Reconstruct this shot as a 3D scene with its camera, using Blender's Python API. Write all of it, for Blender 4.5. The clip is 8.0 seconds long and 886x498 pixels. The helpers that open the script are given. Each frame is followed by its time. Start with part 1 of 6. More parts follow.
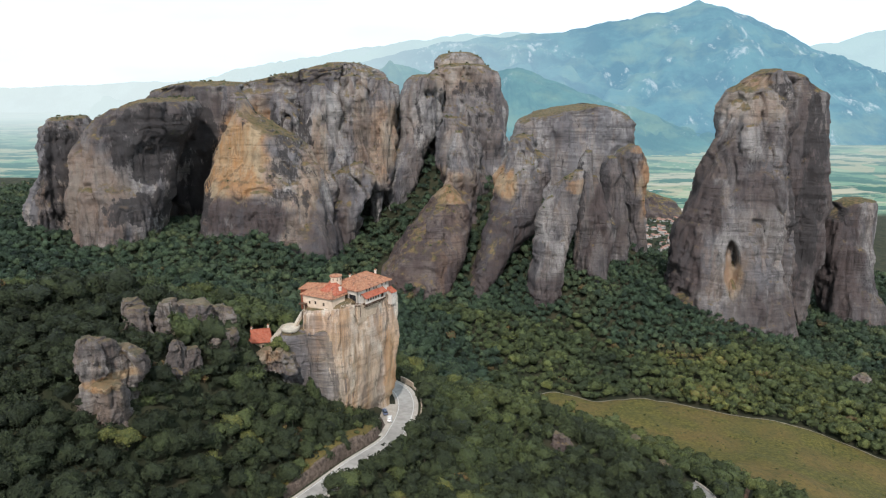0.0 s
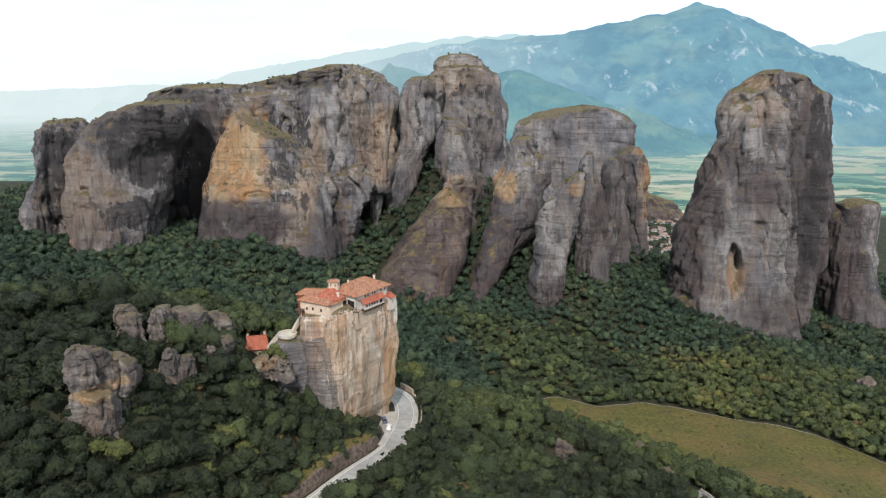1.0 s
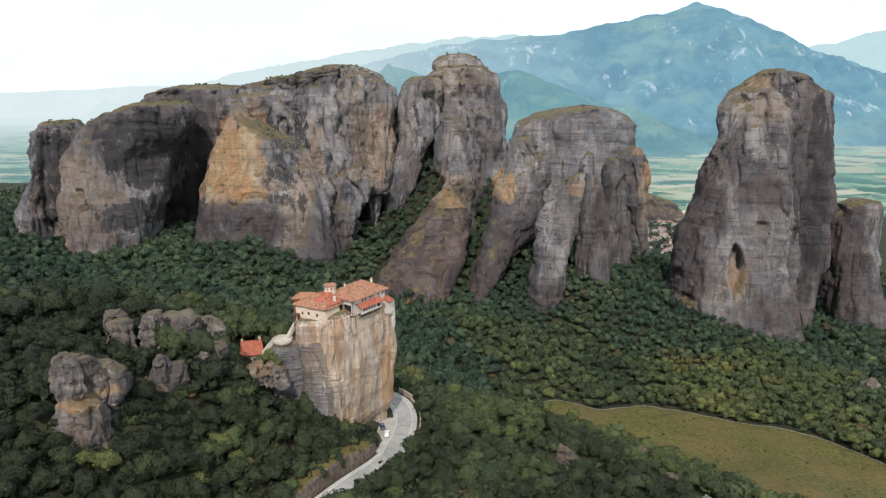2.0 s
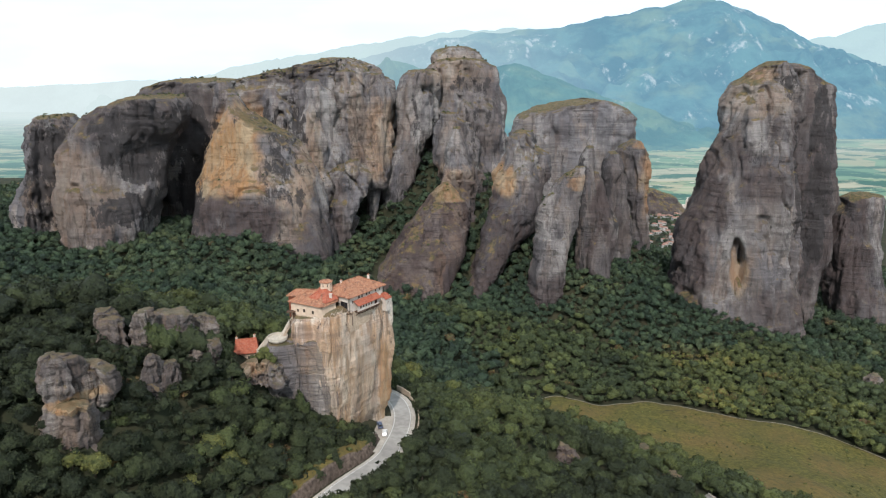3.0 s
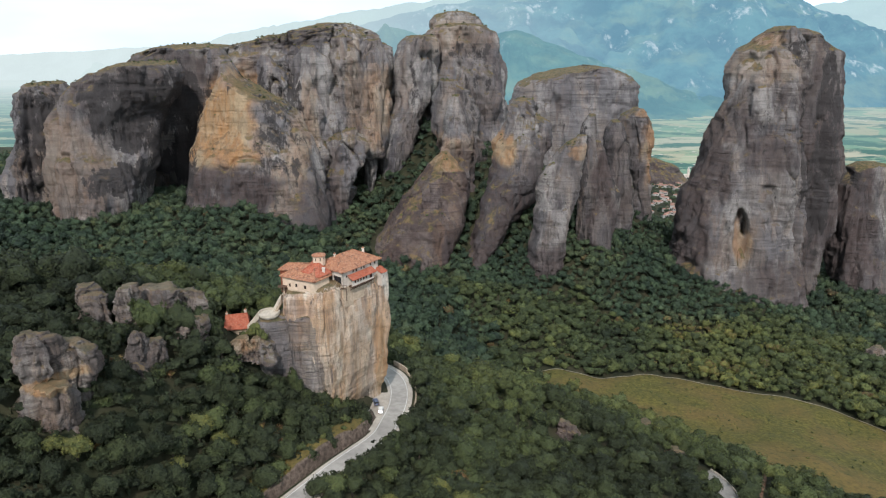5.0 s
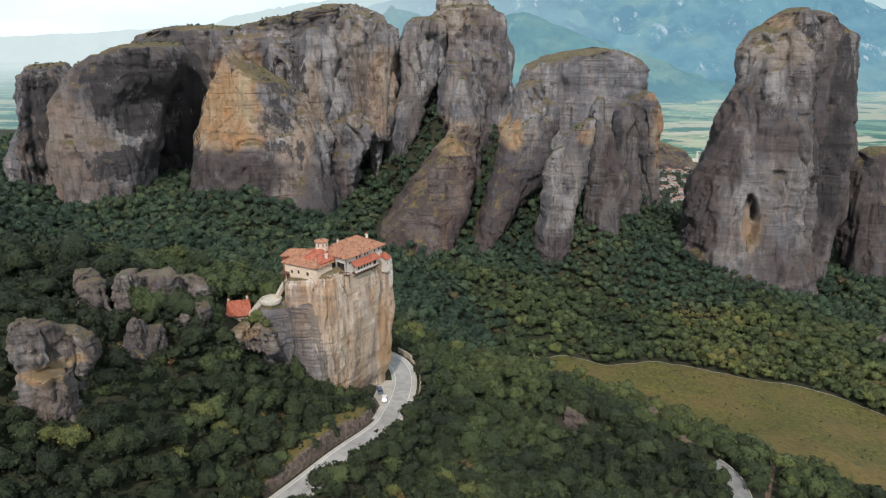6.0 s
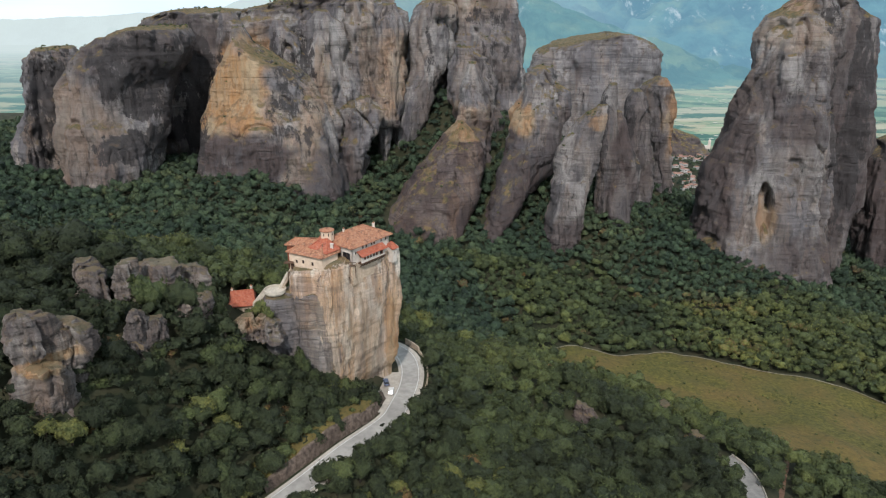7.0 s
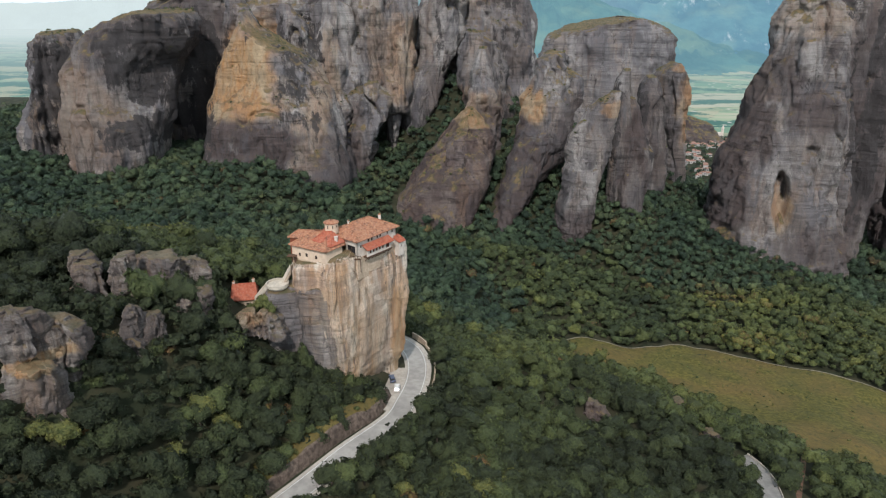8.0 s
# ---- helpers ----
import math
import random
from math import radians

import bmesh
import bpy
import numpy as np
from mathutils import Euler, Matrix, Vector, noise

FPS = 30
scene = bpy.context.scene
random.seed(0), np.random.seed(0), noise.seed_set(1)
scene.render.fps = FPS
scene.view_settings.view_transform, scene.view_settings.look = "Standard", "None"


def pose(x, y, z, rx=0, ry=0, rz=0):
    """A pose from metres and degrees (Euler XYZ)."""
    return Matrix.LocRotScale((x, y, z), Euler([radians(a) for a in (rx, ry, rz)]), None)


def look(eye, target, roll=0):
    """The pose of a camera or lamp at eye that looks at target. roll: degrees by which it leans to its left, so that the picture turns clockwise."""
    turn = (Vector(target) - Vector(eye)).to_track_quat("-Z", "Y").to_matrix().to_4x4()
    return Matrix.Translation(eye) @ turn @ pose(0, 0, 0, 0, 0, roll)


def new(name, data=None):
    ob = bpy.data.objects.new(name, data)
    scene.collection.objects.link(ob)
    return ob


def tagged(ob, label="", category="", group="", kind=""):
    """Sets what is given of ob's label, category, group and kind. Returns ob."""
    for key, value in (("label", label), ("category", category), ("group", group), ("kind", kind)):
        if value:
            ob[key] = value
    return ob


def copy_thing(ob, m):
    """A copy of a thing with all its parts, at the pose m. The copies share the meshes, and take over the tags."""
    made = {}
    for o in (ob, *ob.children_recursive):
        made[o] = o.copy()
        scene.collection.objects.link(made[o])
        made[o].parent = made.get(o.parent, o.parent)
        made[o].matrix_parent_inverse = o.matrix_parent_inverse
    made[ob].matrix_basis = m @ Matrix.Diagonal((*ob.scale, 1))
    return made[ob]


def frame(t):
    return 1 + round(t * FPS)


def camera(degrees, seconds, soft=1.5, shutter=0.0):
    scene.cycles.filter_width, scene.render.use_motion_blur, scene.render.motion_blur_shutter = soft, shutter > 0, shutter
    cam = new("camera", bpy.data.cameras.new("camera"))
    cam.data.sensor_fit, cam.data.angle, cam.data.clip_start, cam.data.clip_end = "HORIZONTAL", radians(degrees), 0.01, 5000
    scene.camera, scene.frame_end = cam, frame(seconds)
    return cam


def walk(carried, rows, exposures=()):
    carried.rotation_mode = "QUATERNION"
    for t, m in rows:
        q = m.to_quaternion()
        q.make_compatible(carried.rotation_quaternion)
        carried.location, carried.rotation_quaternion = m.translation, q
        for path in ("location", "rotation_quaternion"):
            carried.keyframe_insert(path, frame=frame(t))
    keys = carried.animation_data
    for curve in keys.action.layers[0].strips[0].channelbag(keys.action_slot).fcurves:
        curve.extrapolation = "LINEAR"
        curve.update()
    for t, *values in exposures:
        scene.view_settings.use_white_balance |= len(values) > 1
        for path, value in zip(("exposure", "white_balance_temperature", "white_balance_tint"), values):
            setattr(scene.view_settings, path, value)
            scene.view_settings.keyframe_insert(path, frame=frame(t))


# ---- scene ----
import functools

cam = camera(66, 8.0, soft=1.2)
# seconds, x, y, z, pitch, roll, yaw
PATH = [
    (0.0, -0.00, -0.02, 124.61, -15.465, 0.000, 0.000),
    (0.5, -0.10, 2.45, 124.39, -15.396, -0.046, -0.014),
    (1.0, -0.12, 5.02, 124.04, -15.286, -0.139, -0.020),
    (1.5, -0.01, 7.63, 123.71, -15.198, -0.218, -0.035),
    (3.0, 0.46, 14.97, 122.50, -15.723, -0.383, -0.115),
    (3.5, 0.61, 17.20, 122.09, -16.284, -0.393, -0.159),
    (4.0, 0.76, 19.38, 121.66, -16.925, -0.404, -0.199),
    (4.5, 0.93, 21.48, 121.27, -17.588, -0.397, -0.225),
    (6.0, 1.26, 28.23, 120.07, -19.607, -0.327, 0.391),
    (6.5, 1.23, 30.97, 119.77, -20.245, -0.247, 0.765),
    (7.0, 1.28, 34.04, 119.42, -20.818, -0.220, 1.183),
    (7.5, 1.31, 37.55, 119.15, -21.399, -0.199, 1.587),
    (8.0, 1.27, 41.71, 118.82, -22.008, -0.194, 1.991),
]
walk(cam, [(t, pose(x, y, z, 90 + pitch, 0, yaw) @ pose(0, 0, 0, 0, 0, roll)) for t, x, y, z, pitch, roll, yaw in PATH], [(0.0, -0.09), (3.0, -0.12), (5.0, -0.16), (8.0, -0.24)])

# ---- world and light ----
SUN_AZ, SUN_EL = 184, 45  # degrees: where the light comes from (clockwise from +y), and its height
world = bpy.data.worlds.new("sky")
scene.world = world
world.use_nodes = True
wn, wl = world.node_tree.nodes, world.node_tree.links
wn.clear()
sky = wn.new("ShaderNodeTexSky")
sky.sky_type = "NISHITA"
sky.sun_disc = False
sky.sun_elevation, sky.sun_rotation = radians(SUN_EL), radians(SUN_AZ)
sky.air_density, sky.dust_density, sky.ozone_density = 1.0, 3.0, 1.5
w_out = wn.new("ShaderNodeOutputWorld")
w_bg = wn.new("ShaderNodeBackground")
w_bg.inputs[1].default_value = 0.14
w_co = wn.new("ShaderNodeTexCoord")
w_map = wn.new("ShaderNodeMapping")
w_map.inputs["Scale"].default_value = (1.6, 1.6, 7.0)
w_noise = wn.new("ShaderNodeTexNoise")
w_noise.inputs["Scale"].default_value = 2.2
w_noise.inputs["Detail"].default_value = 6.0
w_ramp = wn.new("ShaderNodeMapRange")
w_ramp.inputs[1].default_value, w_ramp.inputs[2].default_value = 0.35, 0.62
w_ramp.inputs[3].default_value, w_ramp.inputs[4].default_value = 0.78, 1.0
w_mix = wn.new("ShaderNodeMix")
w_mix.data_type = "RGBA"
w_mix.inputs[7].default_value = (7.2, 8.5, 9.6, 1)  # thin bright cloud
wl.new(w_co.outputs["Generated"], w_map.inputs[0])
wl.new(w_map.outputs[0], w_noise.inputs["Vector"])
wl.new(w_noise.outputs["Fac"], w_ramp.inputs[0])
wl.new(w_ramp.outputs[0], w_mix.inputs[0])
wl.new(sky.outputs[0], w_mix.inputs[6])
# bright haze low down, thinner and dimmer cloud overhead
w_sep = wn.new("ShaderNodeSeparateXYZ")
w_low = wn.new("ShaderNodeMapRange")
w_low.interpolation_type = "SMOOTHSTEP"
w_low.inputs[1].default_value, w_low.inputs[2].default_value = 0.02, 0.55
w_low.inputs[3].default_value, w_low.inputs[4].default_value = 1.15, 0.82
w_dim = wn.new("ShaderNodeVectorMath")
w_dim.operation = "SCALE"
wl.new(w_co.outputs["Generated"], w_sep.inputs[0])
wl.new(w_sep.outputs[2], w_low.inputs[0])
wl.new(w_mix.outputs[2], w_dim.inputs[0])
wl.new(w_low.outputs[0], w_dim.inputs["Scale"])
wl.new(w_dim.outputs[0], w_bg.inputs[0])
wl.new(w_bg.outputs[0], w_out.inputs[0])

sun = new("sun", bpy.data.lights.new("sun", "SUN"))
sun.data.energy, sun.data.angle, sun.data.color = 3.6, radians(3), (1.0, 0.935, 0.89)
a, e = radians(SUN_AZ), radians(SUN_EL)
sun.matrix_world = look((math.sin(a) * math.cos(e) * 900, math.cos(a) * math.cos(e) * 900, math.sin(e) * 900), (0, 0, 0))

# ---- materials ----
class Nodes:
    """A node material under construction."""

    def __init__(self, name, rough=0.9):
        self.mat = bpy.data.materials.new(name)
        self.mat.use_nodes = True
        self.n, self.l = self.mat.node_tree.nodes, self.mat.node_tree.links
        self.bsdf = self.n["Principled BSDF"]
        self.bsdf.inputs["Roughness"].default_value = rough
        self.bsdf.inputs["Specular IOR Level"].default_value = 0.25
        self.geo = self.n.new("ShaderNodeNewGeometry")

    def link(self, a, b):
        self.l.new(a, b)

    def noise(self, scale, stretch=(1, 1, 1), detail=4.0, rough=0.55):
        m = self.n.new("ShaderNodeMapping")
        m.inputs["Scale"].default_value = stretch
        t = self.n.new("ShaderNodeTexNoise")
        t.inputs["Scale"].default_value, t.inputs["Detail"].default_value = scale, detail
        t.inputs["Roughness"].default_value = rough
        self.link(self.geo.outputs["Position"], m.inputs[0])
        self.link(m.outputs[0], t.inputs["Vector"])
        return t.outputs["Fac"]

    def ramp(self, value, lo, hi, a=0.0, b=1.0):
        r = self.n.new("ShaderNodeMapRange")
        r.inputs[1].default_value, r.inputs[2].default_value = lo, hi
        r.inputs[3].default_value, r.inputs[4].default_value = a, b
        self.link(value, r.inputs[0])
        return r.outputs[0]

    def math(self, op, a, b=None):
        m = self.n.new("ShaderNodeMath")
        m.operation = op
        for k, v in enumerate((a, b)):
            if v is None:
                continue
            if isinstance(v, (int, float)):
                m.inputs[k].default_value = v
            else:
                self.link(v, m.inputs[k])
        return m.outputs[0]

    def mix(self, fac, a, b, blend="MIX"):
        m = self.n.new("ShaderNodeMix")
        m.data_type, m.blend_type = "RGBA", blend
        for k, v in ((0, fac), (6, a), (7, b)):
            if isinstance(v, (int, float)):
                m.inputs[k].default_value = v
            elif isinstance(v, tuple):
                m.inputs[k].default_value = (*v, 1)
            else:
                self.link(v, m.inputs[k])
        return m.outputs[2]

    def attr(self, name):
        a = self.n.new("ShaderNodeAttribute")
        a.attribute_name = name
        return a.outputs["Fac"]

    def up(self):
        s = self.n.new("ShaderNodeSeparateXYZ")
        self.link(self.geo.outputs["Normal"], s.inputs[0])
        return s.outputs[2]

    def colour(self, c):
        self.link(c, self.bsdf.inputs["Base Color"])

    def bump(self, height, strength=0.5, distance=0.5):
        b = self.n.new("ShaderNodeBump")
        b.inputs["Strength"].default_value, b.inputs["Distance"].default_value = strength, distance
        self.link(height, b.inputs["Height"])
        self.link(b.outputs[0], self.bsdf.inputs["Normal"])


def rock_material(name, dark, mid, light, streak=0.6, grain=1.0, run_off=(0.06, 0.055, 0.057), bedding=0.3, sward_on=0.9, mantle=0.6, rust=0.15):
    """Conglomerate: grey to tan, with level beds, upright water streaks, stains, and dry growth where it leans back."""
    k = Nodes(name)
    half = tuple(0.6 * a + 0.4 * b for a, b in zip(dark, mid))
    warmer = tuple(v * w for v, w in zip(mid, (1.12, 1.0, 0.86)))
    wet = k.ramp(k.noise(0.02 * grain, (1, 1, 0.5), 3, 0.5), 0.42, 0.60, 0.1, 1.0)
    c = k.mix(k.ramp(k.noise(0.022 * grain, (1, 1, 0.45), 5, 0.6), 0.40, 0.60), half, mid)
    c = k.mix(k.ramp(k.noise(0.035 * grain, (1, 1, 0.5), 5, 0.6), 0.45, 0.58, 0.0, 0.8), c, warmer)
    c = k.mix(k.ramp(k.noise(0.05 * grain, (1, 1, 0.3), 6, 0.62), 0.49, 0.58, 0.0, 0.85), c, light)
    run = k.noise(0.2 * grain, (1, 1, 0.045), 6, 0.66)
    pale = k.noise(0.13 * grain, (1, 1, 0.04), 5, 0.62)
    c = k.mix(k.math("MULTIPLY", k.ramp(pale, 0.56, 0.66), 0.5 * streak), c, light)
    # rusty runs and dark desert varnish
    rusty = k.noise(0.10 * grain, (1, 1, 0.05), 5, 0.6)
    c = k.mix(k.math("MULTIPLY", k.ramp(rusty, 0.52, 0.60), rust), c, (0.52, 0.30, 0.15))
    varnish = k.noise(0.028 * grain, (1, 1, 0.4), 8, 0.66)
    c = k.mix(k.ramp(varnish, 0.54, 0.58, 0.0, 0.45), c, tuple(v * w for v, w in zip(dark, (1.05, 0.93, 0.90))))
    # clean pale faces
    fresh = k.ramp(k.noise(0.06 * grain, (1, 1, 0.4), 7, 0.68), 0.38, 0.56, 0.0, 1.0)
    c = k.mix(k.math("MULTIPLY", k.attr("pale"), fresh), c, light)
    # stains
    patch = k.noise(0.07, (1, 1, 0.5), 6, 0.65)
    ochre = k.mix(k.ramp(k.noise(0.09 * grain, (1, 1, 0.12), 6, 0.65), 0.42, 0.6), (0.50, 0.275, 0.125), (0.50, 0.375, 0.235))
    c = k.mix(k.math("MULTIPLY", k.attr("warm"), k.ramp(patch, 0.25, 0.38)), c, ochre)
    umber = k.mix(k.ramp(run, 0.36, 0.62), (0.070, 0.053, 0.051), (0.134, 0.101, 0.094))
    umber = k.mix(k.ramp(k.noise(0.06 * grain, (1, 1, 0.2), 5, 0.6), 0.52, 0.66, 0.0, 0.35), umber, half)
    c = k.mix(k.math("MULTIPLY", k.attr("brown"), k.ramp(patch, 0.24, 0.42)), c, umber)
    # weather streaks, in the wet parts
    dry = k.math("SUBTRACT", 1.0, k.math("MULTIPLY", k.attr("warm"), 0.7))
    wash = k.math("MULTIPLY", wet, dry)
    c = k.mix(k.math("MULTIPLY", k.math("MULTIPLY", k.ramp(run, 0.53, 0.61), wash), 0.85 * streak), c, run_off)
    broad = k.noise(0.06 * grain, (1, 1, 0.07), 5, 0.6)
    c = k.mix(k.math("MULTIPLY", k.math("MULTIPLY", k.ramp(broad, 0.5, 0.58), wash), 0.6 * streak), c, dark)
    thin = k.noise(0.7 * grain, (1, 1, 0.05), 5, 0.6)
    c = k.mix(k.math("MULTIPLY", k.math("MULTIPLY", k.ramp(thin, 0.55, 0.62), wash), 0.45 * streak), c, run_off)
    # beds: broad bands, and thin seams that come and go
    bed = k.noise(0.4 * grain, (0.05, 0.05, 1), 5, 0.6)
    c = k.mix(k.math("MULTIPLY", k.ramp(bed, 0.48, 0.64, 0.0, bedding), dry), c, dark)
    fine_bed = k.noise(1.1 * grain, (0.035, 0.035, 1), 3, 0.55)
    broken = k.ramp(k.noise(0.03 * grain, (1, 1, 1.5), 5, 0.6), 0.42, 0.56)
    c = k.mix(k.math("MULTIPLY", k.ramp(fine_bed, 0.54, 0.62), k.math("MULTIPLY", k.math("MULTIPLY", broken, dry), 0.9 * bedding)), c, tuple(0.6 * v for v in dark))
    # upright joints and bed seams: thin dark lines
    seams = []
    for scale, stretch, width in ((0.055, (1, 1, 0.015), 0.008), (0.13, (1, 1, 0.02), 0.008), (0.22, (0.03, 0.03, 1), 0.016)):
        q = k.math("ABSOLUTE", k.math("SUBTRACT", k.noise(scale * grain, stretch, 1.5, 0.4), 0.5))
        seams.append(k.ramp(q, 0.0, width, 1.0, 0.0))
    seam = k.math("MAXIMUM", k.math("MAXIMUM", seams[0], seams[1]), k.math("MULTIPLY", seams[2], 0.8))
    seam = k.math("MULTIPLY", seam, k.ramp(k.noise(0.05 * grain, (1, 1, 1), 4), 0.4, 0.6, 0.1, 1.0))
    c = k.mix(k.math("MULTIPLY", k.math("MULTIPLY", seam, dry), 0.5), c, (0.05, 0.045, 0.045))
    # black lichen, thick in places; dark also paints shade into a cleft
    lich_shade = k.math("ADD", k.noise(0.10 * grain, (1, 1, 0.42), 9, 0.76), k.math("MULTIPLY", k.math("SUBTRACT", k.attr("dark"), k.math("MULTIPLY", k.attr("warm"), 0.55)), 0.23))
    c = k.mix(k.ramp(lich_shade, 0.60, 0.66, 0.0, 0.9), c, (0.055, 0.05, 0.051))
    # moss and withered grass where the rock leans back, thick on the ledges
    lean = k.math("ADD", k.up(), k.ramp(k.noise(0.11 * grain, (1, 1, 1), 7, 0.68), 0.3, 0.7, -0.22, 0.22))
    moss = k.mix(k.ramp(k.noise(0.2 * grain, (1, 1, 1), 5), 0.42, 0.58), (0.085, 0.072, 0.045), (0.165, 0.118, 0.072))
    c = k.mix(k.ramp(lean, 0.55, 0.75, 0.0, mantle), c, moss)
    top = k.math("ADD", k.up(), k.ramp(k.noise(0.15, (1, 1, 1), 5), 0.3, 0.7, -0.2, 0.2))
    sward = k.mix(k.ramp(k.noise(0.3, (1, 1, 1), 5), 0.42, 0.58), (0.105, 0.100, 0.042), (0.235, 0.165, 0.078))
    c = k.mix(k.ramp(top, 0.70, 0.86, 0.0, sward_on), c, sward)
    fine = k.noise(1.3 * grain, (1, 1, 0.7), 6, 0.75)
    c = k.mix(k.ramp(fine, 0.44, 0.62, 0.0, 0.22), c, dark)
    k.colour(c)
    h = k.math("ADD", k.math("MULTIPLY", fine, 0.9), k.math("MULTIPLY", k.noise(0.35 * grain, (1, 1, 0.22), 7, 0.62), 1.2))
    h = k.math("SUBTRACT", h, k.math("MULTIPLY", seam, 0.7))
    h = k.math("ADD", h, k.math("MULTIPLY", fine_bed, 1.3 * bedding))
    k.bump(k.math("ADD", h, k.math("MULTIPLY", bed, min(0.9, 3.0 * bedding))), 1.0, 1.8 / grain)
    return k.mat


def leaf_material(name, shades, rough=0.65, grain=1.0):
    """Foliage: shades run from the commonest to the rarest along the tint; sprays of leaves in fine relief."""
    k = Nodes(name, rough)
    tint, isl = k.attr("tint"), k.geo.outputs["Random Per Island"]
    r = k.n.new("ShaderNodeValToRGB")
    r.color_ramp.elements[0].color, r.color_ramp.elements[1].color = (*shades[0][1], 1), (*shades[-1][1], 1)
    r.color_ramp.elements[0].position, r.color_ramp.elements[1].position = shades[0][0], shades[-1][0]
    for p, c in shades[1:-1]:
        r.color_ramp.elements.new(p).color = (*c, 1)
    spray = k.noise(0.75 * grain, (1, 1, 1), 4, 0.7)
    k.link(k.math("ADD", tint, k.ramp(spray, 0.35, 0.65, -0.10, 0.10)), r.inputs[0])
    c = k.mix(1.0, r.outputs[0], k.mix(isl, (0.50, 0.54, 0.62), (1.78, 1.73, 1.48)), "MULTIPLY")
    c = k.mix(k.ramp(k.noise(0.02, (1, 1, 1), 4), 0.4, 0.7, 0.0, 0.12), c, (0.058, 0.074, 0.032))
    # gaps between sprays: their shade is mixed into the colour
    leaf_gaps = k.noise(2.1 * grain, (1, 1, 1), 3, 0.7)
    c = k.mix(k.ramp(leaf_gaps, 0.42, 0.60, 0.0, 0.4), c, tuple(0.45 * v for v in shades[1][1]))
    k.colour(c)
    k.bump(k.math("ADD", k.math("MULTIPLY", spray, 1.6), k.math("MULTIPLY", leaf_gaps, -0.9)), 0.75, 1.4 / grain)
    return k.mat


def plain_material(name, a, b, scale=2.0, rough=0.8, bump=0.2, dist=0.05, stretch=(1, 1, 1), metal=0.0):
    k = Nodes(name, rough)
    n = k.noise(scale, stretch, 5)
    c = k.mix(k.ramp(n, 0.35, 0.65), a, b)
    c = k.mix(k.ramp(k.noise(scale * 0.13, (1, 1, 1), 4), 0.45, 0.7, 0.0, 0.5), c, tuple(0.6 * v for v in a))
    k.colour(c)
    k.bsdf.inputs["Metallic"].default_value = metal
    if bump:
        k.bump(n, bump, dist)
    return k.mat


# massif and grey rock carry a slight blue shift as painted aerial haze
MASSIF_ROCK = rock_material("massif_rock", (0.108, 0.103, 0.113), (0.243, 0.231, 0.240), (0.455, 0.428, 0.408), 0.85)
GREY_ROCK = rock_material("grey_rock", (0.092, 0.085, 0.091), (0.184, 0.171, 0.177), (0.385, 0.358, 0.342), 0.8)
MONASTERY_ROCK = rock_material("monastery_rock", (0.30, 0.235, 0.20), (0.72, 0.535, 0.40), (0.95, 0.86, 0.74), 1.3, 3.0, (0.17, 0.135, 0.12), 0.24, mantle=0.35, rust=0.7)
LOBE_ROCK = rock_material("lobe_rock", (0.15, 0.14, 0.145), (0.285, 0.268, 0.268), (0.43, 0.405, 0.395), 0.6, 3.0, (0.10, 0.092, 0.09), 0.55, mantle=0.5)
BROWN_ROCK = rock_material("brown_rock", (0.064, 0.050, 0.052), (0.112, 0.087, 0.086), (0.205, 0.168, 0.155), 0.7, 1.0, (0.055, 0.045, 0.044), 0.4, 0.8, 0.2)
# paler and bluer than the nearer rocks: aerial haze painted into the stone
HAZED_BLOCK_ROCK = rock_material("block_rock", (0.165, 0.162, 0.175), (0.275, 0.263, 0.272), (0.38, 0.362, 0.36), 0.7, 1.0, (0.085, 0.08, 0.082), 0.5)
BOULDER_ROCK = rock_material("boulder_rock", (0.10, 0.087, 0.086), (0.205, 0.18, 0.172), (0.36, 0.325, 0.295), 0.6, 3.5, (0.06, 0.055, 0.055), 0.5, 0.5, 0.5)
LEAVES = leaf_material("leaves", [(0.0, (0.025, 0.033, 0.018)), (0.13, (0.041, 0.053, 0.026)), (0.4, (0.068, 0.088, 0.037)), (0.68, (0.102, 0.118, 0.044)), (0.92, (0.160, 0.155, 0.046)), (1.0, (0.15, 0.085, 0.04))])
VALLEY_LEAVES = leaf_material("valley_leaves", [(0.0, (0.033, 0.047, 0.026)), (0.4, (0.061, 0.082, 0.038)), (0.68, (0.092, 0.111, 0.044)), (0.92, (0.15, 0.157, 0.050)), (1.0, (0.15, 0.092, 0.045))], grain=0.8)
# far foliage, bluer and darker: haze and shade put into the leaf colour
HAZY_LEAVES = leaf_material("hazy_leaves", [(0.0, (0.024, 0.042, 0.030)), (0.4, (0.044, 0.072, 0.046)), (0.68, (0.066, 0.092, 0.052)), (0.95, (0.11, 0.118, 0.053)), (1.0, (0.13, 0.085, 0.045))], grain=0.7)
BARK = plain_material("bark", (0.07, 0.055, 0.045), (0.12, 0.10, 0.08), 6.0)


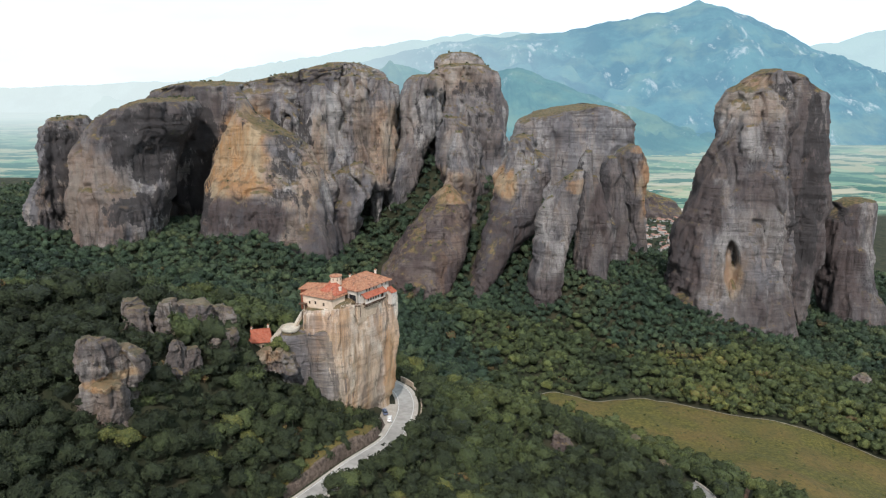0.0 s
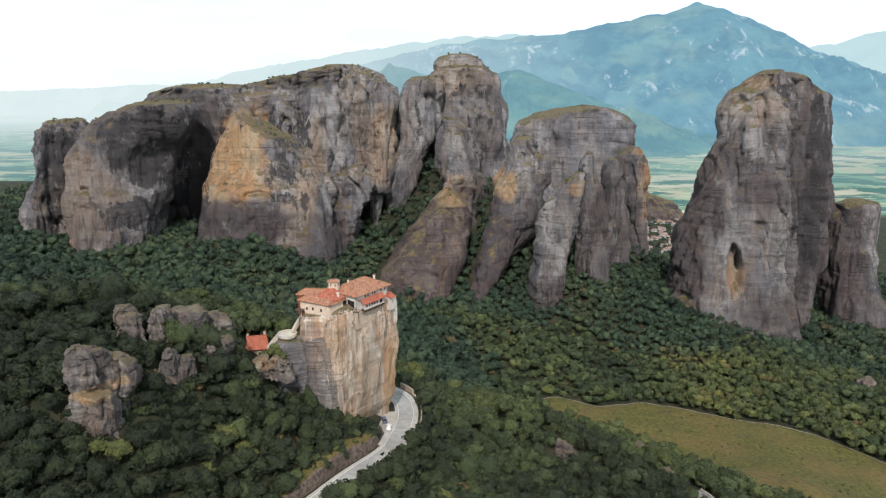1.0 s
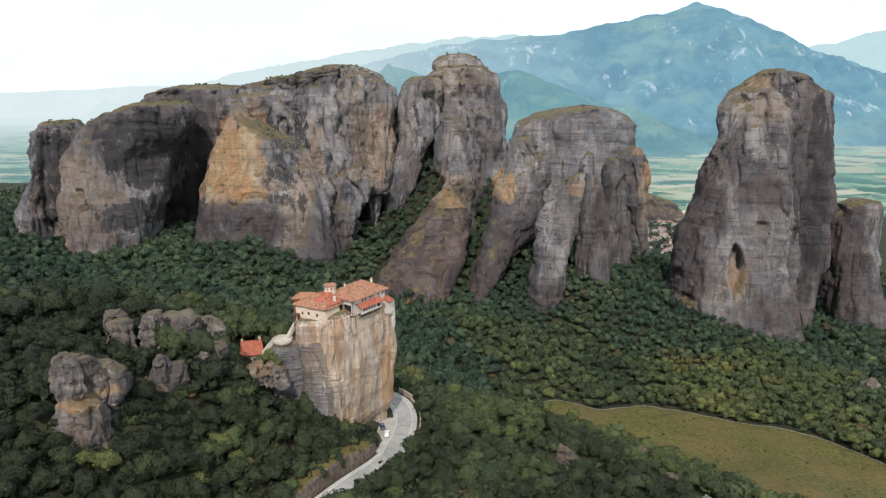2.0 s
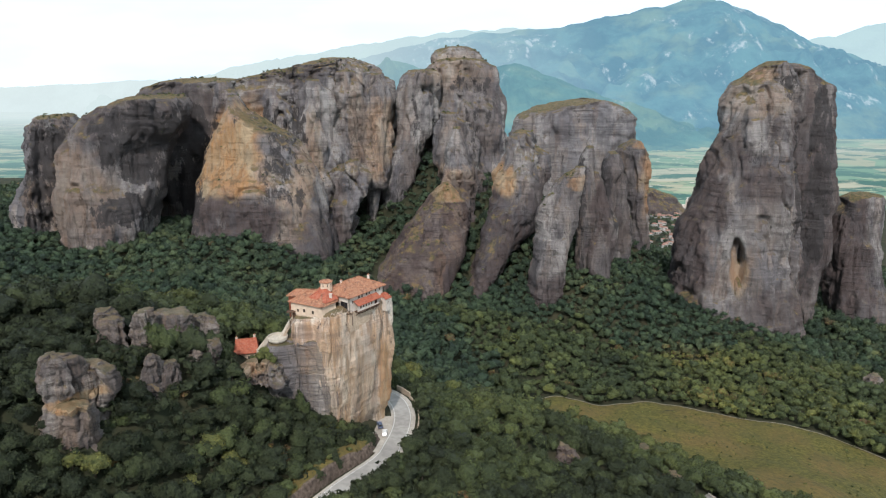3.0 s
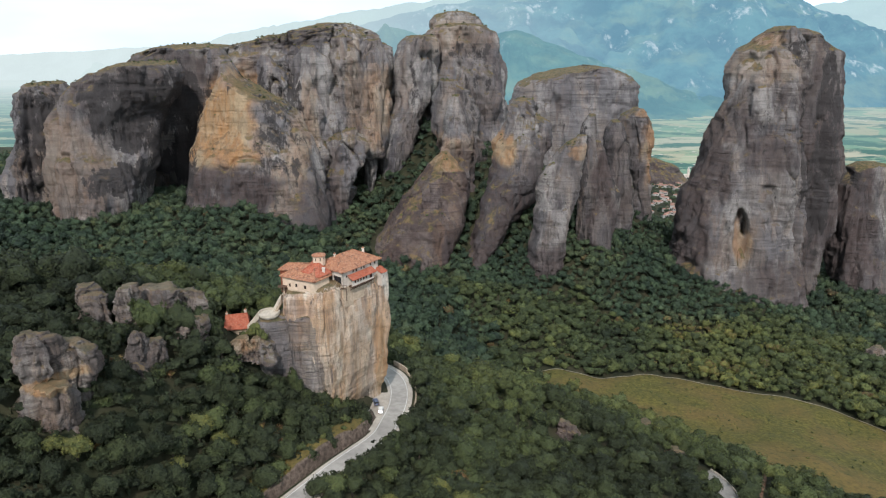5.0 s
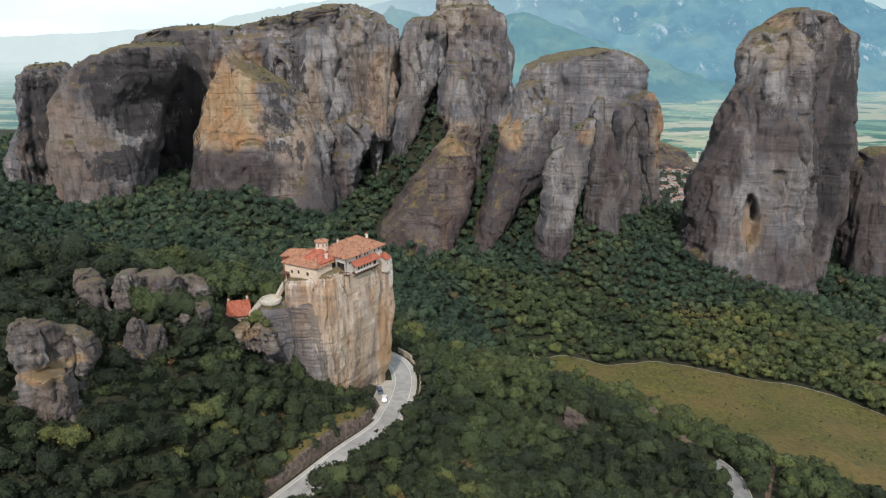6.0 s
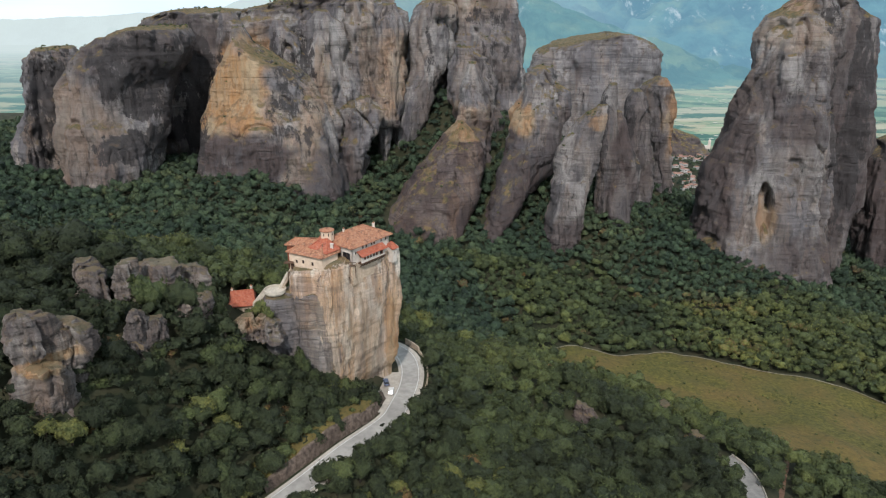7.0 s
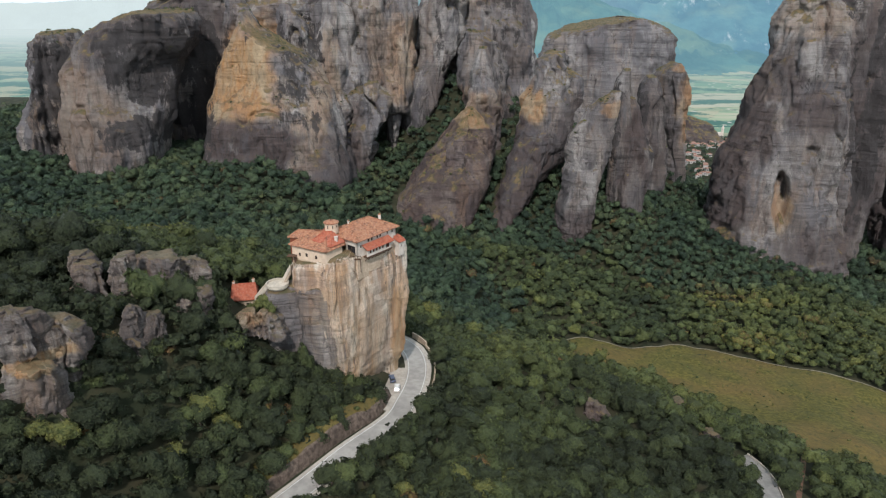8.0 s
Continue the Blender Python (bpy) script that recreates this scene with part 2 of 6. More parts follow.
def farmland(k):
    """Fields of crop and stubble, pale gravel by the river, woods, hedges and scattered farmsteads."""
    def cells(scale, stretch, turn):
        v = k.n.new("ShaderNodeTexVoronoi")
        v.inputs["Scale"].default_value = scale
        m = k.n.new("ShaderNodeMapping")
        m.inputs["Scale"].default_value = stretch
        m.inputs["Rotation"].default_value = (0, 0, turn)
        k.link(k.geo.outputs["Position"], m.inputs[0])
        k.link(m.outputs[0], v.inputs["Vector"])
        s = k.n.new("ShaderNodeSeparateColor")
        k.link(v.outputs["Color"], s.inputs[0])
        return s.outputs, v.outputs["Distance"]

    a, _ = cells(0.011, (0.7, 0.55, 0.0), 0.25)
    b, _ = cells(0.020, (0.8, 0.8, 0.0), -0.3)
    # field and wood greens lean to teal, a little haze in the colour
    field = k.mix(a[0], (0.13, 0.24, 0.17), (0.24, 0.33, 0.22))
    field = k.mix(k.ramp(a[1], 0.66, 0.70, 0.0, 0.85), field, (0.33, 0.315, 0.225))
    field = k.mix(k.ramp(b[0], 0.80, 0.84, 0.0, 0.6), field, (0.33, 0.36, 0.25))
    field = k.mix(k.ramp(k.noise(0.0030, (0.16, 1.2, 1), 5, 0.6), 0.57, 0.60, 0.0, 0.9), field, (0.40, 0.375, 0.29))
    field = k.mix(k.ramp(k.noise(0.010, (0.45, 1.2, 1), 9, 0.7), 0.505, 0.54), field, (0.055, 0.135, 0.115))
    d, near = cells(0.034, (1.0, 1.0, 0.0), 0.5)
    town = k.math("MULTIPLY", k.ramp(d[2], 0.6, 0.65), k.ramp(k.noise(0.0022, (1, 0.8, 1), 3, 0.5), 0.54, 0.60))
    field = k.mix(k.math("MULTIPLY", town, k.ramp(near, 0.16, 0.24, 1.0, 0.0)), field, (0.52, 0.47, 0.42))
    return field


def ground_material():
    k = Nodes("ground", 0.95)
    wood = k.mix(k.ramp(k.noise(0.12, (1, 1, 1), 6), 0.4, 0.65), (0.022, 0.028, 0.014), (0.05, 0.046, 0.026))
    k.colour(k.mix(k.attr("plain"), wood, farmland(k)))
    k.bump(k.noise(0.6), 0.4, 0.5)
    return k.mat


GROUND = ground_material()

# ---- helpers of this place ----
def mesh_of(name, verts, faces, material, smooth=True, attrs=None):
    """A mesh from arrays of vertices and of faces (all with the same number of corners)."""
    me = bpy.data.meshes.new(name)
    verts, faces = np.asarray(verts, np.float32), np.asarray(faces, np.int32)
    me.vertices.add(len(verts))
    me.vertices.foreach_set("co", verts.ravel())
    n, c = faces.shape
    me.loops.add(n * c)
    me.loops.foreach_set("vertex_index", faces.ravel())
    me.polygons.add(n)
    me.polygons.foreach_set("loop_start", np.arange(0, n * c, c, dtype=np.int32))
    me.polygons.foreach_set("use_smooth", np.full(n, smooth, dtype=bool))
    for key, values in (attrs or {}).items():
        me.attributes.new(key, "FLOAT", "POINT").data.foreach_set("value", np.asarray(values, np.float32))
    me.update(calc_edges=True)
    if material:
        me.materials.append(material)
    return me


def settle(ob, parent):
    """Hang ob under parent without moving it."""
    ob.parent = parent
    ob.matrix_parent_inverse = parent.matrix_world.inverted() if parent.parent is None else (parent.parent.matrix_basis @ parent.matrix_basis).inverted()
    return ob


def part(name, bm, material, parent=None, label="", smooth=False):
    """Link a bmesh (in the parent's own axes) as one mesh object under a thing or a part."""
    me = bpy.data.meshes.new(name)
    bm.normal_update()
    bm.to_mesh(me)
    bm.free()
    if smooth:
        me.polygons.foreach_set("use_smooth", np.ones(len(me.polygons), dtype=bool))
    me.materials.append(material)
    ob = new(name, me)
    if parent is not None:
        ob.parent = parent
    if label:
        tagged(ob, label)
    return ob


def hashed(i, j, k):
    h = (i.astype(np.int64) * 374761393 + j.astype(np.int64) * 668265263 + k.astype(np.int64) * 2147483647) & 0xFFFFFFFF
    h = ((h ^ (h >> 13)) * 1274126177) & 0xFFFFFFFF
    return ((h ^ (h >> 16)) & 0xFFFF) / 32767.5 - 1.0


def vnoise(x, y, z):
    """Smooth value noise between -1 and 1."""
    fx, fy, fz = np.floor(x), np.floor(y), np.floor(z)
    u, v, w = x - fx, y - fy, z - fz
    u, v, w = (s * s * s * (s * (s * 6 - 15) + 10) for s in (u, v, w))
    i, j, k = fx.astype(np.int64), fy.astype(np.int64), fz.astype(np.int64)
    out = 0
    for a, p in ((0, 1 - u), (1, u)):
        for b, q in ((0, 1 - v), (1, v)):
            for c, r in ((0, 1 - w), (1, w)):
                out = out + p * q * r * hashed(i + a, j + b, k + c)
    return out


def fbm(x, y, z, octaves=4):
    out, amp, total = 0, 1.0, 0
    for o in range(octaves):
        f = 2.03**o
        out, total, amp = out + amp * vnoise(x * f + 17 * o, y * f - 9 * o, z * f + 5 * o), total + amp, amp * 0.5
    return out / total


def smoothstep(a, b, x):
    t = np.clip((x - a) / (b - a), 0, 1)
    return t * t * (3 - 2 * t)


# ---- the lie of the land ----
# heights of the ground at places on each landform: (x, y, z)
RIDGE = [(-137, 200, 49), (-165, 240, 36), (-87, 158, 39), (-97, 130, 31), (-78, 140, 24), (-65, 160, 19), (-53, 165, 9), (-49, 210, 10), (-57, 201, 20), (-61, 206.5, 37), (-76, 175, 37), (-92, 195, 43), (-79.5, 194, 41), (-73.5, 200, 38.5), (-69, 206.5, 35.5), (-75, 215, 33), (-64, 222, 25.5), (-65, 214, 23), (-90, 240, 36), (-60, 232, 27), (-34, 222, 4), (-230, 200, 55), (-250, 280, 25)]
MOUND = [(0, 190, -12), (0, 225, -14), (0, 270, -21), (24, 225, -21), (53, 265, -27), (78, 265, -40), (105, 250, -47), (158, 270, -70), (208, 290, -80), (54, 247, -26), (89, 270, -46), (40, 170, -20), (110, 200, -46), (-10, 150, -8), (-20, 130, -5), (-40, 120, 12)]
VALLEY = [(52, 398, -85), (116, 400, -90), (229, 370, -94), (251, 355, -96), (280, 390, -99), (-2, 440, -67), (-11, 350, -46), (42, 490, -69), (93, 480, -84), (176, 470, -96), (286, 440, -100), (230, 310, -90), (130, 340, -85), (60, 340, -72), (-30, 290, -25), (400, 420, -104)]
SLOPES = [(-304, 540, -26), (-242, 560, -28), (-205, 545, -26), (-157, 560, -18), (-108, 528, -44), (-80, 532, -56), (-72, 640, -48), (-80, 700, -34), (-68, 600, -54), (-55, 560, -58), (-16, 535, -68), (4, 690, 14), (-6, 712, 24), (-30, 690, -4), (22, 535, -73), (58, 580, -56), (84, 525, -74), (118, 580, -51), (151, 590, -64), (188, 668, -52), (163, 625, -64), (202, 600, -82), (240, 700, -108), (242, 800, -126), (246, 540, -90), (296, 520, -116), (348, 500, -114), (380, 560, -116), (-360, 560, -16), (-229, 450, -30), (-271, 430, -24), (-141, 420, -28), (-95, 380, -29), (-60, 330, -15)]
FAR = [(-584, 900, -45), (413, 1200, -146), (760, 1300, -150), (-300, 900, -30), (0, 950, -20), (200, 1000, -145), (430, 1060, -155), (420, 700, -130), (500, 560, -112), (-600, 400, 20), (-200, -200, 30), (200, -200, -30), (-700, 0, 60), (600, 0, -60), (600, 300, -100)]
ANCHORS = np.array(RIDGE + MOUND + VALLEY + SLOPES + FAR, float)
PLAIN_Z = -220.0

ROAD_LINE = [(-52, 150, 5.0), (-43.5, 160, 4.2), (-36.5, 171, 3.4), (-27.5, 186, 2.8), (-17.5, 202, 1.4), (-14.6, 213, 0.5), (-12.8, 226, -0.9), (-13.2, 239, -2.3), (-16.5, 251, -3.6), (-24, 261, -5.2), (-36, 268, -7.0)]
LOWER_LINE = [(103.2, 249, -46.2), (105.3, 244.5, -46.0), (106.5, 239.5, -45.8), (106.7, 234, -45.6), (105.5, 226, -45.4), (102.5, 214, -44.6), (98, 200, -43.6)]
TRACK_LINE = [(48, 391, -85), (62, 402, -86.5), (82, 409, -88), (100, 403, -89), (115, 404, -90), (132, 412, -92), (146, 410, -93), (168, 397, -92.5), (201, 384, -92.5), (224, 372, -93.5), (240, 360, -95), (251, 344, -96), (262, 322, -96)]


def curve_through(points, step):
    """Evenly spaced points on a smooth line through the given ones."""
    p = np.array(points, float)
    p = np.vstack([2 * p[0] - p[1], p, 2 * p[-1] - p[-2]])
    out = []
    for a, b, c, d in zip(p[:-3], p[1:-2], p[2:-1], p[3:]):
        for t in np.linspace(0, 1, 12, endpoint=False):
            out.append(0.5 * (2 * b + (c - a) * t + (2 * a - 5 * b + 4 * c - d) * t**2 + (3 * b - a - 3 * c + d) * t**3))
    out.append(p[-2])
    out = np.array(out)
    s = np.r_[0, np.cumsum(np.linalg.norm(np.diff(out, axis=0), axis=1))]
    q = np.linspace(0, s[-1], max(2, int(s[-1] / step)))
    return np.stack([np.interp(q, s, out[:, k]) for k in range(3)], 1)


ROAD, LOWER, TRACK = curve_through(ROAD_LINE, 1.5), curve_through(LOWER_LINE, 1.5), curve_through(TRACK_LINE, 2.0)


def to_line(x, y, line):
    """How far each place is from a line, and the line's height there."""
    shape = np.shape(x)
    x, y = np.ravel(x), np.ravel(y)
    best, high = np.full(len(x), 1e9), np.zeros(len(x))
    near = (x > line[:, 0].min() - 60) & (x < line[:, 0].max() + 60) & (y > line[:, 1].min() - 60) & (y < line[:, 1].max() + 60)
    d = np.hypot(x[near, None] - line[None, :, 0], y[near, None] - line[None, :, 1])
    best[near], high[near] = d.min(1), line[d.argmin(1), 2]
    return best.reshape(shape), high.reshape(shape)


_gap = np.hypot(ANCHORS[:, None, 0] - ANCHORS[None, :, 0], ANCHORS[:, None, 1] - ANCHORS[None, :, 1])
_mean = ANCHORS[:, 2].mean()
_weights = np.linalg.solve(np.sqrt(_gap**2 + 15**2) - 4.0 * np.eye(len(ANCHORS)), ANCHORS[:, 2] - _mean)


def height(x, y):
    """The ground's height."""
    x, y = np.asarray(x, float), np.asarray(y, float)
    z = np.full(x.shape, _mean)
    for (ax, ay, _), w in zip(ANCHORS, _weights):
        z = z + w * np.sqrt((x - ax) ** 2 + (y - ay) ** 2 + 15**2)
    z = np.clip(z, -240, 75)
    away = np.hypot(x, y - 500)
    z = z + (fbm(x / 60, y / 60, 0 * x, 3) * 4 + fbm(x / 14, y / 14, 0 * x + 3, 2) * 1.0) * smoothstep(3000, 500, away)
    out = np.maximum(smoothstep(1000, 1700, y), np.maximum(smoothstep(600, 1000, -x) * smoothstep(950, 1300, y), smoothstep(1300, 2200, away)))
    z = z * (1 - out) + PLAIN_Z * out
    for line, flat, ease in ((ROAD, 5.6, 12.5), (LOWER, 3.5, 10.0)):
        d, h = to_line(x, y, line)
        f = 1 - smoothstep(flat, ease, d)
        z = z * (1 - f) + (h - 0.35) * f
    return z


def spread(lo, hi, near_lo, near_hi, fine, grow):
    """Grid lines: fine steps between near_lo and near_hi, then growing ones."""
    mid = list(np.arange(near_lo, near_hi, fine))
    s, x = fine, near_hi
    while x < hi:
        mid.append(x)
        s *= grow
        x += s
    mid.append(hi)
    s, x, low = fine, near_lo, []
    while x > lo:
        s *= grow
        x -= s
        low.append(max(x, lo))
    return np.array(sorted(set(low + mid)))


def sheet(xs, ys, z_of):
    """A grid of quads over lines xs and ys."""
    gx, gy = np.meshgrid(xs, ys)
    v = np.stack([gx, gy, z_of(gx, gy)], -1).reshape(-1, 3)
    n, m = len(xs), len(ys)
    i = (np.arange(m - 1)[:, None] * n + np.arange(n - 1)[None]).ravel()
    return v, np.stack([i, i + 1, i + n + 1, i + n], 1)


gv, gf = sheet(spread(-5200, 5200, -160, 160, 3.2, 1.05), spread(-3000, 4960, 110, 300, 3.2, 1.045), height)
plain = smoothstep(1420, 1600, gv[:, 1] + 60 * fbm(gv[:, 0] / 150, gv[:, 1] / 150, 0 * gv[:, 0], 3))
plain = np.maximum(plain, smoothstep(-195, -212, gv[:, 2]))
ground = tagged(new("ground", mesh_of("ground", gv, gf, GROUND, attrs={"plain": plain})), "wooded valley floor and open farmed plain", "ground", kind="structure")

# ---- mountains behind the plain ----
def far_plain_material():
    """The farmed plain far off, with bright haze mixed in as emission that grows along y."""
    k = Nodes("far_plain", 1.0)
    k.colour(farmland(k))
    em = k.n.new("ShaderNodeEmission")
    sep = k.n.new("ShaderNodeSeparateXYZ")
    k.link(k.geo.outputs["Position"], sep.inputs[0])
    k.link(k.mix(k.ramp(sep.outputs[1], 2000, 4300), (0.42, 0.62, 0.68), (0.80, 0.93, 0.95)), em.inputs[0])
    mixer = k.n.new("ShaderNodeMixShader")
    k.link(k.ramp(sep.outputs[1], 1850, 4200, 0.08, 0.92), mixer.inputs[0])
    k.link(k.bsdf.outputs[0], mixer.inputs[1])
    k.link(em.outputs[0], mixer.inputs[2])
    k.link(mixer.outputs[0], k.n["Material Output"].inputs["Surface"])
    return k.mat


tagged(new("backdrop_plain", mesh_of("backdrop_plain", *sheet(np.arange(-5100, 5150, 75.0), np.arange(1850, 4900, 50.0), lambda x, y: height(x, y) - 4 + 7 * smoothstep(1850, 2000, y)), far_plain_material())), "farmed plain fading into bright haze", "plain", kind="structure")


def haze_material(name, wood, bare, veil, amount, sunlit_green=(0.30, 0.36, 0.17), left=(0.0, -1.0), bright=(0.80, 0.93, 0.95)):
    """Wooded far slopes with sunlit green patches painted in, bare scree, and haze as a veil of emission: blue, and
    whiter towards the open plain. left: where that begins and ends.
    """
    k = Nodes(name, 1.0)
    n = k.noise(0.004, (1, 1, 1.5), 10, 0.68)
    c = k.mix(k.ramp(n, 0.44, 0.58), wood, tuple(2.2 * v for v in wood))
    c = k.mix(k.ramp(k.noise(0.0035, (0.8, 1, 1.6), 9, 0.66), 0.50, 0.64, 0.0, 0.55), c, sunlit_green)
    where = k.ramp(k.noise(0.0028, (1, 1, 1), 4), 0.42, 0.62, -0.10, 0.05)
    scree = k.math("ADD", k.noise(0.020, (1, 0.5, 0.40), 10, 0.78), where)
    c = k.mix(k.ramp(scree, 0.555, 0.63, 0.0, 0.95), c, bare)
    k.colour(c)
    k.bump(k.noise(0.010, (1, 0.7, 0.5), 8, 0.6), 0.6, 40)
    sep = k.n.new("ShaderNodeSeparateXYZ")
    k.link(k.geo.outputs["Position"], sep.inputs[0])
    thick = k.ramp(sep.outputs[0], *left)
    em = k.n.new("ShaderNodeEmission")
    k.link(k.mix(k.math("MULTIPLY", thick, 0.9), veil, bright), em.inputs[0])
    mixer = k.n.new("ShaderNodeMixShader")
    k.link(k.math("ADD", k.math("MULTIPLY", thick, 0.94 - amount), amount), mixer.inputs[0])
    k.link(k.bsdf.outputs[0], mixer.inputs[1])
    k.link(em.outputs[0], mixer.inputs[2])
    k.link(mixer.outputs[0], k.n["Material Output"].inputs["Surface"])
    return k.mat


def mountain(name, crest, foot_y, crest_y, material, label, foot_z=PLAIN_Z - 10, rough=1.0):
    """A range: crest gives (x, z) along its skyline."""
    cx, cz = np.array(crest, float).T
    xs = np.linspace(cx[0], cx[-1], 300)
    vs = np.linspace(0, 1, 110)
    gx, gv_ = np.meshgrid(xs, vs)
    top = np.interp(gx, cx, cz)
    lift = gv_**0.9
    gy = foot_y + (crest_y - foot_y) * gv_
    warp = fbm(gx / 400, gy / 400, 0 * gx + 3, 3) * 160
    spurs = 1 - 2.2 * np.abs(fbm((gx + warp) / 330, gy / 1500 + warp / 900, 0 * gx + 7, 4))
    crag = fbm(gx / 500, gy / 500, 0 * gx, 5) * 110 + spurs * 85 + np.abs(fbm((gx + warp) / 110, gy / 330, 0 * gx + 11, 4)) * 90 - 60
    z = foot_z + (top - foot_z) * lift + crag * rough * np.sin(np.pi * np.clip(gv_, 0, 1)) + fbm(gx / 120, gy / 90, 0 * gx, 4) * 22 * gv_
    n = len(xs)
    i = (np.arange(len(vs) - 1)[:, None] * n + np.arange(n - 1)[None]).ravel()
    f = np.stack([i, i + 1, i + n + 1, i + n], 1)
    return tagged(new(name, mesh_of(name, np.stack([gx, gy, z], -1).reshape(-1, 3), f, material)), label, "mountain", kind="structure")


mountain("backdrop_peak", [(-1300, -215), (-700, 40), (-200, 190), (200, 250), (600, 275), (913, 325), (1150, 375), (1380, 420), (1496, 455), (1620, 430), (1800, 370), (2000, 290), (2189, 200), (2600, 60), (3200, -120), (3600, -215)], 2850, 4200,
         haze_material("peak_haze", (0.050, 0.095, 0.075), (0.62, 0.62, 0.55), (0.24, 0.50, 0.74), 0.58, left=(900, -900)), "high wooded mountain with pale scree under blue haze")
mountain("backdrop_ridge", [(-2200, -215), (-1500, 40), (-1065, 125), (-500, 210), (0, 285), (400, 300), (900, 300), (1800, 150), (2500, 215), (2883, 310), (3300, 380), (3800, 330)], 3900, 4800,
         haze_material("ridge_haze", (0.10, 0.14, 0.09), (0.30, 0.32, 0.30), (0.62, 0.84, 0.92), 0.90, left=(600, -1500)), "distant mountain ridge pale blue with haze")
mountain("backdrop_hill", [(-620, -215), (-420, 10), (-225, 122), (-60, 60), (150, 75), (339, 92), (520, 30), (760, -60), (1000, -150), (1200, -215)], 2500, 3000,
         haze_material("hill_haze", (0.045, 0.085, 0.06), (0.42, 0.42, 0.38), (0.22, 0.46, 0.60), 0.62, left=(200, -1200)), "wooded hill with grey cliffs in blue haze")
# nearly all emission: these hills stand in for the bright haze low down
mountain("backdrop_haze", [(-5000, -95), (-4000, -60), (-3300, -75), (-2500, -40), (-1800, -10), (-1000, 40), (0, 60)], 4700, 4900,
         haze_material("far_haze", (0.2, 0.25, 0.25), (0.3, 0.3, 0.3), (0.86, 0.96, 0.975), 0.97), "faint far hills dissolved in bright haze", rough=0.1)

# ---- rock towers: each lobe lists (z, x, half width, y, half depth) from the top down ----
MASSIF = {
    "far_left": [(74.0, -341.4, 12.5, 625, 30.0), (66.6, -341.5, 18.2, 623, 31.5), (54.3, -343.3, 20.2, 620, 32.5), (29.6, -343.6, 20.7, 613, 33.9), (-0.0, -347.7, 22.5, 606, 35.2), (-22.3, -351.2, 23.5, 600, 36.0)],
    "left_block": [(90.8, -242.7, 20.5, 610, 40.0), (84.1, -251.0, 33.7, 608, 40.4), (77.9, -258.6, 41.4, 606, 40.6), (69.8, -264.1, 44.5, 604, 40.7), (47.9, -277.9, 45.0, 598, 41.1), (16.9, -284.1, 42.8, 589, 41.5), (-5.4, -283.0, 37.9, 583, 41.7), (-34.5, -279.7, 30.9, 575, 42.0)],
    "saddle": [(100.8, -237.1, 32.2, 712, 45.0), (93.6, -251.2, 51.8, 711, 46.0), (81.3, -258.6, 58.8, 709, 46.7), (56.1, -263.7, 63.3, 705, 47.7), (-41.3, -267.5, 64.2, 690, 50.0)],
    "orange_face": [(90.9, -181.0, 2.3, 625, 16.0), (77.7, -178.4, 8.0, 621, 24.4), (69.4, -172.7, 18.2, 619, 27.0), (59.7, -165.5, 32.1, 617, 29.5), (35.2, -160.5, 47.3, 610, 34.5), (18.1, -160.0, 53.9, 606, 37.5), (-0.0, -158.2, 57.3, 601, 40.2), (-31.9, -155.5, 59.8, 592, 44.6), (-59.9, -151.8, 60.2, 585, 48.0)],
    "plateau": [(121.8, -99.6, 11.1, 740, 22.0), (118.3, -99.6, 29.4, 739, 26.6), (111.5, -113.3, 56.1, 736, 30.4), (100.2, -136.3, 87.4, 732, 34.7), (86.0, -137.7, 90.8, 727, 38.8), (52.3, -139.7, 92.5, 715, 46.3), (21.6, -142.0, 88.4, 703, 51.7), (2.2, -142.2, 84.4, 696, 54.8), (-7.2, -150.1, 70.4, 692, 56.2), (-28.1, -151.3, 62.5, 685, 59.2), (-52.6, -153.4, 47.9, 675, 62.6), (-79.7, -151.6, 42.9, 665, 66.0)],
    "column_a": [(102.2, -119.3, 5.4, 672, 9.0), (90.6, -117.6, 11.6, 671, 10.6), (43.5, -114.8, 13.1, 666, 12.8), (-11.4, -113.4, 11.3, 661, 14.5), (-48.0, -114.4, 9.2, 658, 15.4), (-78.4, -115.8, 7.6, 655, 16.0)],
    "column_b": [(110.2, -89.6, 7.7, 690, 9.0), (96.2, -88.9, 14.6, 688, 10.7), (41.7, -86.5, 14.8, 681, 13.0), (2.7, -91.7, 9.3, 677, 14.1), (-37.0, -95.3, 6.5, 672, 15.0)],
    "foot_column": [(30.0, -82.0, 8.0, 655, 10.0), (18.0, -83.5, 19.0, 651, 13.0), (0.0, -85.5, 19.5, 647, 15.0), (-12.0, -93.0, 16.5, 644, 16.0), (-28.0, -98.0, 15.0, 641, 17.0), (-42.0, -100.0, 14.2, 638, 18.0), (-62.0, -101.0, 11.5, 634, 19.0), (-84.0, -102.0, 9.0, 630, 20.0)],
    "column_c": [(106.7, -61.6, 7.6, 700, 9.0), (95.8, -61.1, 13.7, 698, 10.7), (51.7, -61.2, 14.1, 692, 13.1), (18.2, -64.4, 10.2, 687, 14.3), (-3.3, -66.1, 5.4, 684, 15.0)],
    "column_d": [(94.4, -156.6, 5.4, 668, 8.0), (81.3, -152.8, 14.8, 666, 10.1), (54.9, -146.6, 16.2, 662, 11.9), (6.6, -132.8, 9.5, 655, 14.0)],
    "column_e": [(102.3, -203.5, 2.9, 668, 8.0), (91.8, -201.6, 10.5, 667, 10.5), (68.1, -202.2, 11.3, 664, 12.7), (49.5, -202.1, 9.5, 662, 14.0)],
}
